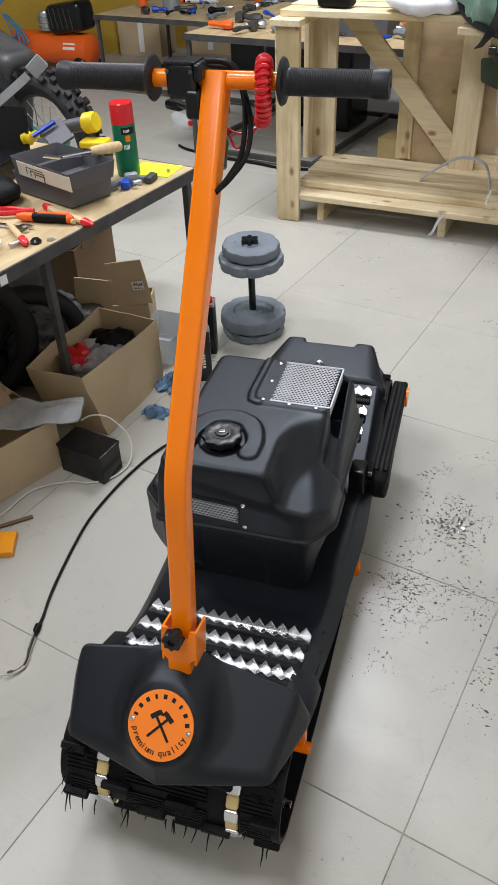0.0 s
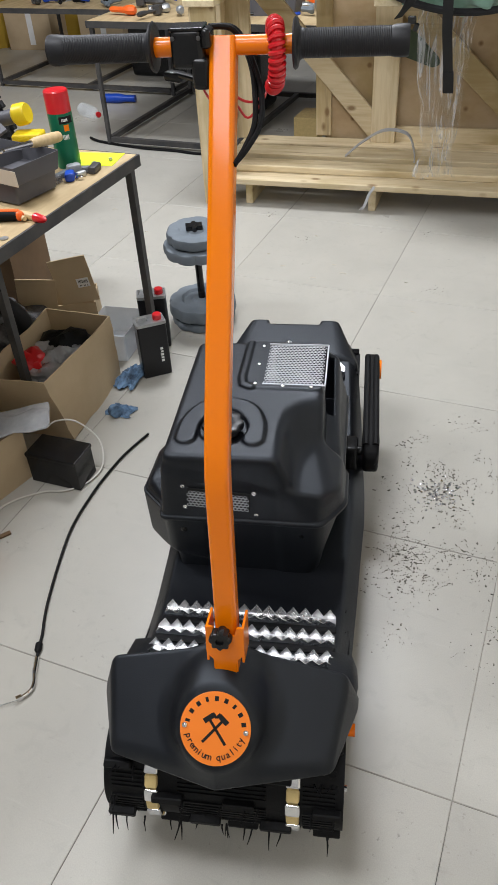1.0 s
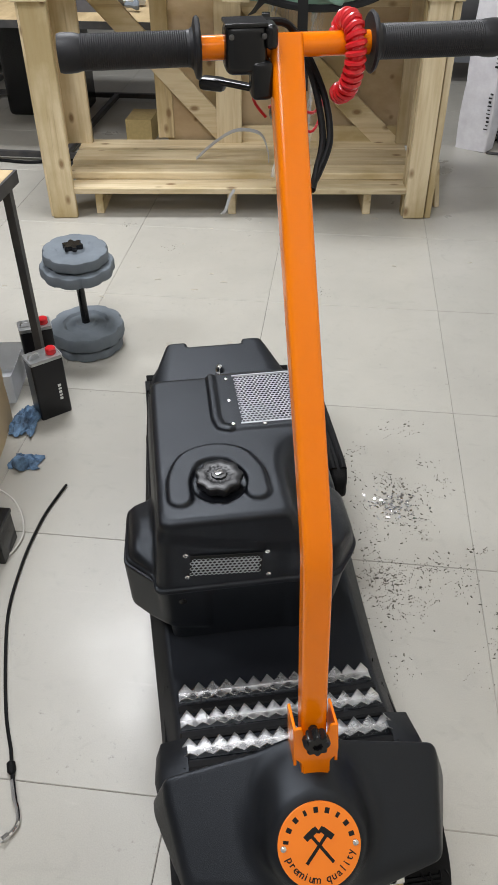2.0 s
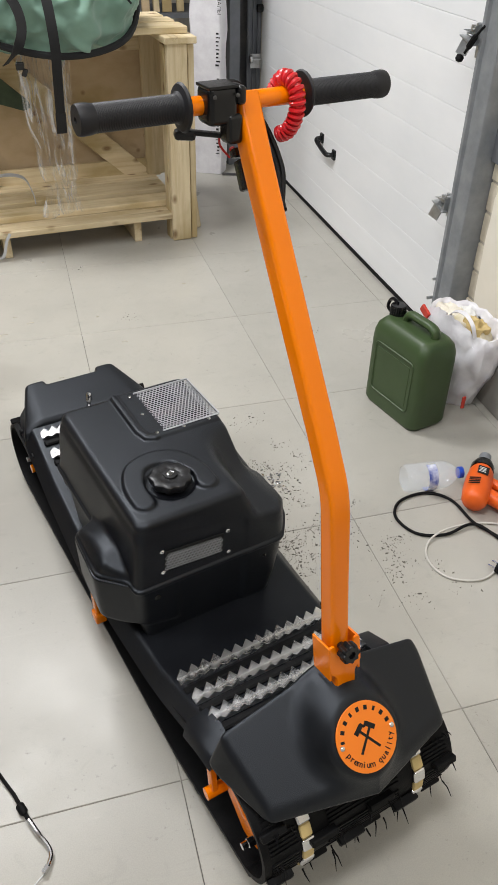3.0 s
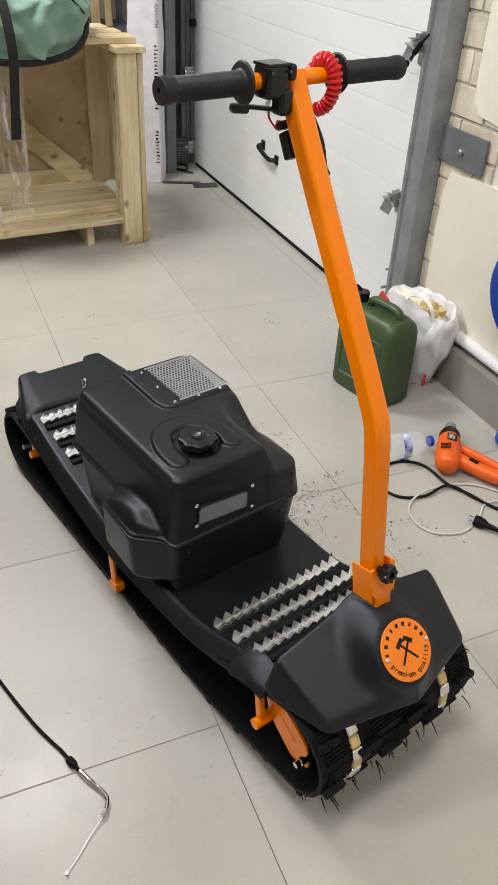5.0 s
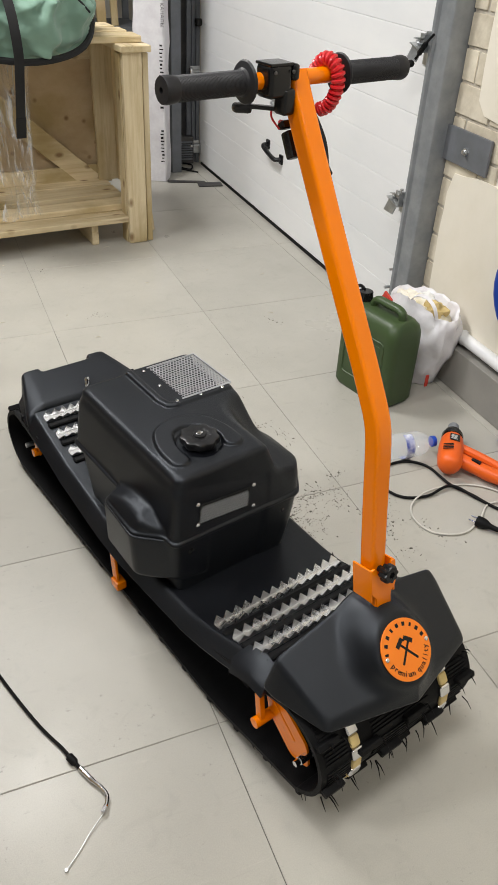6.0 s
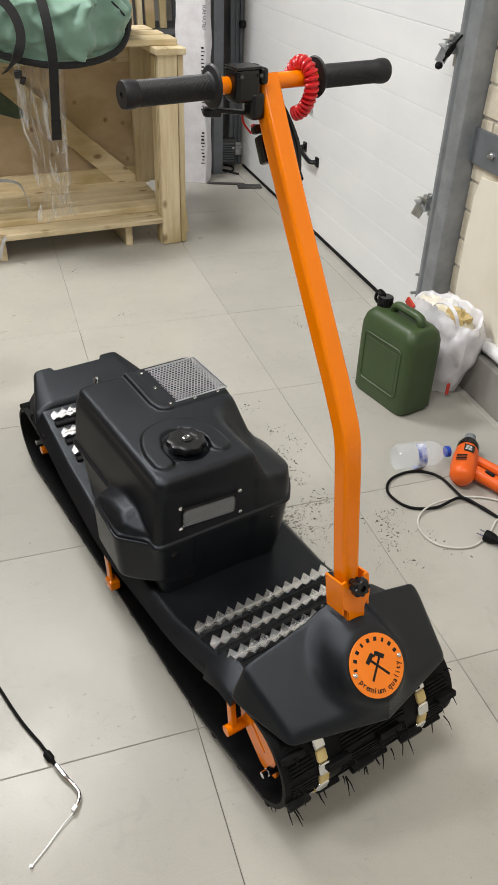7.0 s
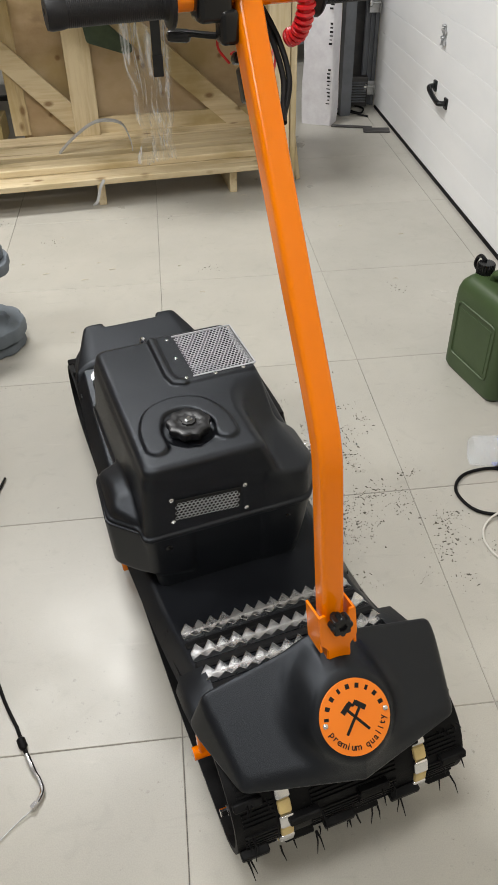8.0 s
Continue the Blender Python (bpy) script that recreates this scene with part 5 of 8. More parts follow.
def film_sheet(x0, x1, z0, z1, y, seed):
    q = bm_new()
    nx, nz = 18, 26
    grid = []
    for j in range(nz + 1):
        row = []
        for i in range(nx + 1):
            u, w = i / nx, j / nz
            pinch = 0.45 + 0.55 * abs(w - 0.18) ** 0.5
            x = (x0 + x1) / 2 + (u - 0.5) * (x1 - x0) * pinch
            z = z0 + (z1 - z0) * w
            p = Vector((x, y, z))
            row.append(q.verts.new(p + Vector((0, 0.035 * math.sin(u * 17 + w * 3 + seed) * (0.4 + w), 0)) + noise.noise_vector(p * 9 + Vector((seed, 0, 0))) * 0.018))
        grid.append(row)
    for j in range(nz):
        for i in range(nx):
            q.faces.new((grid[j][i], grid[j][i + 1], grid[j + 1][i + 1], grid[j + 1][i]))
    return q


single("plastic_film", film_sheet(0.92, 1.16, 0.17, 0.86, 0.03, 1.0), M_CLEARBAG, pose(-1.005, 2.438, 0, 0, 0, 5.6), "clear crumpled plastic film hanging down the crate", "plastic film", angle=80)


# ---- mint green bag on the crate ----
def lump(q, c, r, nu, nv, amp, freq, seed, power=1.0):
    rows = []
    for j in range(1, nv):
        th = math.pi * j / nv
        row = []
        for i in range(nu):
            ph = 2 * math.pi * i / nu
            d = Vector((math.sin(th) * math.cos(ph), math.sin(th) * math.sin(ph), math.cos(th)))
            d = Vector([math.copysign(abs(v) ** power, v) for v in d])
            p = Vector((c[0] + d.x * r[0], c[1] + d.y * r[1], c[2] + d.z * r[2]))
            k = noise.noise(p * freq + Vector((seed, 0, seed))) + 0.5 * noise.noise(p * freq * 2.3 + Vector((0, seed, 0)))
            row.append(p + d.normalized() * amp * k)
        rows.append(row)
    loft(q, rows)


bag = thing("green_bag", pose(0.055, 2.70, 0.985, 16, 0, 4), "mint green nylon bag with black piping lying on the crate", "bag")
bm = bm_new()
lump(bm, (0, 0, 0.02), (0.355, 0.30, 0.150), 208, 92, 0.045, 6.5, 2.0, 0.8)
for v in bm.verts:
    if v.co.z > 0.0:
        v.co.z += 0.035 * abs(math.sin(v.co.x * 14 + 3 * noise.noise(v.co * 5))) * (v.co.z / 0.15)
    crease = 1 - abs(noise.noise(v.co * 7.5 + Vector((4, 2, 0))))
    swirl = noise.noise_vector(v.co * 4.0) * 0.10
    long_fold = (1 - abs(noise.noise(Vector(((v.co.x + swirl.x) * 5, (v.co.y + swirl.y) * 11, v.co.z * 9 + 3))))) ** 6
    v.co += v.co.normalized() * (0.030 * (crease ** 4 - 0.45) + 0.020 * (long_fold - 0.35) + 0.004 * (1 - abs(noise.noise(v.co * 17))) ** 4)
part("bag_body", bm, M_GREENCLOTH, bag, angle=70)
bm = bm_new()
ring = [Vector((0.37 * math.cos(a) * (1 + 0.03 * math.sin(5 * a)), 0.315 * math.sin(a), -0.055 + 0.025 * math.sin(2 * a + 1))) for a in [2 * math.pi * k / 60 for k in range(60)]]
sweep(bm, ring, 0.013, 8, closed=True)
part("piping", bm, M_WEB, bag, "black edge piping")
bm = bm_new()
strip(bm, smooth_path([(-0.05, -0.19, 0.225), (-0.03, -0.315, 0.120), (-0.022, -0.375, -0.01), (-0.02, -0.362, -0.12), (-0.015, -0.320, -0.25), (-0.01, -0.285, -0.36)], 6), 0.036, 0.003, (1, 0, 0))
part("strap", bm, M_WEB, bag, "black webbing strap")
bm = bm_new()
strip(bm, smooth_path([(-0.012, -0.303, -0.305), (-0.010, -0.287, -0.365), (-0.009, -0.276, -0.405)], 4), 0.040, 0.006, (1, 0, 0))
part("strap_end", bm, M_WEB, bag)
bm = bm_new()
strip(bm, smooth_path([(-0.20, -0.350, -0.08), (-0.155, -0.385, -0.01), (-0.13, -0.370, 0.06), (-0.145, -0.335, 0.125), (-0.19, -0.295, 0.165), (-0.26, -0.25, 0.175)], 6), 0.034, 0.003, (0.8, 0, 0.6))
part("strap", bm, M_WEB, bag)
bm = bm_new()
box(bm, (-0.15, -0.345, -0.09), (0.03, 0.012, 0.03), (10, 0, 0), bev=0.004)
box(bm, (-0.135, -0.345, -0.115), (0.018, 0.01, 0.03), (10, 20, 0), bev=0.003)
part("buckle", bm, M_GLOSSBLACK, bag)
bm = bm_new()
sweep(bm, smooth_path([(0.10, -0.10, 0.19), (0.14, -0.17, 0.165), (0.19, -0.20, 0.15), (0.25, -0.23, 0.11), (0.29, -0.24, 0.07)], 5), 0.004, 6)
part("draw_cord", bm, M_WEB, bag)
bm = bm_new()
loft(bm, [[Vector((x, y, z)) for x, z in rounded([(-0.248, 0.672), (-0.237, 0.583), (-0.071, 0.527), (-0.043, 0.541), (-0.048, 0.566), (-0.171, 0.672)], 0.012, 4)] for y in (2.890, 2.902)])
wobble(bm, 0.006, 12, 3)
M_DARKGREEN = material("dark_green_canvas", (0.06, 0.085, 0.05), 0.8, color2=(0.04, 0.058, 0.036), scale=20, bump=0.4, bump_scale=200)
single("canvas_flap", bm, M_DARKGREEN, Matrix(), "dark green canvas flap hanging under the bag", "flap", angle=50)
# other soft things on the crate top
bm = bm_new()
lump(bm, (0, 0, 0), (0.16, 0.10, 0.05), 28, 14, 0.02, 9, 5.0)
single("plastic_bag", bm, M_WHITEBAG, pose(-0.42, 2.60, 0.915), "crumpled white plastic bag on the crate", "plastic bag", angle=70)
bm = bm_new()
box(bm, (0, 0, 0.03), (0.15, 0.09, 0.055), bev=0.02, seg=3)
single("black_pouch", bm, M_RUBBER, pose(-0.80, 2.60, 0.881), "small black pouch on the crate", "pouch")

# ---- by the door corner: wrapped panels, steel profiles ----
pack = thing("wrapped_panels", pose(0.915, 3.56, 0, 0, 0, -32), "white plastic-wrapped panel stack with black print, standing on end", "wrapped panels")
bm = bm_new()
ringz = [rounded([(-0.085, -0.05), (0.085, -0.05), (0.085, 0.05), (-0.085, 0.05)], 0.012, 4)]
rows = []
for k in range(30):
    z = 1.9 * k / 29
    rows.append([Vector((p[0], p[1], z)) + noise.noise_vector(Vector((p[0] * 9, p[1] * 9, z * 7))) * 0.010 for p in ringz[0]])
loft(bm, rows)
part("wrapping", bm, M_WHITEBAG, pack, angle=70)
for z0, word in ((0.86, "КАНАЛЫ"),):
    cu = bpy.data.curves.new("print", "FONT")
    cu.body, cu.size, cu.align_x = word, 0.026, "CENTER"
    cu.materials.append(M_DARK)
    ob = new("print", cu)
    ob.parent = pack
    ob.matrix_local = place(0.070, -0.062, z0, 90, 0, 0) @ place(0, 0, 0, 0, 0, -90)
random.seed(8)
for z0 in (0.12, 0.41, 0.57):
    bm = bm_new()
    z = z0
    while z < z0 + (0.17 if z0 < 0.5 else 0.16) and not (0.51 < z < 0.57 and z0 < 0.5):
        box(bm, (0.070 + random.uniform(-0.003, 0.003), -0.063, z), (random.uniform(0.012, 0.022), 0.001, random.uniform(0.004, 0.011)))
        z += 0.0185
    part("print_bar", bm, M_DARK, pack, "unreadable black print")
for k, (xx, yy, rz) in enumerate(((1.078, 3.665, 10), (1.250, 3.965, 4))):
    prof = bm_new()
    loft(prof, [[Vector((a, b, z)) for a, b in ((-0.03, -0.02), (0.03, -0.02), (0.03, 0.02), (0.022, 0.02), (0.022, -0.013), (-0.022, -0.013), (-0.022, 0.02), (-0.03, 0.02))] for z in (0, 2.3)])
    single("steel_profile", prof, M_STEELPAINT if k == 0 else M_GALV, pose(xx, yy, 0, 0, 0, rz), "upright grey steel channel leaning in the corner", "steel profile", "steel profiles")
bm = bm_new()
box(bm, (0, 0, 1.15), (0.15, 0.04, 2.3), bev=0.005)
single("steel_sheet", bm, M_BLACKSTEEL, pose(1.165, 3.90, 0, 0, 0, 12), "dark steel panel standing in the corner", "steel panel")
shelf = thing("shelving_unit", pose(0.75, 5.0, 0), "grey steel shelving unit with wood offcuts", "shelving")
for xx in (-0.5, 0.45):
    for yy in (-0.2, 0.2):
        bm = bm_new()
        box(bm, (xx, yy, 1.0), (0.04, 0.04, 2.0))
        part("post", bm, M_STEELPAINT, shelf)
for zz in (0.15, 0.62, 1.12, 1.7):
    bm = bm_new()
    box(bm, (-0.025, 0, zz), (0.98, 0.44, 0.03))
    part("shelf", bm, M_STEELPAINT, shelf)
for k, (xx, w, h) in enumerate(((0.05, 0.05, 0.40), (0.12, 0.04, 0.34), (0.19, 0.06, 0.42), (0.28, 0.045, 0.30), (-0.12, 0.07, 0.25), (-0.3, 0.10, 0.28))):
    bm = bm_new()
    box(bm, (0, 0, h / 2), (w, 0.03, h), (-8, 0, 0), bev=0.002)
    single("wood_offcut", bm, M_PINEV if k % 2 else M_PLY, pose(0.75 + xx, 4.85, 0.635), "short pine offcut standing on the shelf", "wood offcut", "wood offcuts")
bm = bm_new()
box(bm, (0, 0, 0.0), (0.14, 0.07, 0.006), (0, 0, 0), bev=0.002)
box(bm, (-0.13, 0.06, 0.0), (0.22, 0.03, 0.006), (0, 0, -8), bev=0.002)
single("flat_bracket", bm, M_BLACKSTEEL, pose(1.19, 3.36, 0.005, 0, 0, -10), "dark flat steel bracket lying on the floor", "bracket")
bm = bm_new()
sweep(bm, smooth_path([(1.03, 3.66, 0.006), (1.10, 3.72, 0.01), (1.17, 3.66, 0.008), (1.20, 3.74, 0.012), (1.13, 3.82, 0.008), (1.05, 3.80, 0.006), (1.08, 3.70, 0.014), (1.20, 3.60, 0.006)], 7), 0.005, 6)
single("corner_cable", bm, M_RUBBER, Matrix(), "black cable coiled on the floor in the corner", "cable")
track_post = thing("door_track", pose(1.246, 3.845, 0, 0, 0, -2), "galvanised door track with bright roller brackets in the corner", "door track")
bm = bm_new()
loft(bm, [[Vector((a, b, z)) for a, b in ((-0.036, -0.010), (-0.012, -0.010), (-0.012, -0.030), (-0.006, -0.030), (-0.006, -0.004), (0.016, -0.004), (0.016, -0.022), (0.036, -0.022), (0.036, 0.018), (-0.036, 0.018))] for z in (0.0, 2.4)])
part("track_channel", bm, M_STEELPAINT, track_post)
for z in (0.10, 0.52, 1.02):
    bm = bm_new()
    box(bm, (0.004, -0.036, z), (0.060, 0.006, 0.075), (0, 0, 0), bev=0.002)
    box(bm, (0.030, -0.052, z - 0.01), (0.005, 0.034, 0.055), (0, 0, 0), bev=0.002)
    rod(bm, (-0.030, -0.052, z + 0.012), (0.034, -0.052, z + 0.012), 0.006, n=10)
    bracket = part("roller_bracket", bm, M_ZINC, track_post, "bright zinc roller bracket")
    bm = bm_new()
    lathe(bm, [(0.0, -0.008), (0.019, -0.008), (0.021, -0.004), (0.021, 0.004), (0.019, 0.008), (0.0, 0.008)], place(-0.026, -0.052, z + 0.012, 0, 90, 0), 18)
    part("roller", bm, M_CHROME, bracket)
louvre = thing("louvred_heater", pose(1.185, 3.80, 0, 0, 0, -8), "small grey louvred heater standing in the corner", "heater")
bm = bm_new()
box(bm, (0, 0.012, 0.085), (0.10, 0.05, 0.16), bev=0.006)
part("heater_body", bm, M_BLACKSTEEL, louvre)
for k in range(8):
    bm = bm_new()
    box(bm, (0, -0.018, 0.035 + 0.0145 * k), (0.084, 0.010, 0.004), (35, 0, 0), bev=0.001)
    part("louvre_slat", bm, M_STEELPAINT, louvre)

# ---- jerrycan ----
jerry = thing("jerrycan", pose(0.958, 1.053, 0, 0, 0, 14), "dark green plastic jerrycan with black cap", "jerrycan")


def can_ring(hx, hy, z, r, dy=0.0):
    return [Vector((p[0], p[1] + dy, z)) for p in rounded([(-hx, -hy), (hx, -hy), (hx, hy), (-hx, hy)], r, 7)]


bm = bm_new()
HX, HY = 0.072, 0.127
loft(bm, [can_ring(HX * 0.90, HY * 0.93, 0.0, 0.03), can_ring(HX, HY, 0.014, 0.035), can_ring(HX, HY, 0.12, 0.035), can_ring(HX, HY, 0.215, 0.035), can_ring(HX * 0.985, HY * 0.985, 0.240, 0.035),
          can_ring(HX * 0.90, HY * 0.94, 0.262, 0.035), can_ring(HX * 0.70, HY * 0.84, 0.277, 0.03), can_ring(HX * 0.5, HY * 0.76, 0.282, 0.025)])
part("can_body", bm, M_GREENCAN, jerry, angle=60)
bm = bm_new()
hp = smooth_path([(0.0, -0.080, 0.272), (0.0, -0.082, 0.292), (0.0, -0.066, 0.304), (0.0, -0.015, 0.305), (0.0, 0.028, 0.304), (0.0, 0.044, 0.290), (0.0, 0.046, 0.274)], 5)
sweep(bm, hp, 0.0125, 12)
for v in bm.verts:
    v.co.x *= 1.25
part("can_handle", bm, M_GREENCAN, jerry)
for sx in (-1, 1):
    bm = bm_new()
    box(bm, (sx * (HX - 0.0005), 0.0, 0.135), (0.004, 0.150, 0.130), bev=0.0018)
    part("side_panel", bm, M_GREENCAN, jerry)
for sx in (-1, 1):
    bm = bm_new()
    fr = rounded([(-0.088, 0.055), (0.088, 0.055), (0.088, 0.215), (-0.088, 0.215)], 0.016, 4)
    sweep(bm, [Vector((sx * (HX + 0.0003), y, z)) for y, z in fr], 0.0035, 6, closed=True)
    part("embossed_rim", bm, M_GREENCAN, jerry)
bm = bm_new()
lathe(bm, [(0.022, 0.0), (0.022, 0.008)], place(0.0, 0.092, 0.268), 20)
part("neck", bm, M_GREENCAN, jerry)
bm = bm_new()
pr = [(0.0245 + 0.0012 * math.cos(20 * a), a) for a in [2 * math.pi * k / 80 for k in range(80)]]
m = place(0.0, 0.092, 0.274)
loft(bm, [[m @ Vector((r * s * math.cos(a), r * s * math.sin(a), h)) for r, a in pr] for s, h in ((1, 0), (1, 0.032), (0.93, 0.036), (0.6, 0.037))])
cap2 = part("screw_cap", bm, M_GLOSSBLACK, jerry, "black ribbed screw cap")
bm = bm_new()
sweep(bm, smooth_path([(0.0, 0.098, 0.312), (0.0, 0.118, 0.318), (0.0, 0.134, 0.308), (-0.004, 0.136, 0.288), (0.0, 0.122, 0.276)], 5), 0.0055, 8)
part("retaining_strap", bm, M_GLOSSBLACK, cap2)

for ob in jerry.children_recursive:
    ob.data.transform(Matrix.Diagonal((1, 1, 1.075, 1)))

# ---- rubbish bag ----
M_RUBBISH = material("rubbish_mix", (0.62, 0.56, 0.38), 0.8, color2=(0.75, 0.70, 0.60), scale=30)
trash = thing("rubbish_bag", pose(1.160, 1.112, 0, 0, 0, 8), "white supermarket carrier bag stuffed with rubbish", "carrier bag")
bm = bm_new()
rows = []
nn = 72
TRASH = [(0.0, 0.052, 0.092), (0.012, 0.060, 0.102), (0.06, 0.068, 0.118), (0.12, 0.076, 0.138), (0.18, 0.083, 0.156), (0.23, 0.080, 0.160), (0.265, 0.074, 0.156), (0.285, 0.070, 0.148), (0.280, 0.062, 0.138), (0.255, 0.052, 0.118)]
for k in range(28):
    s = k / 27 * (len(TRASH) - 1)
    a_, b_ = TRASH[int(s)], TRASH[min(int(s) + 1, len(TRASH) - 1)]
    z, rx, ry = [u + (v - u) * (s - int(s)) for u, v in zip(a_, b_)]
    row = []
    for i in range(nn):
        a = 2 * math.pi * i / nn
        lift = (0.030 * max(0, math.cos(2 * a)) - 0.015) if z > 0.25 else 0
        p = Vector((rx * math.copysign(abs(math.cos(a)) ** 0.8, math.cos(a)), ry * math.copysign(abs(math.sin(a)) ** 0.8, math.sin(a)), z + lift))
        row.append(p + noise.noise_vector(p * 12) * 0.010 + noise.noise_vector(Vector((p.x * 40, p.y * 40, p.z * 12))) * 0.012 + noise.noise_vector(Vector((p.x * 30, p.y * 30, p.z * 60))) * 0.003)
    rows.append(row)
loft(bm, rows, cap1=False)
part("bag_skin", bm, M_WHITEBAG, trash, angle=50)
bm = bm_new()
lump(bm, (0, 0, 0.235), (0.064, 0.13, 0.05), 30, 14, 0.02, 14, 4)
part("contents", bm, M_RUBBISH, trash, "mixed pale rubbish", 75)
for c_, r_, mt, sd in (((0.0, -0.055, 0.268), (0.035, 0.045, 0.028), M_YELLOWPLASTIC, 3), ((-0.02, 0.05, 0.262), (0.040, 0.060, 0.030), M_CREAM, 9), ((0.02, 0.02, 0.268), (0.030, 0.040, 0.026), M_WHITEPAPER, 5)):
    bm = bm_new()
    lump(bm, c_, r_, 28, 14, 0.018, 45, sd)
    part("wrapper", bm, mt, trash, "crumpled wrapper", 30)
bm = bm_new()
strip(bm, smooth_path([(-0.055, -0.120, 0.275), (-0.060, -0.105, 0.312), (-0.058, -0.065, 0.328), (-0.058, -0.025, 0.322), (-0.056, 0.005, 0.300), (-0.050, 0.015, 0.275)], 6), 0.012, 0.002, (1, 0, 0.6))
part("carry_loop", bm, M_WHITEBAG, trash)
M_REDPRINT = material("red_print", (0.60, 0.05, 0.03), 0.5)
for c_, s_, r_ in (((-0.078, 0.105, 0.262), (0.010, 0.045, 0.026), 25), ((-0.080, 0.07, 0.232), (0.010, 0.035, 0.012), 25), ((-0.082, 0.03, 0.222), (0.010, 0.02, 0.010), 10), ((-0.045, -0.122, 0.040), (0.014, 0.006, 0.045), 0), ((-0.080, -0.03, 0.215), (0.008, 0.03, 0.008), -8), ((-0.076, 0.10, 0.19), (0.008, 0.02, 0.05), 8)):
    bm = bm_new()
    box(bm, c_, s_, (r_, 0, 0), bev=0.003)
    part("red_mark", bm, M_REDPRINT, trash, "red printed marks")

# ---- bottle on the floor ----
def bottle(name, m, h, r, capmat, label):
    t_ = thing(name, m, label, "bottle")
    q = bm_new()
    prof = [(r * 0.55, 0.006), (r * 0.9, 0.0), (r, 0.01)]
    for k in range(6):
        z = 0.02 + k * h * 0.07
        prof += [(r, z), (r * 0.965, z + h * 0.02), (r, z + h * 0.045)]
    prof += [(r, h * 0.55), (r * 0.98, h * 0.68), (r * 0.75, h * 0.80), (r * 0.42, h * 0.88), (r * 0.34, h * 0.92), (r * 0.34, h * 0.95)]
    lathe(q, prof, Matrix(), 24)
    ob = part("bottle_body", q, M_CLEAR, t_)
    ob.visible_shadow = False
    q = bm_new()
    lathe(q, [(r * 0.40, h * 0.925), (r * 0.42, h * 0.93), (r * 0.42, h * 0.995), (r * 0.36, h * 1.0), (0, h)], Matrix(), 24)
    part("bottle_cap", q, capmat, t_)
    return t_


bt = bottle("water_bottle", pose(0.780, 0.680, 0.041, 90, 0, 85), 0.175, 0.040, M_BLUE, "empty clear plastic bottle with a blue cap lying on the floor")
bm = bm_new()
lathe(bm, [(0.0406, 0.060), (0.0408, 0.061), (0.0408, 0.086), (0.0406, 0.087)], Matrix(), 24)
for v in list(bm.verts):
    if v.co.x > 0.005:
        bm.verts.remove(v)
M_BOTTLELABEL = material("blue_white_label", (0.03, 0.06, 0.35), 0.4, color2=(0.7, 0.72, 0.8), scale=40)
part("bottle_label", bm, M_BOTTLELABEL, bt, "blue and white bottle label")

# ---- heat gun ----
M_GUN = material("orange_tool_plastic", (0.80, 0.125, 0.012), 0.42, color2=(0.74, 0.11, 0.012), scale=5)
gun = thing("heat_gun", pose(0.915, 0.532, 0.045, 0, 0, -38), "orange heat gun lying on the floor", "heat gun")
bm = bm_new()
lathe(bm, [(0.0, -0.004), (0.018, -0.002), (0.029, 0.004), (0.035, 0.016), (0.038, 0.05), (0.0375, 0.10), (0.034, 0.138), (0.029, 0.150)], place(0, 0, 0, -90, 0, 0), 24)
gunbody = part("gun_body", bm, M_GUN, gun)
bm = bm_new()
lathe(bm, [(0.033, 0.147), (0.033, 0.165), (0.029, 0.172), (0.027, 0.182), (0.020, 0.190)], place(0, 0, 0, -90, 0, 0), 24)
part("nozzle_collar", bm, M_GLOSSBLACK, gun, "black heat shield collar")
bm = bm_new()
lathe(bm, [(0.017, 0.188), (0.017, 0.222), (0.014, 0.222), (0.014, 0.19)], place(0, 0, 0, -90, 0, 0), 20)
part("nozzle", bm, M_GALV, gun)
bm = bm_new()
sweep(bm, smooth_path([(0.026, 0.060, -0.006), (0.070, 0.046, -0.012), (0.120, 0.026, -0.015), (0.165, 0.012, -0.015), (0.185, 0.006, -0.015)], 5), [0.021] * 8 + [0.022] * 8 + [0.020] * 5, 14)
part("gun_grip", bm, M_GUN, gun)
bm = bm_new()
sweep(bm, smooth_path([(0.026, 0.112, 0.000), (0.080, 0.092, -0.004), (0.135, 0.066, -0.008), (0.180, 0.040, -0.012), (0.192, 0.020, -0.014)], 5), 0.0145, 10)
part("gun_guard", bm, M_GUN, gun)
bm = bm_new()
box(bm, (0.075, 0.044, 0.008), (0.030, 0.012, 0.008), (0, 0, -25), bev=0.002)
part("gun_switch", bm, M_GLOSSBLACK, gun)
bm = bm_new()
boxm(bm, place(0.004, 0.105, 0.039, 0, 6, 0), (0.030, 0.034, 0.0016), 0)
gl = part("rating_plate", bm, M_GLOSSBLACK, gun, "black rating plate")
bm = bm_new()
for k in range(4):
    boxm(bm, place(0.002, 0.096 + 0.006 * k, 0.0402, 0, 6, 0), (0.02 - 0.003 * (k % 2), 0.0022, 0.001))
part("plate_print", bm, M_WHITEPAPER, gl)
# Black bars on the shell stand for the shade inside uncut air slots.
bm = bm_new()
for k in range(4):
    boxm(bm, place(-0.012, 0.040 + 0.008 * k, 0.0395, 0, -16, 0), (0.03, 0.003, 0.002))
part("air_slot", bm, M_DARK, gun)


def cord(name, pts, r, mat, label, steps=7):
    q = bm_new()
    sweep(q, smooth_path(pts, steps), r, 8)
    return single(name, q, mat, Matrix(), label, "cable")


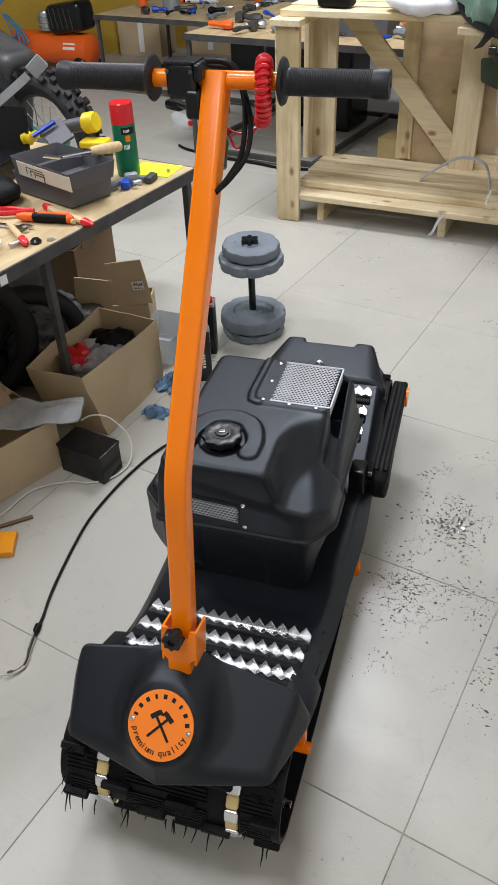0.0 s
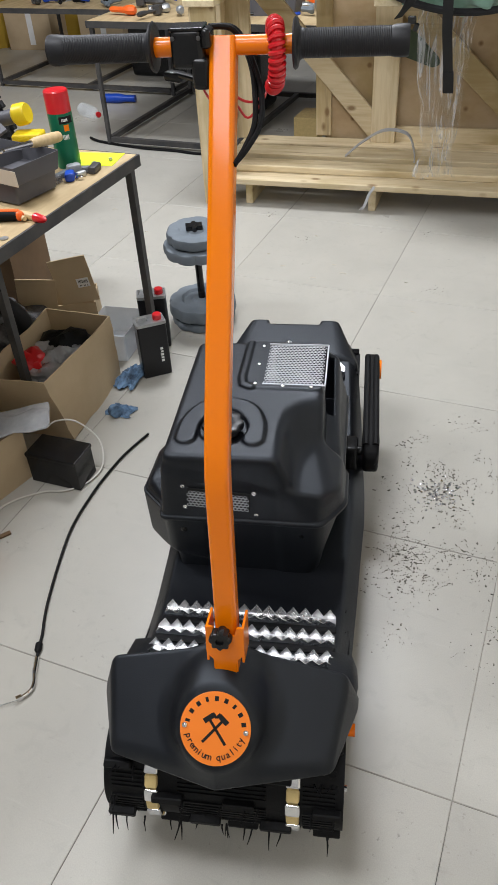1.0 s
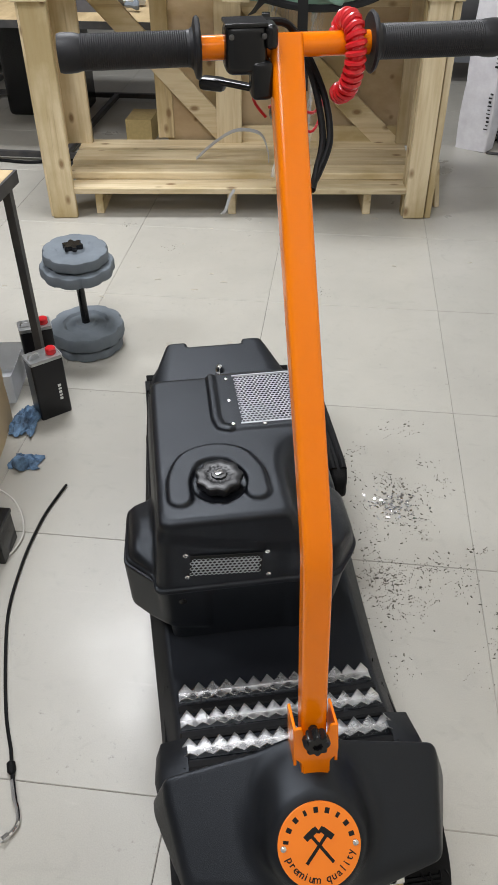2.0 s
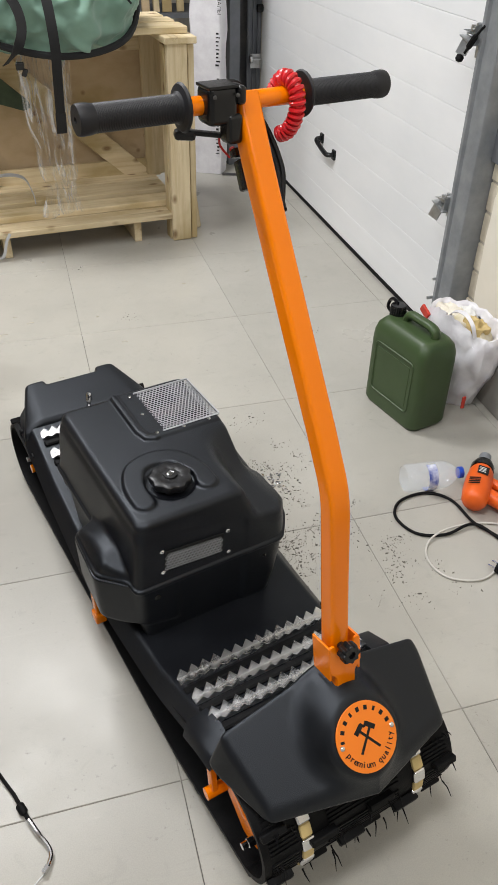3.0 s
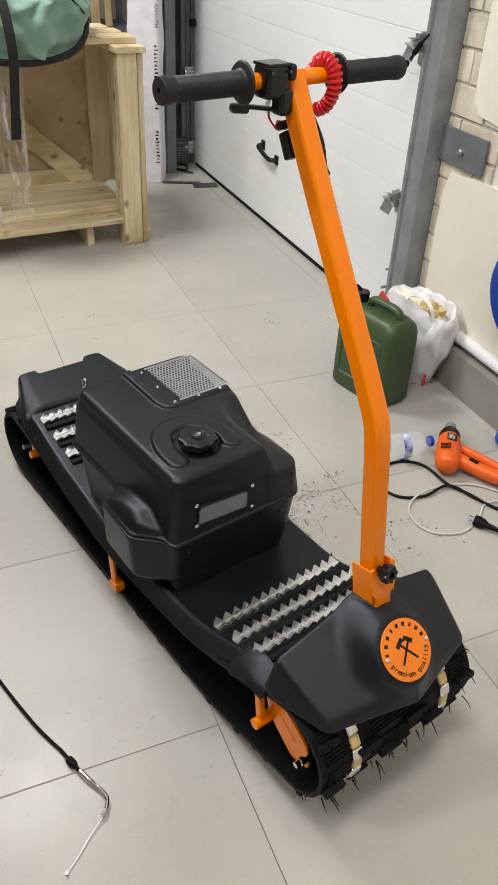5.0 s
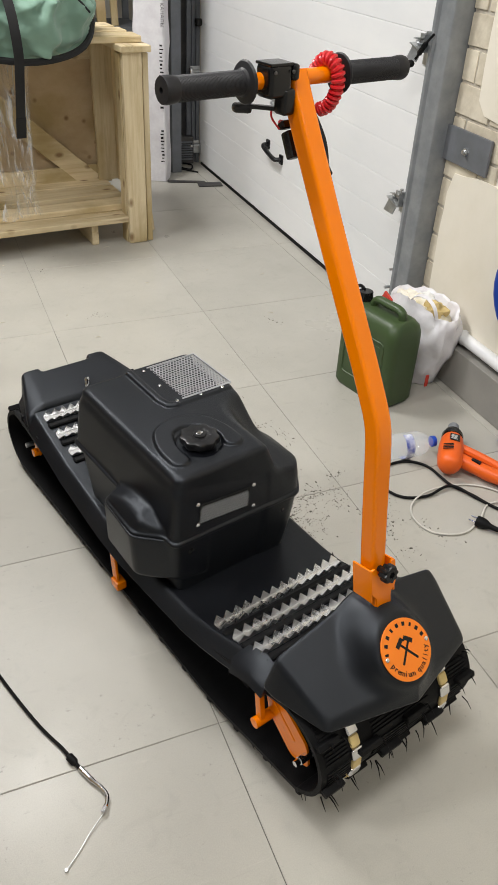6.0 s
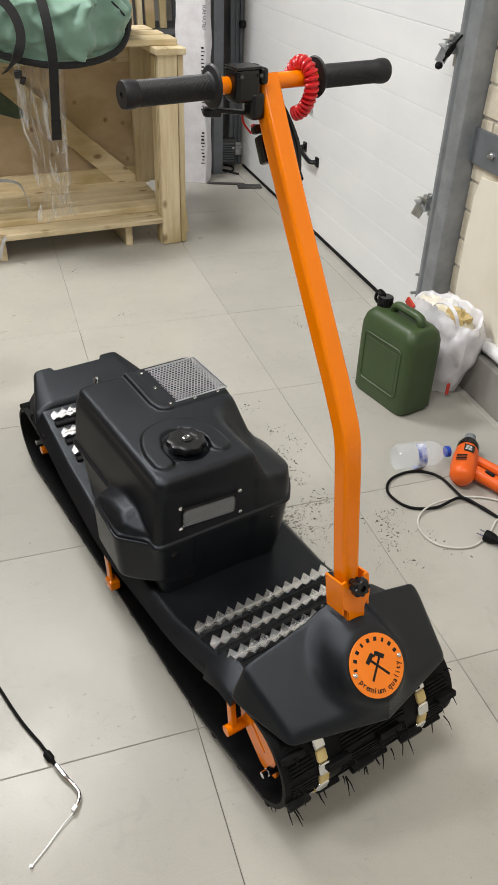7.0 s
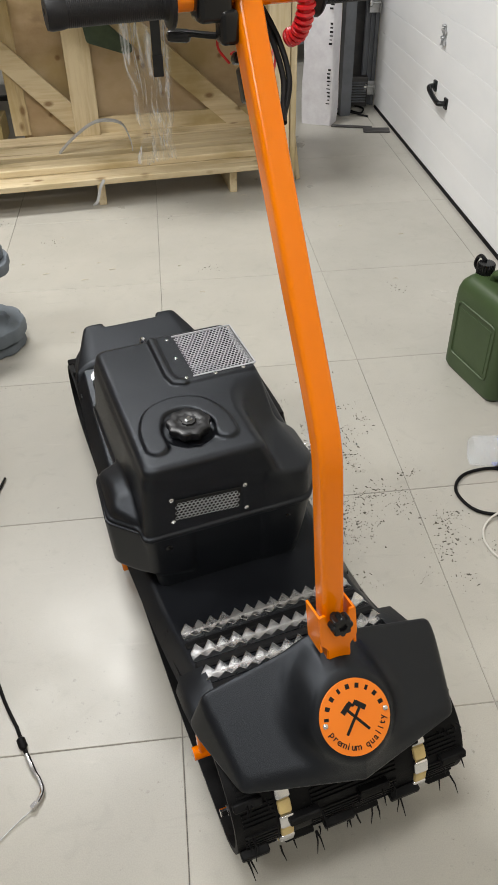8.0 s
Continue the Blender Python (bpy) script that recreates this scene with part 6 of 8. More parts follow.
cord("power_cord", [(1.03, 0.40, 0.02), (0.98, 0.36, 0.006), (0.94, 0.44, 0.006), (0.905, 0.500, 0.008), (0.892, 0.60, 0.005), (0.835, 0.645, 0.005), (0.752, 0.632, 0.005), (0.712, 0.575, 0.005), (0.738, 0.503, 0.005), (0.813, 0.478, 0.006), (0.90, 0.490, 0.012), (0.945, 0.42, 0.006), (0.975, 0.36, 0.006), (1.02, 0.30, 0.005), (1.08, 0.27, 0.005)], 0.0042, M_RUBBER, "black rubber power cord looped on the floor")
cord("extension_lead", [(1.12, 0.33, 0.005), (1.05, 0.40, 0.005), (0.985, 0.470, 0.005), (0.90, 0.500, 0.004), (0.80, 0.485, 0.012), (0.745, 0.455, 0.004), (0.724, 0.397, 0.004), (0.748, 0.338, 0.004), (0.823, 0.312, 0.004), (0.90, 0.345, 0.004), (0.96, 0.39, 0.004), (1.03, 0.375, 0.012)], 0.0028, M_WHITECABLE, "thin white cord looped on the floor")
plug = thing("mains_plug", pose(0.882, 0.322, 0.016, 0, 0, -58), "black mains plug lying on the floor", "plug")
bm = bm_new()
lathe(bm, [(0.0, -0.012), (0.015, -0.012), (0.016, 0.0), (0.014, 0.014), (0.008, 0.026), (0.0065, 0.05), (0.0045, 0.052)], place(0, 0, 0, 0, 90, 0), 16)
part("plug_body", bm, M_RUBBER, plug)
bm = bm_new()
for yy in (-0.0095, 0.0095):
    rod(bm, (-0.031, yy, 0), (-0.01, yy, 0), 0.0024, n=10)
part("pin", bm, M_CHROME, plug)
cord("plug_cord", [(0.908, 0.282, 0.016), (0.925, 0.24, 0.008), (0.96, 0.20, 0.005), (1.02, 0.17, 0.005)], 0.0045, M_RUBBER, "black cord of the mains plug")
bm = bm_new()
lump(bm, (0, 0, 0), (0.035, 0.05, 0.028), 18, 10, 0.012, 30, 6)
single("blue_glove", bm, M_BLUE, pose(1.195, 0.595, 0.028), "crumpled blue rubber glove by the skirting", "glove", angle=70)
barrel = thing("blue_barrel", pose(1.10, 0.62, 0.30), "blue plastic barrel lid leaning on the wall", "barrel lid")
bm = bm_new()
lathe(bm, [(0.0, -0.012), (0.19, -0.012), (0.205, -0.004), (0.205, 0.012), (0.19, 0.018), (0.0, 0.012)], place(0.095, -0.02, 0.18, 0, 82, 10), 36)
part("lid_disc", bm, M_BLUE, barrel)
bm = bm_new()
lathe(bm, [(0.198, 0.012), (0.208, 0.016), (0.208, 0.026), (0.198, 0.028)], place(0.095, -0.02, 0.18, 0, 82, 10), 36)
part("lid_rim", bm, M_BLUE, barrel)

# ---- throttle cable on the floor ----
tc = thing("bowden_cable", pose(0, 0, 0), "black bowden cable with chrome bent end on the floor", "cable")
bm = bm_new()
sweep(bm, smooth_path([(-0.425, 0.770, 0.006), (-0.443, 0.675, 0.006), (-0.448, 0.60, 0.006), (-0.446, 0.50, 0.006), (-0.430, 0.37, 0.006), (-0.395, 0.255, 0.006), (-0.345, 0.125, 0.006), (-0.307, 0.050, 0.006)], 7), 0.0034, 8)
part("outer_sleeve", bm, M_RUBBER, tc)
bm = bm_new()
sweep(bm, [(-0.309, 0.054, 0.006), (-0.298, 0.028, 0.006)], 0.0035, 8)
lathe(bm, [(0.004, 0.0), (0.008, 0.004), (0.008, 0.02), (0.004, 0.026)], Matrix.Translation((-0.300, 0.030, 0.008)) @ Vector((0.42, -0.9, 0)).to_track_quat("Z", "Y").to_matrix().to_4x4(), 12)
sweep(bm, [(-0.290, 0.010, 0.006), (-0.284, -0.004, 0.006)], 0.004, 8)
part("boot", bm, M_RUBBER, tc)
bm = bm_new()
sweep(bm, smooth_path([(-0.284, -0.004, 0.007), (-0.268, -0.036, 0.007), (-0.256, -0.055, 0.007), (-0.249, -0.075, 0.007), (-0.254, -0.092, 0.007), (-0.262, -0.102, 0.007)], 5), [0.0052] * 6 + [0.0042] * 20, 10)
box(bm, (-0.2605, -0.101, 0.007), (0.012, 0.007, 0.012), (0, 0, 50))
part("bent_end", bm, M_CHROME, tc, "chrome bent cable end")
bm = bm_new()
sweep(bm, smooth_path([(-0.263, -0.106, 0.006), (-0.29, -0.128, 0.004), (-0.318, -0.156, 0.003), (-0.345, -0.180, 0.003)], 5), 0.0011, 6)
lathe(bm, [(0.0032, -0.003), (0.0032, 0.003)], pose(-0.345, -0.180, 0.0035), 10)
part("inner_wire", bm, M_ZINC, tc)


# ---- workbench with tools ----
TOP = 0.67


def steel_table(name, x0, x1, y0, y1, top, label, foot_rail=False, legs=None):
    t_ = thing(name, pose((x0 + x1) / 2, (y0 + y1) / 2, 0), label, "workbench")
    hx, hy = (x1 - x0) / 2, (y1 - y0) / 2
    q = bm_new()
    box(q, (0, 0, top - 0.009), (2 * hx - 0.012, 2 * hy - 0.012, 0.018), bev=0.002)
    part("tabletop", q, M_PLYTOP, t_, "stained plywood top")
    for sx in (-1, 1):
        q = bm_new()
        box(q, (sx * (hx - 0.003), 0, top - 0.017), (0.006, 2 * hy, 0.032))
        part("frame_rail", q, M_BLACKSTEEL, t_)
    for sy in (-1, 1):
        q = bm_new()
        box(q, (0, sy * (hy - 0.003), top - 0.017), (2 * hx - 0.014, 0.006, 0.032))
        part("frame_rail", q, M_BLACKSTEEL, t_)
    for lx, ly in legs or [(sx * (hx - 0.022), sy * (hy - 0.022)) for sx in (-1, 1) for sy in (-1, 1)]:
        q = bm_new()
        box(q, (lx, ly, (top - 0.02) / 2), (0.022, 0.022, top - 0.02), bev=0.002)
        part("leg", q, M_BLACKSTEEL, t_)
    if foot_rail:
        for sy in (-1, 1):
            q = bm_new()
            box(q, (0, sy * (hy - 0.022), 0.03), (2 * hx - 0.08, 0.026, 0.026))
            part("foot_rail", q, M_BLACKSTEEL, t_)
        for sx in (-1, 0.05, 1):
            q = bm_new()
            box(q, (sx * (hx - 0.022), 0, 0.03), (0.026, 2 * hy - 0.08, 0.026))
            part("foot_rail", q, M_BLACKSTEEL, t_)
    return t_


desk = steel_table("workbench", -1.45, -0.575, -0.75, 1.19, TOP, "steel-framed workbench with plywood top covered in tools",
                   legs=[(0.412, 0.945), (-0.412, 0.945), (0.262, 0.47), (0.412, -0.945), (-0.412, -0.945)])
bm = bm_new()
box(bm, (-0.5725, 0.395, TOP - 0.019), (0.001, 0.022, 0.022))
single("label_sticker", bm, M_WHITEPAPER, Matrix(), "small white sticker on the bench rail", "sticker")


def tray(name, m, hx, hy, h, mat, label, group=""):
    t_ = thing(name, m, label, "tray", group)
    q = bm_new()
    o = lambda s, z: [Vector((a * s, b * s, z)) for a, b in rounded([(-hx, -hy), (hx, -hy), (hx, hy), (-hx, hy)], 0.008, 4)]
    loft(q, [o(0.93, 0.0), o(0.94, 0.002), o(1.0, h), o(0.985, h), o(0.93, 0.006), o(0.5, 0.006)])
    part("tray_body", q, mat, t_)
    return t_


RZ = -10
t1 = tray("storage_tray", pose(-0.785, 0.848, TOP + 0.004, 0, 0, RZ), 0.125, 0.073, 0.056, M_GREYTRAY, "dark grey plastic storage tray on the bench", "storage trays")
bm = bm_new()
box(bm, (-0.715, 0.865, TOP + 0.010), (0.07, 0.16, 0.020), (0, 0, RZ), bev=0.003)
single("clear_organiser", bm, M_GREYFILM, Matrix(), "flat clear plastic organiser beside the trays", "organiser")
t2 = tray("storage_tray", pose(-0.768, 0.842, TOP + 0.056, 0, 0, RZ - 2), 0.130, 0.078, 0.046, M_GREYTRAY, "grey plastic tray with a cream front stacked on another", "storage trays")
bm = bm_new()
box(bm, (0.018, -0.0765, 0.021), (0.235, 0.003, 0.038), (3, 0, 0), bev=0.001)
tf = part("cream_front", bm, M_CREAMTRAY, t2, "cream front panel with scribbled lines")
bm = bm_new()
for k in range(3):
    box(bm, (-0.02 + 0.012 * k, -0.0785, 0.030 - 0.006 * k), (0.075 - 0.014 * k, 0.001, 0.0016), (3, 0, 0))
    box(bm, (-0.056 + 0.018 * k, -0.0785, 0.021 - 0.003 * k), (0.0016, 0.001, 0.018 - 0.004 * k))
box(bm, (0.022, -0.0785, 0.014), (0.0016, 0.001, 0.024))
part("marker_lines", bm, M_DARK, tf)
bm = bm_new()
box(bm, (-0.01, 0.006, 0.022), (0.002, 0.140, 0.034))
part("divider", bm, M_GREYTRAY, t2)
brush = thing("file_with_handle", pose(-0.690, 0.850, TOP + 0.122, -9, 0, 1), "steel chisel with a pale wooden handle across the tray", "chisel")
bm = bm_new()
sweep(bm, [(0, 0.02, 0), (0, 0.035, 0), (0, 0.07, 0), (0, 0.11, 0), (0, 0.142, 0), (0, 0.150, 0)], [0.0095, 0.0125, 0.0135, 0.0145, 0.0135, 0.006], 14)
part("wooden_handle", bm, M_HANDLEWOOD, brush, "pale turned wooden handle")
bm = bm_new()
sweep(bm, [(0, 0.022, 0), (0, -0.02, 0), (0, -0.05, 0), (0, -0.10, 0)], [0.008, 0.0075, 0.006, 0.005], 12)
part("steel_shank", bm, M_CHROME, brush)
bm = bm_new()
box(bm, (-0.015, -0.105, 0), (0.05, 0.016, 0.008), (0, 0, 12), bev=0.003)
part("steel_head", bm, M_CHROME, brush)

spray = thing("spray_can", pose(-0.722, 1.055, TOP), "green aerosol can with a red cap", "spray can")
bm = bm_new()
lathe(bm, [(0.030, 0.0), (0.0325, 0.003), (0.0325, 0.142), (0.031, 0.146), (0.027, 0.152)], Matrix(), 28)
part("can", bm, M_SPRAYGREEN, spray)
bm = bm_new()
lathe(bm, [(0.0322, 0.144), (0.0322, 0.196), (0.030, 0.199), (0.012, 0.1995), (0.0, 0.198)], Matrix(), 28)
part("can_cap", bm, M_RED, spray, "red plastic cap")
bm = bm_new()
for k in range(16):
    a = radians(-62 + k * 4.2)
    for z, hh, c_ in ((0.128, 0.018, 0),):
        box(bm, (0.0328 * math.cos(a), 0.0328 * math.sin(a), z), (0.001, 0.0026, hh), (0, 0, math.degrees(a)))
part("name_band", bm, M_DARK, spray, "black label band")
bm = bm_new()
for k in range(5):
    a = radians(-50 + k * 6)
    box(bm, (0.0333 * math.cos(a), 0.0333 * math.sin(a), 0.128), (0.001, 0.0022, 0.007), (0, 0, math.degrees(a)))
part("label_bars", bm, M_WHITEPAPER, spray)
bm = bm_new()
for k in range(5):
    a = radians(-50 + k * 6)
    box(bm, (0.0330 * math.cos(a - 0.1), 0.0330 * math.sin(a - 0.1), 0.085), (0.001, 0.002, 0.012), (0, 0, math.degrees(a)))
part("label_bars", bm, M_WHITEPAPER, spray)
bm = bm_new()
for k in range(6):
    a = radians(-44 + k * 4)
    box(bm, (0.0328 * math.cos(a), 0.0328 * math.sin(a), 0.108), (0.001, 0.0025, 0.016), (0, 0, math.degrees(a)))
part("orange_mark", bm, M_ORANGE, spray)
bm = bm_new()
box(bm, (0, 0, 0.001), (0.135, 0.105, 0.0012), (0, 0, 10))
single("paper_sheet", bm, M_NEON, pose(-0.675, 1.118, TOP), "neon yellow paper sheet on the bench", "paper")


def small(name, m, mat, label, cat, fn, angle=35):
    q = bm_new()
    fn(q)
    return single(name, q, mat, m, label, cat, angle=angle)


small("nut", pose(-0.625, 1.115, TOP + 0.006), M_ZINC, "steel nut on the neon paper", "nut", lambda q: lathe(q, [(0.003, -0.003), (0.006, -0.003), (0.006, 0.003), (0.003, 0.003)], Matrix(), 6))
for k, (x, y, rz, s, mt) in enumerate(((-0.655, 0.955, 30, (0.026, 0.04, 0.024), M_BLUE), (-0.640, 0.985, 70, (0.03, 0.016, 0.016), M_ZINC), (-0.648, 1.015, 20, (0.045, 0.018, 0.018), M_STEELPAINT), (-0.625, 1.030, 100, (0.05, 0.024, 0.02), M_BLACKSTEEL), (-0.67, 1.0, 50, (0.04, 0.03, 0.028), M_GALV), (-0.632, 0.965, 10, (0.02, 0.012, 0.012), M_CHROME), (-0.635, 1.055, 150, (0.03, 0.014, 0.016), M_ZINC), (-0.69, 0.97, 80, (0.05, 0.02, 0.015), M_DUMB))):
    small("hardware_piece", pose(x, y, TOP + s[2] / 2, 0, 0, rz), mt, "small metal fitting among others on the bench", "fitting", lambda q: box(q, (0, 0, 0), s, bev=min(s) * 0.3))
# yellow tape measure, glue gun and level behind the trays
tape = thing("tape_measure", pose(-0.875, 1.10, TOP + 0.03, 0, 0, 18), "yellow and black tape measure", "tape measure")
bm = bm_new()
box(bm, (0, 0, 0.028), (0.085, 0.06, 0.022), bev=0.008, seg=3)
part("tape_shell", bm, M_YELLOW, tape)
bm = bm_new()
box(bm, (0, 0, -0.003), (0.082, 0.058, 0.046), bev=0.006)
part("tape_base", bm, M_GLOSSBLACK, tape)
torch = thing("caulk_gun", pose(-0.99, 1.10, TOP + 0.09, 0, -12, 10), "black torch with a yellow end", "torch")
bm = bm_new()
rod(bm, (-0.09, 0, 0), (0.075, 0, 0.0), 0.018, 0.021)
part("torch_tube", bm, M_GREYTRAY, torch)
bm = bm_new()
lathe(bm, [(0.018, 0.07), (0.030, 0.082), (0.030, 0.11), (0.026, 0.118), (0.0, 0.118)], place(0, 0, 0, 0, 90, 0), 20)
part("torch_head", bm, M_YELLOW, torch)
small("yellow_plug", pose(-1.03, 0.99, TOP + 0.085, 0, 70, 20), M_YELLOW, "yellow plastic plug among the tools", "plug", lambda q: lathe(q, [(0.0, -0.02), (0.02, -0.018), (0.022, 0.0), (0.012, 0.01), (0.012, 0.03), (0.0, 0.032)], Matrix(), 18))
small("sandpaper_pack", pose(-0.935, 1.01, TOP + 0.10, 25, 15, -30), M_GREYTRAY, "grey and blue card packet among the tools", "packet", lambda q: box(q, (0, 0, 0), (0.11, 0.07, 0.008), bev=0.001))
small("blue_strip", pose(-0.975, 1.00, TOP + 0.112, 25, 15, -30), M_BLUE, "blue plastic strip among the tools", "strip", lambda q: box(q, (0, 0, 0), (0.012, 0.078, 0.010), bev=0.002))
pry = thing("pry_bar", pose(-0.97, 0.86, TOP + 0.10, 0, 0, 0), "flat grey steel pry bar standing among the tools", "pry bar")
bm = bm_new()
strip(bm, smooth_path([(-0.19, -0.16, -0.02), (-0.10, -0.06, 0.05), (0.0, 0.05, 0.14), (0.03, 0.085, 0.17)], 5), 0.022, 0.006, (0, 0.3, 1))
part("bar", bm, M_GALV, pry)
bm = bm_new()
box(bm, (0.05, 0.105, 0.19), (0.05, 0.012, 0.04), (0, -40, 40), bev=0.004)
part("claw", bm, M_GALV, pry)
small("tool_case", pose(-1.13, 0.86, TOP, 0, 0, 12), M_GLOSSBLACK, "open black tool case on the bench", "tool case", lambda q: (box(q, (0, 0, 0.03), (0.26, 0.20, 0.06), bev=0.008), box(q, (0, 0.10, 0.10), (0.26, 0.012, 0.14), (-12, 0, 0), bev=0.006)))
small("open_carton", pose(-1.08, 0.66, TOP, 0, 0, 8), M_CARD, "small open brown carton behind the trays", "carton", lambda q: (box(q, (0, 0.10, 0.055), (0.24, 0.004, 0.11)), box(q, (0, -0.10, 0.05), (0.24, 0.004, 0.10)), box(q, (0.12, 0, 0.05), (0.004, 0.2, 0.10)), box(q, (-0.12, 0, 0.05), (0.004, 0.2, 0.10)), box(q, (0, 0, 0.003), (0.24, 0.2, 0.004))))
small("black_bag", pose(-0.93, 0.70, TOP + 0.03), M_RUBBER, "crumpled black plastic bag behind the trays", "bag", lambda q: lump(q, (0, 0, 0), (0.10, 0.08, 0.04), 24, 12, 0.02, 14, 9), 70)
# near tools: orange scraper, wrench, red brushes
scr = thing("orange_scraper", pose(-0.665, 0.672, TOP + 0.013, 0, 0, 18), "orange and black handled scraper", "scraper")
bm = bm_new()
sweep(bm, [(-0.055, 0, 0), (-0.05, 0, 0), (0.03, 0, 0), (0.04, 0, 0)], [0.010, 0.0125, 0.0125, 0.0115], 12)
part("black_grip", bm, M_RUBBER, scr)
bm = bm_new()
sweep(bm, [(0.038, 0, 0), (0.045, 0, 0), (0.052, 0, 0)], [0.0115, 0.013, 0.008], 12)
sweep(bm, [(-0.055, 0, 0), (-0.08, 0, 0), (-0.10, 0, 0)], [0.0115, 0.012, 0.007], 12)
box(bm, (0.0, 0.002, 0.011), (0.085, 0.012, 0.006), bev=0.002)
part("orange_shell", bm, M_GUN, scr)
for k, (x, y, rz) in enumerate(((-0.612, 0.700, -12), (-0.672, 0.555, -30), (-0.70, 0.715, 160))):
    bx = thing("paint_brush", pose(x, y, TOP + 0.009, 0, 0, rz), "flat wooden brush with a red dipped end", "brush", "brushes")
    bm = bm_new()
    sweep(bm, [(-0.10, 0, 0), (-0.05, 0, 0), (0.0, 0, 0), (0.03, 0, 0)], [0.006, 0.008, 0.009, 0.010], 10)
    part("brush_handle", bm, M_HANDLEWOOD, bx)
    bm = bm_new()
    sweep(bm, [(0.025, 0, 0), (0.03, 0, 0), (0.055, 0, 0), (0.064, 0, 0)], [0.0102, 0.012, 0.009, 0.003], 10)
    part("red_end", bm, M_RED, bx, "red dipped end")
wr = thing("open_end_wrench", pose(-0.715, 0.600, TOP + 0.006, 0, 0, 8), "chrome open-end wrench on the bench", "wrench")
bm = bm_new()
box(bm, (-0.07, 0, 0), (0.15, 0.013, 0.007), bev=0.002)
part("shank", bm, M_CHROME, wr)
bm = bm_new()
jaw = [(0.0, -0.016), (0.018, -0.019), (0.034, -0.013), (0.032, -0.006), (0.014, -0.006), (0.010, 0.0), (0.014, 0.007), (0.032, 0.008), (0.034, 0.014), (0.016, 0.019), (0.0, 0.016), (-0.006, 0.0)]
loft(bm, [[Vector((a, b, z)) for a, b in jaw] for z in (-0.004, 0.004)])
part("jaw", bm, M_CHROME, wr)
small("bolt", pose(-0.640, 0.545, TOP + 0.008, 90, 0, -15), M_ZINC, "long steel bolt on the bench", "bolt", lambda q: (lathe(q, [(0.0, 0.0), (0.010, 0.0), (0.010, 0.008), (0.005, 0.008), (0.005, 0.045), (0.0, 0.045)], Matrix(), 12)))
small("rubber_stopper", pose(-0.618, 0.555, TOP), M_GLOSSBLACK, "small black rubber stopper on the bench", "stopper", lambda q: lathe(q, [(0.013, 0.0), (0.014, 0.006), (0.008, 0.012), (0.0, 0.013)], Matrix(), 16))
small("washer", pose(-0.598, 0.585, TOP + 0.001), M_ZINC, "steel washer on the bench", "washer", lambda q: lathe(q, [(0.005, 0.0), (0.010, 0.0), (0.010, 0.0015), (0.005, 0.0015)], Matrix(), 20))
small("round_brush", pose(-0.70, 0.47, TOP + 0.025, 0, 60, 30), M_WHITEPAPER, "round white brush with red print", "brush", lambda q: lathe(q, [(0.0, -0.03), (0.03, -0.028), (0.034, 0.0), (0.028, 0.028), (0.0, 0.03)], Matrix(), 20))
small("red_pliers", pose(-0.775, 0.675, TOP + 0.012, 0, 0, 25), M_RED, "red-handled pliers on the bench", "pliers", lambda q: (sweep(q, smooth_path([(-0.09, 0.012, 0), (-0.04, 0.016, 0), (0.0, 0.006, 0), (0.03, 0.0, 0)], 4), 0.007, 8), sweep(q, smooth_path([(-0.09, -0.014, 0), (-0.04, -0.016, 0), (0.0, -0.006, 0), (0.03, 0.0, 0)], 4), 0.007, 8)))

# ---- cartons and clutter under the bench ----
def carton(name, m, sx, sy, h, label, flaps=(), cat="cardboard box", mat=M_CARD):
    t_ = thing(name, m, label, cat, "cardboard boxes")
    q = bm_new()
    w = 0.004

    def ring(ix, z):
        hx, hy = sx / 2 - ix, sy / 2 - ix
        cs = [(-hx, -hy), (hx, -hy), (hx, hy), (-hx, hy)]
        return [Vector((a[0] + (b[0] - a[0]) * k / 6, a[1] + (b[1] - a[1]) * k / 6, z)) for a, b in zip(cs, cs[1:] + cs[:1]) for k in range(6)]

    loft(q, [ring(0, h * k / 5) for k in range(6)] + [ring(w, h - (h - w) * k / 5) for k in range(6)])
    wobble(q, 0.008, 6, sx * 10)
    part("carton_body", q, mat, t_, angle=50)
    for c_, s_, rot in flaps:
        q = bm_new()
        box(q, c_, s_, rot)
        bmesh.ops.subdivide_edges(q, edges=q.edges, cuts=2, use_grid_fill=True)
        wobble(q, 0.004, 9, 2)
        part("flap", q, mat, t_, angle=50)
    return t_


big = carton("cardboard_box", pose(-0.752, 0.841, 0, 0, 0, 6.8), 0.225, 0.345, 0.225, "open brown cardboard box with bagged parts inside", [])
for v in bpy.data.objects["cardboard_box"].children[0].data.vertices:
    rise = max(0.0, v.co.z / 0.225)
    v.co.y -= 0.055 * rise * max(0.0, 0.3 - v.co.y / 0.345)
    v.co.x -= 0.035 * rise * max(0.0, 0.2 - v.co.y / 0.345) * (1 if v.co.x > 0 else 0)
    v.co += noise.noise_vector(v.co * 14) * 0.006
small("parts_bag", pose(-0.752, 0.83, 0.150), M_SLEEVE, "clear bags of parts inside the cardboard box", "bag", lambda q: lump(q, (0, 0, 0), (0.075, 0.125, 0.05), 48, 24, 0.03, 20, 4), 35)
small("rubber_part", pose(-0.765, 0.905, 0.13), M_RUBBER, "dark rubber part inside the cardboard box", "part", lambda q: lump(q, (0, 0, 0), (0.09, 0.10, 0.085), 24, 12, 0.03, 16, 11), 60)
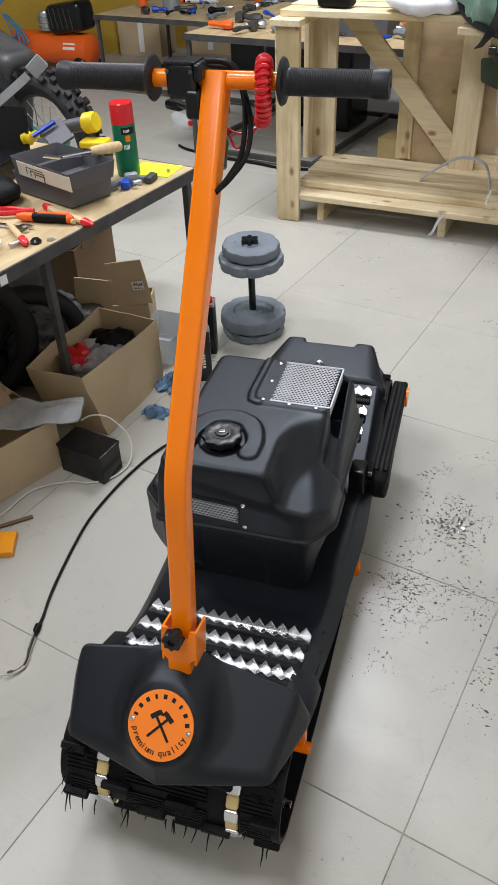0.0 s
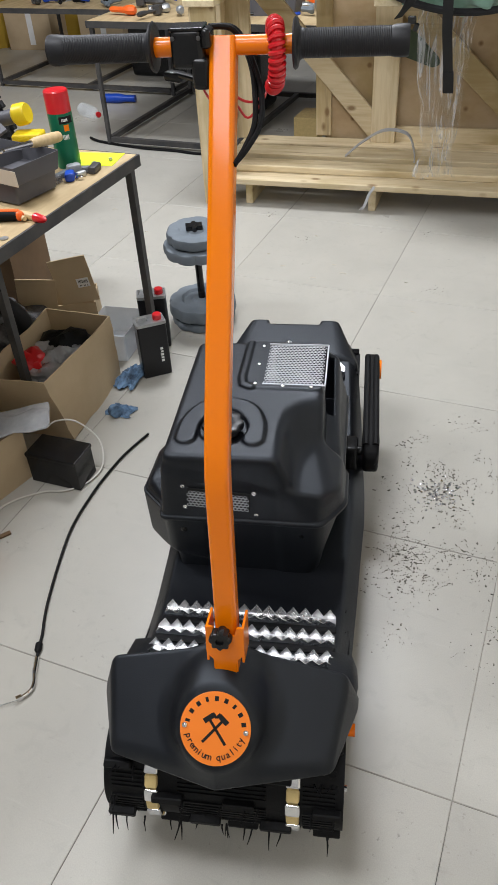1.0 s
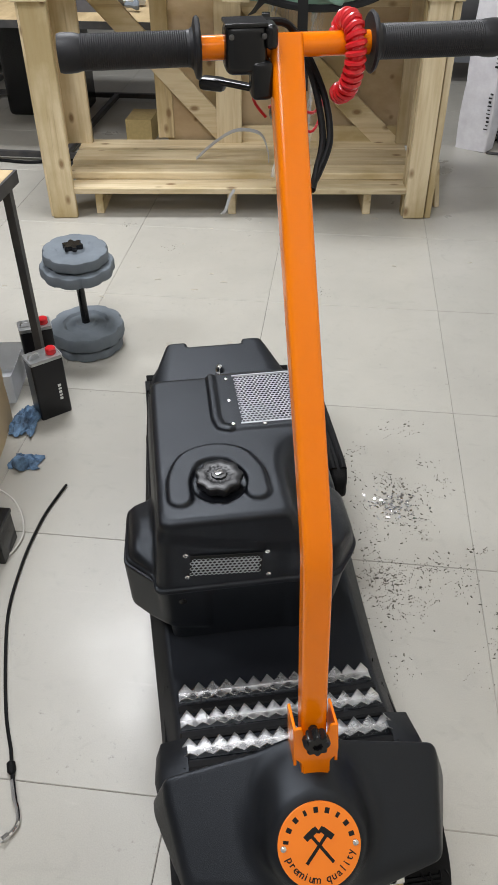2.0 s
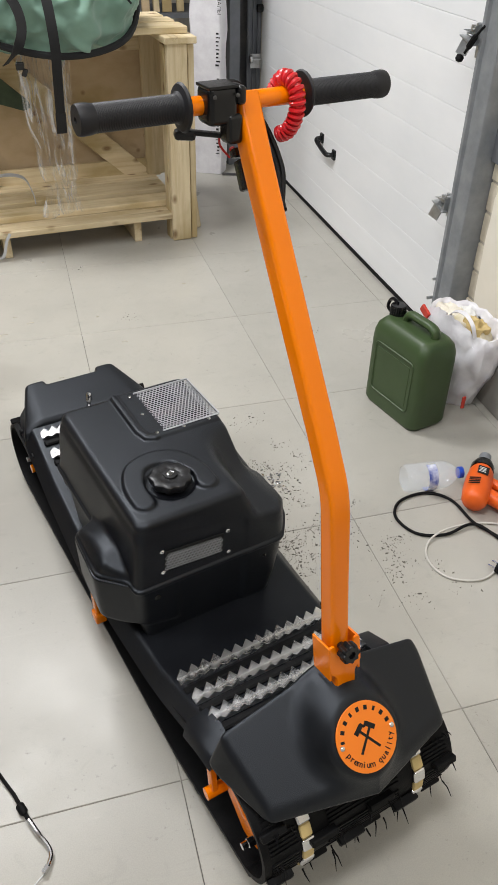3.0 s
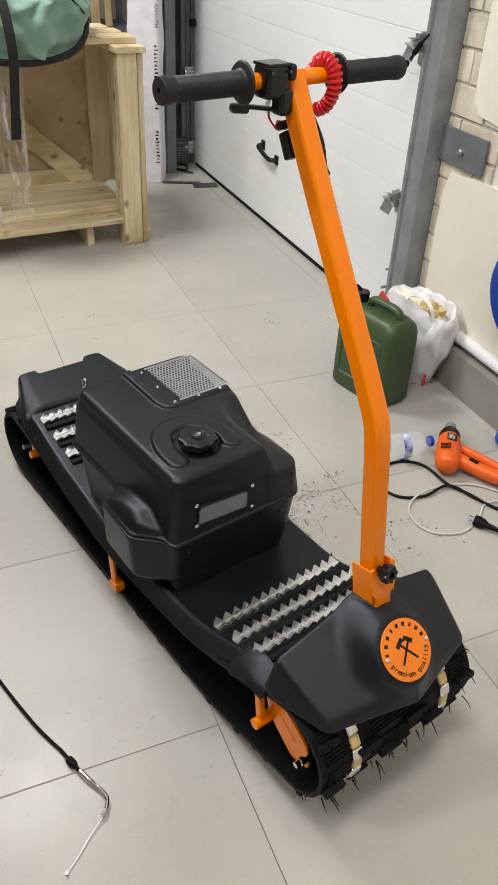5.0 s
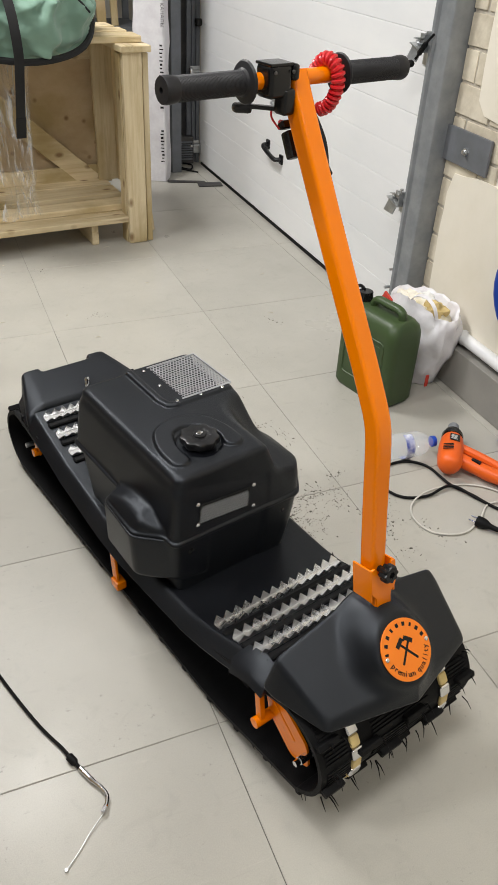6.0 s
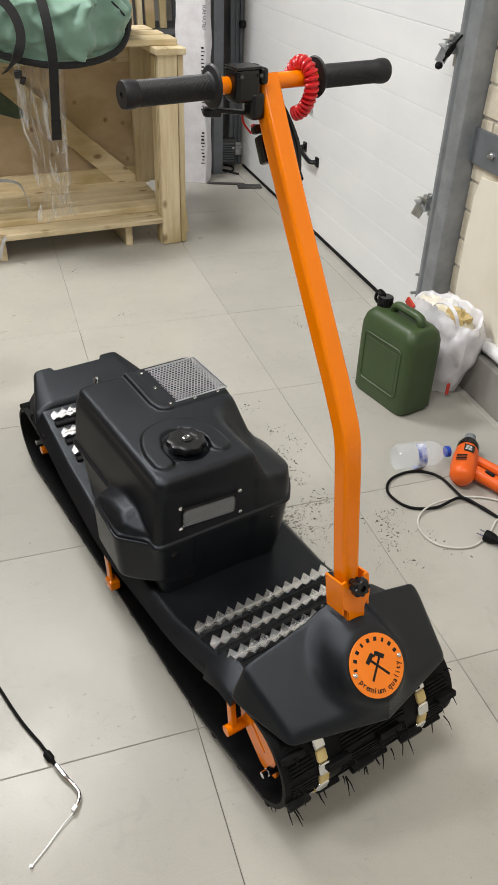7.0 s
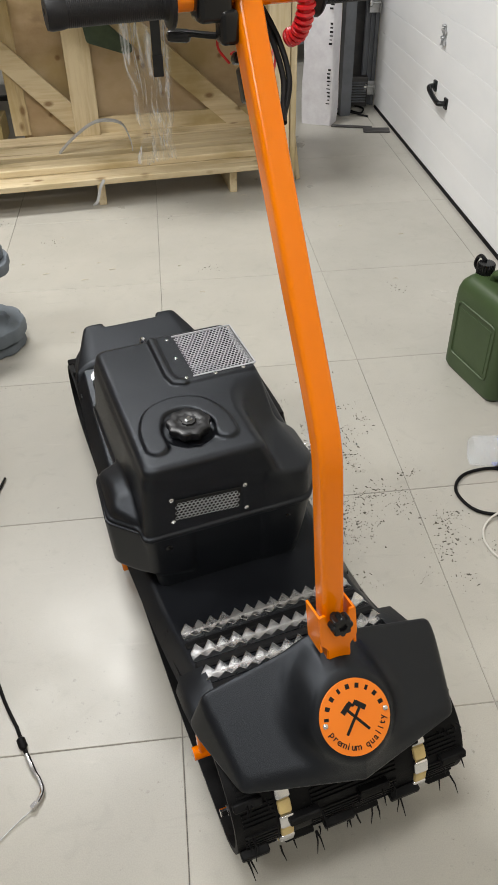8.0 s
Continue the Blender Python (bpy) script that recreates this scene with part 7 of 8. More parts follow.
small("red_pouch", pose(-0.785, 0.775, 0.185, 10, 15, 30), M_RED, "red bagged part inside the cardboard box", "pouch", lambda q: lump(q, (0, 0, 0), (0.055, 0.050, 0.022), 32, 16, 0.018, 30, 7), 40)
flapbox = carton("cardboard_box", pose(-0.962, 1.222, 0, 0, 0, 29), 0.20, 0.15, 0.15, "small brown carton with raised flaps", [((0.045, -0.088, 0.240), (0.125, 0.004, 0.185), (12, -6, 0)), ((-0.085, -0.086, 0.205), (0.130, 0.004, 0.125), (14, 8, 0))])
bm = bm_new()
box(bm, (0.075, -0.094, 0.235), (0.040, 0.001, 0.036), (12, -6, 0))
lab = part("carton_label", bm, M_WHITEPAPER, flapbox, "white printed label")
bm = bm_new()
for k in range(8):
    box(bm, (0.061 + k * 0.004, -0.0957, 0.240), (0.0015 + 0.001 * (k % 2), 0.0006, 0.012), (12, -6, 0))
    if k % 3:
        box(bm, (0.061 + k * 0.004, -0.0942, 0.225), (0.0025, 0.0006, 0.006), (12, -6, 0))
part("barcode_bars", bm, M_DARK, lab)
carton("cardboard_box", pose(-1.36, 1.36, 0, 0, 0, 12), 0.28, 0.30, 0.27, "tall cardboard box under the bench, shade in its dark colour", [((0.16, 0.02, 0.31), (0.004, 0.26, 0.10), (0, 10, 0))], mat=M_SHADEBROWN)
carton("cardboard_box", pose(-0.842, 0.330, 0, 0, 0, -13), 0.30, 0.44, 0.165, "low open cardboard box under the bench", [((-0.10, 0.0, 0.20), (0.14, 0.40, 0.004), (0, 18, 0))])
small("plastic_sleeve", pose(-0.70, 0.495, 0.182, 3, -4, 28), M_SLEEVE, "clear plastic sleeve lying over the box", "plastic sleeve", lambda q: (box(q, (0, 0, 0), (0.26, 0.115, 0.008), bev=0.003), bmesh.ops.subdivide_edges(q, edges=q.edges, cuts=5, use_grid_fill=True), wobble(q, 0.020, 16, 3)), 40)
small("brown_tube", pose(-0.90, 0.50, 0.19, 90, 0, 60), M_CARDIN, "rolled brown paper in the box", "paper roll", lambda q: lathe(q, [(0.045, -0.1), (0.05, -0.1), (0.05, 0.1), (0.045, 0.1)], Matrix(), 24))
small("inner_tube", pose(-1.0, 0.80, 0.185, 90, 0, 46), M_TYRE, "small black rubber inner tube leaning under the bench", "inner tube", lambda q: sweep(q, [Vector((0.150 * math.cos(a), 0.150 * math.sin(a), 0)) for a in [2 * math.pi * k / 40 for k in range(40)]], 0.030, 12, closed=True))
small("inner_tube", pose(-1.10, 0.62, 0.235, 84, 0, 52), M_TYRE, "black rubber inner tube leaning under the bench", "inner tube", lambda q: sweep(q, [Vector((0.19 * math.cos(a), 0.19 * math.sin(a), 0)) for a in [2 * math.pi * k / 40 for k in range(40)]], 0.036, 12, closed=True))
small("bubble_wrap", pose(-1.09, 0.95, 0.105), M_BUBBLE, "crumpled bubble wrap under the bench", "bubble wrap", lambda q: lump(q, (0, 0, 0), (0.19, 0.20, 0.10), 56, 28, 0.050, 10, 8), 60)
bb = thing("black_box", pose(-0.562, 0.534, 0, 0, 0, 2), "small black cardboard box on the floor", "box")
bm = bm_new()
box(bm, (0, 0, 0.044), (0.152, 0.088, 0.086), bev=0.003)
part("box_base", bm, M_GLOSSBLACK, bb)
bm = bm_new()
box(bm, (0, 0, 0.093), (0.156, 0.092, 0.012), bev=0.003)
part("box_lid", bm, M_GLOSSBLACK, bb)
cord("white_wire", [(-0.72, 0.12, 0.004), (-0.655, 0.25, 0.004), (-0.65, 0.37, 0.004), (-0.585, 0.45, 0.004), (-0.524, 0.477, 0.005), (-0.482, 0.530, 0.005), (-0.478, 0.60, 0.01), (-0.515, 0.655, 0.05), (-0.575, 0.650, 0.103), (-0.625, 0.63, 0.108), (-0.64, 0.60, 0.104)], 0.0025, M_WHITECABLE, "thin white wire trailing over the black box")
small("orange_block", pose(-0.575, 0.165, 0.0, 0, 0, 35), M_AMBER, "flat orange part on the floor", "part", lambda q: box(q, (0, 0, 0.01), (0.10, 0.08, 0.02), bev=0.004))
small("wood_stick", pose(-0.60, 0.255, 0.004, 0, 0, 55), M_SHADEBROWN, "brown thin stick on the floor", "stick", lambda q: box(q, (0, 0, 0), (0.10, 0.012, 0.006), bev=0.001))

tray("plastic_crate", pose(-1.27, 0.70, 0.0, 0, 0, 4), 0.13, 0.34, 0.40, M_BLACKSTEEL, "tall black plastic crate standing under the bench")
# oil cans
def oil_can(m):
    t_ = thing("oil_can", m, "black tin oil can with a red cap", "oil can", "oil cans")
    q = bm_new()
    r_ = lambda s, z: [Vector((a * s, b * s, z)) for a, b in rounded([(-0.047, -0.030), (0.047, -0.030), (0.047, 0.030), (-0.047, 0.030)], 0.007, 4)]
    loft(q, [r_(0.98, 0.0), r_(1.0, 0.004), r_(1.0, 0.186), r_(0.99, 0.190)])
    part("tin_body", q, M_OILCAN, t_)
    q = bm_new()
    loft(q, [r_(1.01, 0.184), r_(1.02, 0.187), r_(1.01, 0.194), r_(0.95, 0.194), r_(0.94, 0.1915)])
    part("tin_top", q, M_ZINC, t_, "bare tin top rim")
    q = bm_new()
    lathe(q, [(0.014, 0.188), (0.0145, 0.190), (0.0145, 0.206), (0.012, 0.209), (0.0, 0.209)], place(0.026, 0, 0), 18)
    part("red_cap", q, M_RED, t_, "red plastic screw cap")
    q = bm_new()
    for k in range(5):
        box(q, (0.022, -0.0305, 0.055 + 0.011 * k), (0.009, 0.001, 0.006 if k % 2 else 0.008))
    part("name_bars", q, M_WHITEPAPER, t_)
    q = bm_new()
    sweep(q, smooth_path([(-0.04, 0, 0.19), (-0.035, 0, 0.204), (-0.012, 0, 0.204), (-0.006, 0, 0.19)], 4), 0.003, 6)
    part("carry_loop", q, M_ZINC, t_)
    return t_


can1 = oil_can(pose(-0.562, 1.085, 0, 0, 0, 42))
copy_thing(can1, pose(-0.640, 1.245, 0, 0, 0, 28))
M_TUB = material("milky_plastic", (0.72, 0.75, 0.78), 0.25, alpha=0.6)
# blue rag and clear tub
def rag(q, w, h, rise, seed):
    """A crumpled cloth: a folded sheet with two faces."""
    n = 26
    sheet = []
    for side in (0.0, -0.0015):
        rows = []
        for j in range(n + 1):
            row = []
            for i in range(n + 1):
                u, v = i / n - 0.5, j / n - 0.5
                bend = noise.noise_vector(Vector((u * 3, v * 3, seed))) * 0.35
                x, y = (u + bend.x * 0.5) * w, (v + bend.y * 0.5) * h
                fold = 1 - abs(noise.noise(Vector((u * 4 + bend.x, v * 4, seed * 2.0))))
                z = -0.012 + rise * fold ** 3 * (1 - 1.5 * max(abs(u), abs(v))) + 0.004 * noise.noise(Vector((u * 14, v * 14, seed)))
                row.append(q.verts.new(Vector((x, y, max(z, -0.0125) + side))))
            rows.append(row)
        for j in range(n):
            for i in range(n):
                q.faces.new((rows[j][i], rows[j][i + 1], rows[j + 1][i + 1], rows[j + 1][i]))
        sheet.append(rows)


small("blue_rag", pose(-0.562, 0.850, 0.014), M_BLUECLOTH, "crumpled blue rag on the floor", "rag", lambda q: rag(q, 0.085, 0.060, 0.020, 12), 60)
small("blue_tape_roll", pose(-0.566, 0.825, 0.019, 80, 0, 60), M_BLUECLOTH, "roll of blue tape on the floor", "tape roll", lambda q: lathe(q, [(0.012, -0.012), (0.019, -0.012), (0.019, 0.012), (0.012, 0.012)], Matrix(), 20))
small("dark_rag", pose(-0.618, 1.02, 0.018), M_BLUECLOTH, "dark blue cloth scrap behind the box", "rag", lambda q: rag(q, 0.075, 0.130, 0.030, 15), 60)
tub2 = tray("clear_tub", pose(-0.765, 1.185, 0.0, 0, 0, 8), 0.075, 0.095, 0.10, M_TUB, "clear plastic tub on the floor")

# ---- dumbbell ----
db = thing("dumbbell", pose(-0.556, 1.448, 0, 0, 0, 0), "upright dumbbell with grey rubber plates", "dumbbell")


def plate_mesh(r, h, z, tilt=(0, 0), seed=0):
    q = bm_new()
    n = 48
    rows = []
    for s, zz in ((0.25, 0.0), (0.90, 0.0), (0.98, h * 0.12), (1.0, h * 0.3), (1.0, h * 0.75), (0.97, h * 0.93), (0.90, h), (0.62, h), (0.55, h * 0.86), (0.30, h * 0.86), (0.25, h)):
        row = []
        for i in range(n):
            a = 2 * math.pi * i / n
            flat = 1 - 0.075 * (1 - abs(math.sin(a * 5 + seed))) ** 2.2 * (1 if s > 0.5 else 0)
            row.append(place(0, 0, z, tilt[0], tilt[1], seed * 25) @ Vector((r * s * flat * math.cos(a), r * s * flat * math.sin(a), zz)))
        rows.append(row)
    loft(q, rows)
    return q


for r, h, z, tl, sd in ((0.112, 0.034, 0.0, (0, 0), 1), (0.120, 0.052, 0.036, (0, 0), 2), (0.114, 0.040, 0.262, (2, -3), 3), (0.100, 0.038, 0.305, (2, -3), 4)):
    part("weight_plate", plate_mesh(r, h, z, tl, sd), M_DUMB, db, angle=40)
bm = bm_new()
rod(bm, (0, 0, 0.06), (-0.004, 0, 0.355), 0.0125)
part("bar", bm, M_GLOSSBLACK, db, "black steel bar")
bm = bm_new()
m = place(-0.004, 0, 0.342)
pts = [(0.026 + 0.006 * math.cos(6 * a), a) for a in [2 * math.pi * k / 48 for k in range(48)]]
loft(bm, [[m @ Vector((r * math.cos(a), r * math.sin(a), h)) for r, a in pts] for h in (0, 0.014)])
part("spin_lock", bm, M_GLOSSBLACK, db, "black star collar")

# ---- far benches and their clutter ----
far1 = steel_table("workbench", -1.96, -0.45, 3.12, 4.25, 0.64, "steel-framed workbench with plywood top behind the crate", True)
far2 = steel_table("workbench", -3.48, -2.02, 4.15, 5.05, 0.515, "low steel-framed workbench by the ochre wall", True)
random.seed(21)
kinds = [(M_BLACKSTEEL, "black tool"), (M_GUN, "orange tool"), (M_GLOSSBLACK, "black plastic tool"), (M_ZINC, "steel tool"), (M_GALV, "grey steel tool"), (M_RUBBER, "black rubber tool"), (M_BLACKSTEEL, "dark tool"), (M_DUMB, "grey tool"), (M_BLUE, "blue tool")]
for k in range(46):
    if k < 22:
        x, y, z0 = random.uniform(-1.85, -0.65), random.uniform(3.2, 4.1), 0.64
    else:
        x, y, z0 = random.uniform(-3.2, -2.1), random.uniform(4.22, 4.9), 0.515
    mt, nm = kinds[k % len(kinds)]
    ln, wd, ht = random.uniform(0.06, 0.2), random.uniform(0.02, 0.05), random.uniform(0.015, 0.05)

    def tool(q, ln=ln, wd=wd, ht=ht, k=k):
        sweep(q, smooth_path([(-ln / 2, 0, ht / 2), (-ln / 6, 0.006, ht / 2), (ln / 6, 0, ht / 2), (ln / 2, -0.004, ht / 2)], 3), [wd * 0.35, wd * 0.5, wd * 0.5, wd * 0.42, wd * 0.3, wd * 0.3, wd * 0.28, wd * 0.3, wd * 0.3, wd * 0.22], 8)
        if k % 3 == 0:
            box(q, (ln * 0.32, 0, ht * 0.55), (ln * 0.25, wd * 1.5, ht), (0, 0, 20), bev=0.004)
    small("hand_tool", pose(x, y, z0 + wd * 0.2, 0, 0, random.uniform(0, 360)), mt, nm + " lying on the far workbench", "tool", tool)
bin1 = tray("storage_tray", pose(-1.02, 3.42, 0.64, 0, 0, 5), 0.16, 0.11, 0.10, M_GREYTRAY, "dark grey plastic bin on the far workbench")
small("tape_roll", pose(-2.98, 4.45, 0.515), M_GALV, "roll of silver duct tape on the bench", "tape roll", lambda q: lathe(q, [(0.04, 0.0), (0.065, 0.0), (0.065, 0.10), (0.04, 0.10)], Matrix(), 28))
drill = thing("cordless_drill", pose(-3.28, 4.5, 0.555, 0, 90, 30), "orange and black cordless drill lying on the bench", "drill")
bm = bm_new()
lathe(bm, [(0.0, -0.09), (0.03, -0.085), (0.034, 0.0), (0.03, 0.05), (0.02, 0.06), (0.018, 0.10), (0.0, 0.10)], place(0, 0, 0, 0, 90, 0), 18)
part("drill_body", bm, M_GUN, drill)
bm = bm_new()
sweep(bm, [(-0.03, 0, 0), (-0.02, 0.08, 0), (-0.02, 0.12, 0)], [0.022, 0.02, 0.03], 10)
part("drill_handle", bm, M_GLOSSBLACK, drill)
small("white_tube", pose(-2.95, 4.8, 0.545, 0, 0, 10), M_WHITEPAPER, "white sealant tube on the bench", "tube", lambda q: rod(q, (-0.13, 0, 0), (0.13, 0, 0), 0.025))
for k, (x, y, sx, h) in enumerate(((-3.98, 5.42, 0.42, 0.36), (-3.45, 5.72, 0.40, 0.34))):
    cb = thing("carton", pose(x, y, 0, 0, 0, 8), "closed brown carton taped with white tape", "carton", "cartons under the bench")
    bm = bm_new()
    box(bm, (0, 0, h / 2), (sx, 0.3, h), bev=0.004)
    part("carton_body", bm, M_CARD, cb)
    bm = bm_new()
    box(bm, (0.02, -0.151, h * 0.55), (0.05, 0.002, h * 0.88))
    part("tape", bm, M_WHITEPAPER, cb)
fb = bottle("water_bottle", pose(-2.42, 3.62, 0.042, 90, 0, 62), 0.21, 0.040, M_RED, "empty clear plastic bottle on the floor by the bench")
small("blue_can", pose(-2.33, 3.93, 0.03, 0, 90, 8), M_BLUE, "blue cylinder lying on the floor", "cylinder", lambda q: lathe(q, [(0.0, -0.12), (0.028, -0.12), (0.03, 0.0), (0.022, 0.05), (0.022, 0.12), (0.0, 0.12)], Matrix(), 16))
cord("floor_cable", [(-2.10, 3.19, 0.012), (-2.0, 3.15, 0.008), (-1.73, 3.105, 0.008), (-1.50, 3.10, 0.008), (-1.30, 3.09, 0.008), (-1.0, 3.2, 0.008)], 0.008, M_RUBBER, "black cable lying along the far bench")
bm = bm_new()
box(bm, (0, 0, 0.25), (0.45, 0.30, 0.5), bev=0.03, seg=3)
single("black_case", bm, M_GLOSSBLACK, pose(-1.5, 4.0, 0), "black plastic case under the far bench", "case")
bm = bm_new()
box(bm, (0, 0, 0.22), (0.5, 0.3, 0.44), bev=0.03, seg=3)
single("black_case", bm, M_GLOSSBLACK, pose(-2.35, 4.75, 0), "black plastic case under the low bench", "case")
small("parts_crate", pose(-0.85, 3.55, 0.0), M_YELLOWPLASTIC, "small wooden box of parts on the floor behind the crate", "box", lambda q: (box(q, (0, 0, 0.06), (0.14, 0.2, 0.12), bev=0.004)))
small("iron_bar", pose(-0.75, 3.30, 0.02, 0, 0, 38), M_BLACKSTEEL, "long dark steel bar lying on the floor", "steel bar", lambda q: box(q, (0, 0, 0), (0.9, 0.03, 0.03), bev=0.002))
# ochre partition, compressor
bm = bm_new()
box(bm, (0, 0, 0.7), (2.6, 0.06, 1.4))
single("wall_partition", bm, M_YELLOWWALL, pose(-4.35, 5.28, 0, 0, 0, 44), "ochre painted partition wall", "wall", kind="structure")
comp = thing("air_compressor", pose(-4.36, 4.62, 0, 0, 0, 4), "orange air compressor with black motor", "compressor")
bm = bm_new()
lathe(bm, [(0.0, -0.42), (0.07, -0.415), (0.115, -0.39), (0.12, -0.36), (0.12, 0.36), (0.115, 0.39), (0.07, 0.415), (0.0, 0.42)], place(0, 0, 0.165, 0, 90, 0), 32)
tank = part("air_tank", bm, M_GUN, comp, "orange steel air tank")
bm = bm_new()
box(bm, (0.24, -0.112, 0.20), (0.12, 0.004, 0.05), (-18, 0, 0))
part("tank_label", bm, M_WHITEPAPER, tank)
bm = bm_new()
box(bm, (-0.28, 0, 0.025), (0.05, 0.16, 0.05), bev=0.006)
part("foot", bm, M_GLOSSBLACK, comp)
for yy in (-0.10, 0.10):
    bm = bm_new()
    lathe(bm, [(0.0, -0.016), (0.052, -0.016), (0.060, -0.010), (0.060, 0.010), (0.052, 0.016), (0.0, 0.016)], place(0.32, yy, 0.060, 90, 0, 0), 24)
    caster = part("caster_wheel", bm, M_GLOSSBLACK, comp)
    bm = bm_new()
    lathe(bm, [(0.0, -0.004), (0.012, -0.004), (0.012, 0.004), (0.0, 0.004)], place(0.32, yy - 0.018, 0.060, 90, 0, 0), 12)
    part("wheel_bolt", bm, M_CHROME, caster)
bm = bm_new()
box(bm, (0.22, 0.0, 0.40), (0.36, 0.22, 0.22), (0, -8, 0), bev=0.05, seg=4)
motor = part("motor_cover", bm, M_GLOSSBLACK, comp, "black ribbed motor cover")
bm = bm_new()
for k in range(5):
    box(bm, (0.10 + 0.05 * k, -0.112, 0.40), (0.008, 0.006, 0.15), (0, -8, 0), bev=0.002)
part("cooling_rib", bm, M_BLACKSTEEL, motor)
bm = bm_new()
lathe(bm, [(0.055, 0.0), (0.055, 0.12), (0.045, 0.14), (0.02, 0.15)], place(-0.02, -0.03, 0.30), 18)
for k in range(6):
    lathe(bm, [(0.055, 0.0), (0.07, 0.001), (0.07, 0.007), (0.055, 0.008)], place(-0.02, -0.03, 0.31 + 0.018 * k), 18)
part("cylinder_head", bm, M_ZINC, comp)
bm = bm_new()
for k in range(3):
    sweep(bm, smooth_path([(-0.38 + 0.02 * k, -0.14, 0.42), (-0.3 + 0.06 * k, -0.16, 0.30), (-0.34, -0.15, 0.18 + 0.03 * k), (-0.22 + 0.05 * k, -0.17, 0.22), (-0.26, -0.15, 0.36)], 6), 0.008, 6)
M_HOSE = material("blue_air_hose", (0.08, 0.20, 0.32), 0.4)
part("air_hose", bm, M_HOSE, comp, "coiled blue air hose")

# ---- dirt bike: wheel and rear end ----
bike = thing("dirt_bike", pose(-2.017, 2.040, 0, 0, 0, -4), "black and green dirt bike with a knobby tyre", "motorcycle")
bm = bm_new()
turn = [2 * math.pi * k / 48 for k in range(48)]
loft(bm, [[Vector(((0.272 + 0.050 * math.cos(b)) * math.cos(a), 0.060 * math.sin(b), 0.34 + (0.272 + 0.050 * math.cos(b)) * math.sin(a))) for b in turn[::4]] for a in turn + turn[:1]], cap0=False, cap1=False)
wheel = part("tyre", bm, M_TYRE, bike, "black knobby tyre")
for k in range(44):
    a = 2 * math.pi * k / 44
    for off, r, tip in (((-0.052, 0.309, 38), (0.052, 0.309, -38), (0.0, 0.327, 0)) if k % 2 else ((-0.026, 0.323, 14), (0.026, 0.323, -14))):
        m = place(r * math.cos(a), off, 0.34 + r * math.sin(a)) @ Matrix.Rotation(-a, 4, "Y") @ Matrix.Rotation(radians(-tip), 4, "Z")
        bm = bm_new()
        boxm(bm, m, (0.030, 0.027 if off else 0.034, 0.030), 0.003, 1)
        part("tread_knob", bm, M_TYRE, wheel)
bm = bm_new()
sweep(bm, [Vector((0.222 * math.cos(a), 0, 0.34 + 0.222 * math.sin(a))) for a in [2 * math.pi * k / 40 for k in range(40)]], 0.014, 8, closed=True)
part("rim", bm, M_BLACKSTEEL, bike)
bm = bm_new()
lathe(bm, [(0.0, -0.05), (0.035, -0.05), (0.04, -0.02), (0.025, 0.0), (0.04, 0.02), (0.035, 0.05), (0.0, 0.05)], place(0, 0, 0.34, 90, 0, 0), 18)
part("hub", bm, M_ZINC, bike)
for k in range(24):
    a = 2 * math.pi * k / 24
    b = a + (0.5 if k % 2 else -0.5)
    bm = bm_new()
    rod(bm, (0.035 * math.cos(b), 0.03 * (1 if k % 4 < 2 else -1), 0.34 + 0.035 * math.sin(b)), (0.215 * math.cos(a), 0, 0.34 + 0.215 * math.sin(a)), 0.0022, n=6)
    part("spoke", bm, M_CHROME, bike)
bm = bm_new()
sweep(bm, smooth_path([(0.02, -0.09, 0.32), (-0.2, -0.10, 0.34), (-0.45, -0.08, 0.42)], 5), 0.024, 8)
sweep(bm, smooth_path([(0.02, 0.09, 0.32), (-0.2, 0.10, 0.34), (-0.45, 0.08, 0.42)], 5), 0.024, 8)
part("swing_arm", bm, M_TEAL, bike, "green swing arm")
bm = bm_new()
strip(bm, smooth_path([(-0.30, 0, 0.90), (-0.45, 0, 0.87), (-0.65, 0, 0.85), (-0.95, 0, 0.88)], 6), 0.16, 0.03, (0, 1, 0))
part("mudguard", bm, M_GLOSSBLACK, bike)
bm = bm_new()
box(bm, (-0.36, 0, 0.58), (0.46, 0.22, 0.46), (0, 20, 0), bev=0.05, seg=3)
part("engine_block", bm, M_BLACKSTEEL, bike)
bm = bm_new()
sweep(bm, smooth_path([(-0.1, -0.11, 0.62), (-0.25, -0.13, 0.55), (-0.42, -0.12, 0.38), (-0.6, -0.06, 0.34)], 6), 0.04, 10)
part("exhaust", bm, M_TYRE, bike)
bm = bm_new()
sweep(bm, smooth_path([(-0.30, -0.13, 0.74), (-0.24, -0.13, 0.58), (-0.16, -0.12, 0.40)], 5), 0.040, 12)
part("shock_absorber", bm, M_TYRE, bike)
bm = bm_new()
box(bm, (-0.24, -0.16, 0.80), (0.20, 0.05, 0.13), (0, -28, 0), bev=0.012, seg=2)
cover = part("side_cover", bm, M_GLOSSBLACK, bike)
bm = bm_new()
box(bm, (-0.20, -0.187, 0.735), (0.15, 0.006, 0.022), (0, -28, 0), bev=0.002)
part("pale_strip", bm, M_CREAMTRAY, cover, "pale plastic strip")
for k in range(9):
    bm = bm_new()
    box(bm, (-0.10 - 0.035 * k, -0.085, 0.300 + 0.006 * k), (0.024, 0.014, 0.018), (0, -8, 0), bev=0.004)
    part("chain_link", bm, M_ZINC, bike)
bm = bm_new()
box(bm, (-0.12, -0.10, 0.42), (0.20, 0.012, 0.05), (0, 30, 0), bev=0.004)
part("red_guard", bm, M_RED, bike)
bm = bm_new()
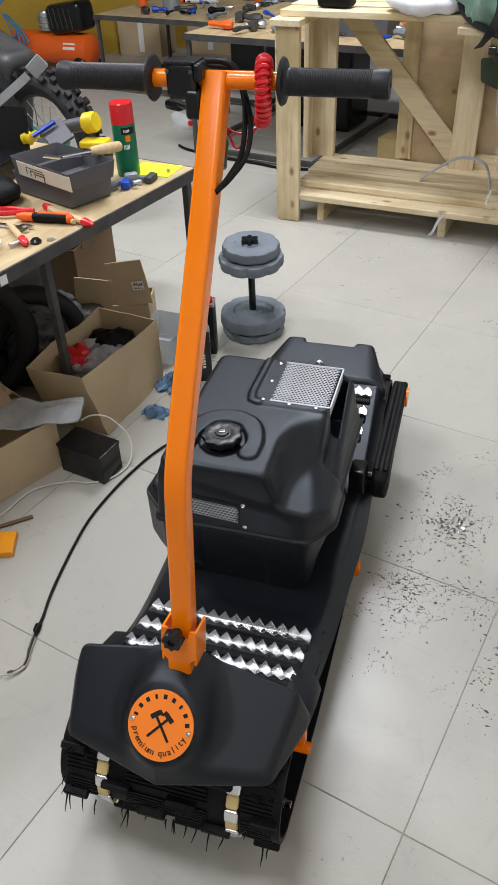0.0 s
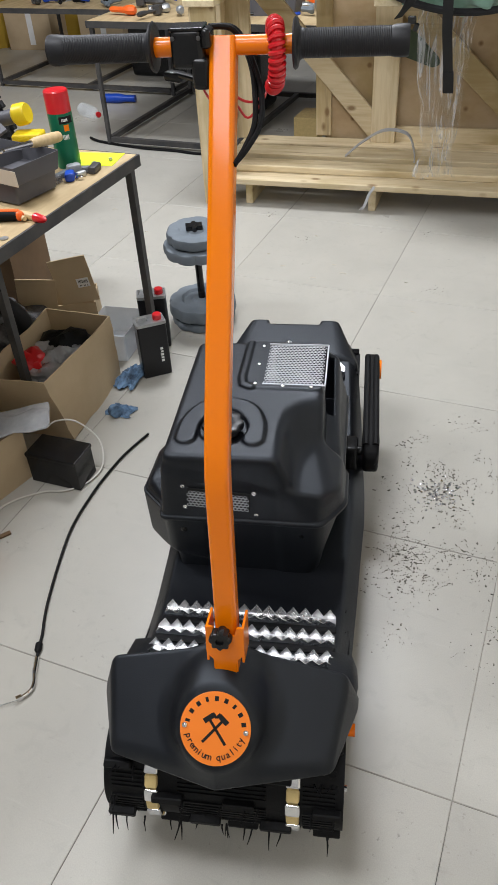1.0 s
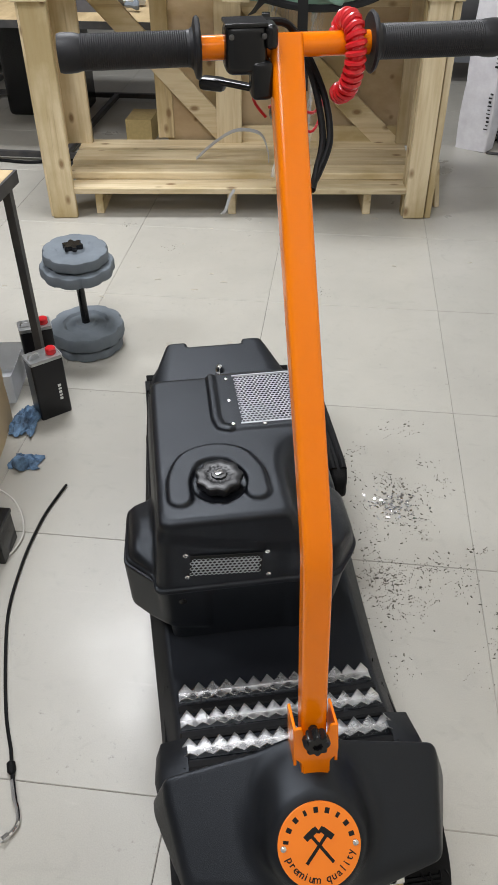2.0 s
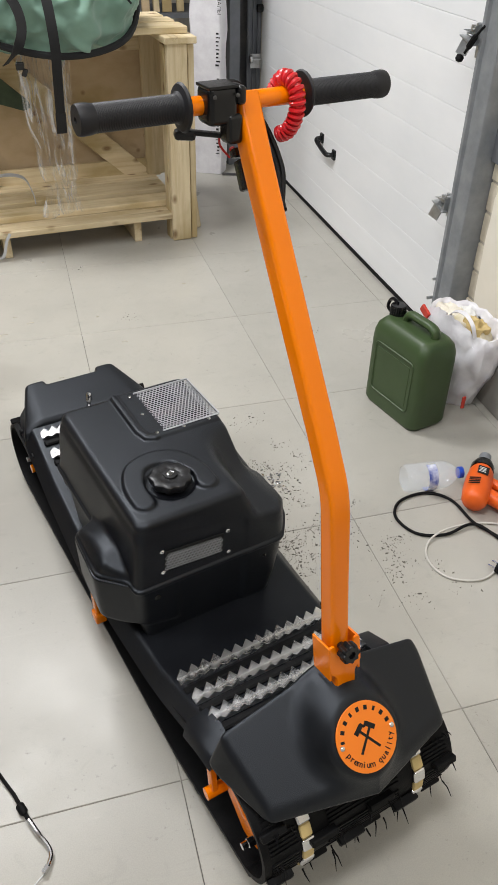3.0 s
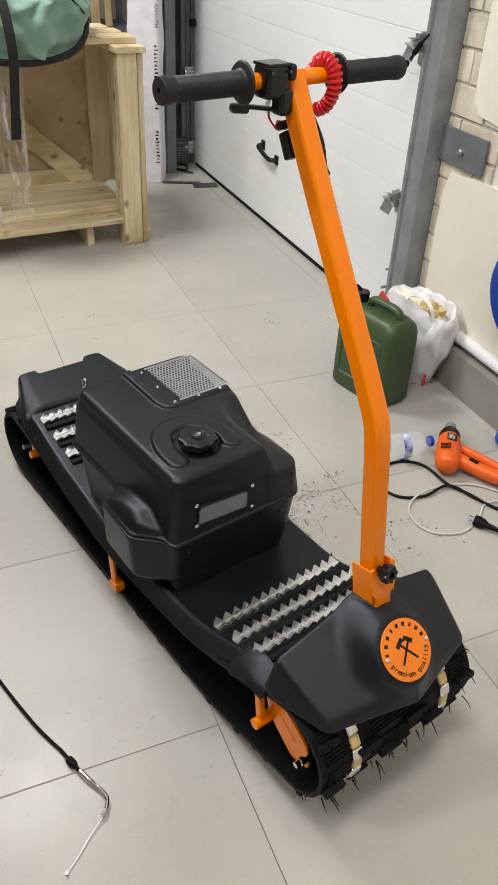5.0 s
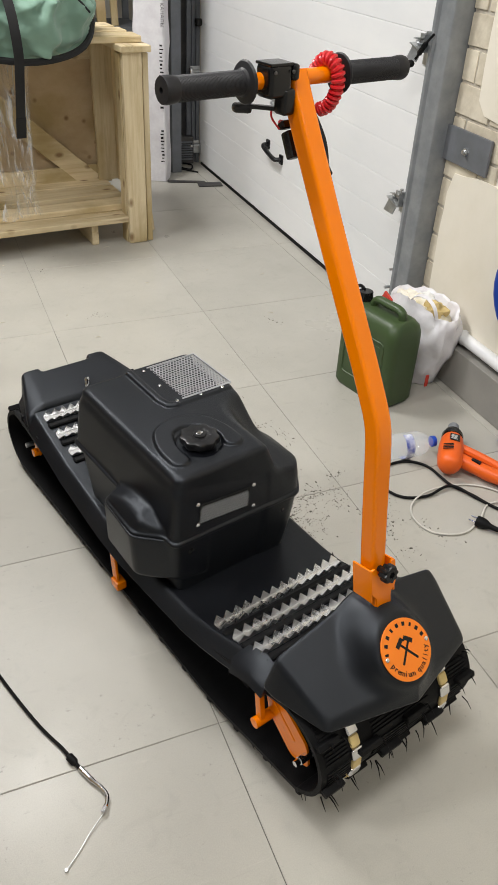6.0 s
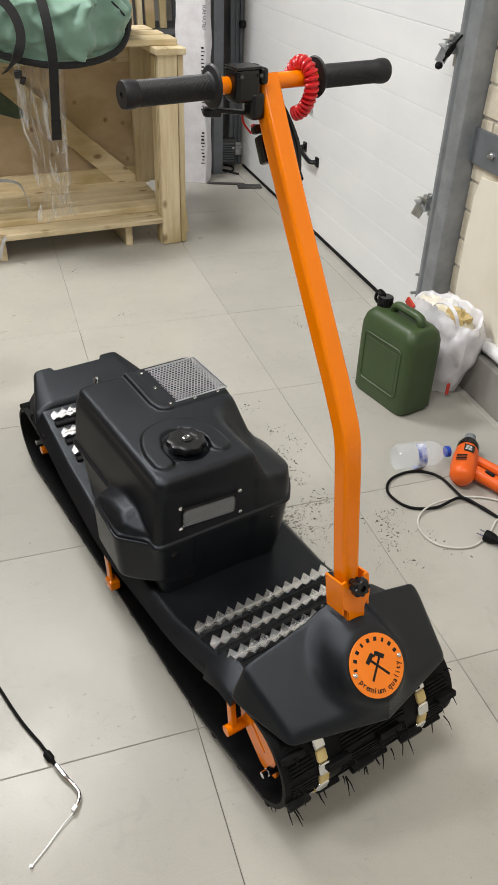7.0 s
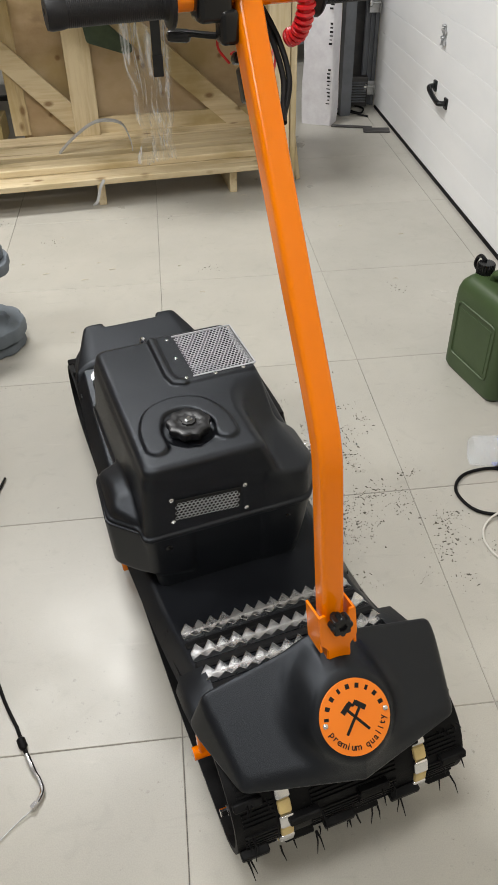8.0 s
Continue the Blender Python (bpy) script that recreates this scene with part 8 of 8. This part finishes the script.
sweep(bm, smooth_path([(-0.05, -0.06, 0.95), (-0.2, -0.10, 0.80), (-0.35, -0.06, 0.70), (-0.3, -0.12, 0.55)], 6), 0.008, 6)
sweep(bm, smooth_path([(-0.12, -0.06, 0.92), (-0.18, -0.12, 0.72), (-0.32, -0.10, 0.60), (-0.4, -0.12, 0.5)], 6), 0.006, 6)
part("wiring", bm, M_HOSE, bike)

# ---- crumbs of rubber and dirt on the floor ----
random.seed(33)
bm = bm_new()
clusters = [(0.41, 0.80, 0.05, 0.10, 190), (0.40, 0.54, 0.06, 0.05, 230), (0.45, 0.60, 0.04, 0.02, 90), (0.36, 0.95, 0.05, 0.05, 40), (0.44, 1.08, 0.04, 0.04, 18), (0.46, 0.42, 0.08, 0.08, 50), (0.72, 0.40, 0.10, 0.08, 60), (0.62, 0.50, 0.04, 0.05, 40), (0.2, 0.4, 0.9, 0.9, 60), (-0.2, 2.0, 0.8, 0.5, 30)]
for x, y, sx, sy, n in clusters:
    spots = [(random.gauss(x, sx), random.gauss(y, sy)) for k in range(max(4, n // 9))]
    for k in range(int(n * 2.0)):
        cx_, cy_ = random.choice(spots)
        px, py = random.gauss(cx_, 0.020), random.gauss(cy_, 0.020)
        if px > 1.2:
            continue
        ln = random.uniform(0.0007, 0.0022) if random.random() < 0.80 else random.uniform(0.0026, 0.0056)
        m = pose(px, py, 0.0009, 0, 0, random.uniform(0, 360))
        w = random.uniform(0.22, 0.65) * ln
        loft(bm, [[m @ Vector((ln * math.cos(a) * s * random.uniform(0.7, 1.2), w * math.sin(a) * s * random.uniform(0.7, 1.2), h)) for a in (0, 1.2, 2.4, 3.6, 4.8)] for s, h in ((1, -0.0006), (0.6, 0.0010))], cap0=False)
single("floor_crumbs", bm, M_DUST, Matrix(), "dark rubber crumbs and dirt scattered on the tiles", "dirt", kind="stuff")
bm = bm_new()
for k in range(26):
    px, py = random.gauss(-0.15, 0.7), random.gauss(1.95, 0.35)
    ln = random.uniform(0.004, 0.016)
    sweep(bm, smooth_path([(px, py, 0.001), (px + ln, py + ln * random.uniform(-0.5, 0.5), 0.003), (px + 2 * ln, py + ln * random.uniform(-1, 1), 0.001)], 3), 0.0012, 4)
single("wood_shavings", bm, M_CREAMTRAY, Matrix(), "pale wood shavings scattered on the tiles", "shavings", kind="stuff")

# Mirror-bright flakes added as the glints of a wet patch.
random.seed(71)
bm = bm_new()
for k in range(170):
    px, py = random.gauss(0.415, 0.030), random.gauss(0.80, 0.026)
    ln = random.uniform(0.0018, 0.0065)
    m = pose(px, py, 0.0012, random.uniform(-25, 25), random.uniform(-25, 25), random.uniform(0, 360))
    loft(bm, [[m @ Vector((ln * math.cos(a) * random.uniform(0.6, 1.2), 0.6 * ln * math.sin(a), h)) for a in (0, 1.5, 3.1, 4.6)] for h in (-0.0008, 0.0006)])
single("metal_flakes", bm, M_CHROME, Matrix(), "bright flakes standing in for glints of a wet patch on a tile", "flakes", kind="stuff")

# ---- floor tiles ----
TILE = 0.6
bm = bm_new()
h = TILE / 2 - 0.0007
loft(bm, [[Vector((sx * (h - i), sy * (h - i), z)) for sx, sy in ((-1, -1), (1, -1), (1, 1), (-1, 1))] for i, z in ((0.0, -0.009), (0.0, -0.0012), (0.0012, 0.0))], cap0=False)
tile_mesh = finish(bm, "tile", M_TILE, 20)
random.seed(5)
for ix in range(-10, 3):
    for iy in range(-5, 12):
        x, y = (ix + 0.5) * TILE, (iy + 0.5) * TILE
        if x - 0.3 > X1 or x + 0.3 < X0 or y + 0.3 < Y0 or y - 0.3 > Y1:
            continue
        ob = new("tile", tile_mesh)
        ob.parent = floor
        ob.matrix_local = pose(x, y, random.uniform(-0.0003, 0.0), random.uniform(-0.03, 0.03), random.uniform(-0.03, 0.03), random.uniform(-0.05, 0.05))
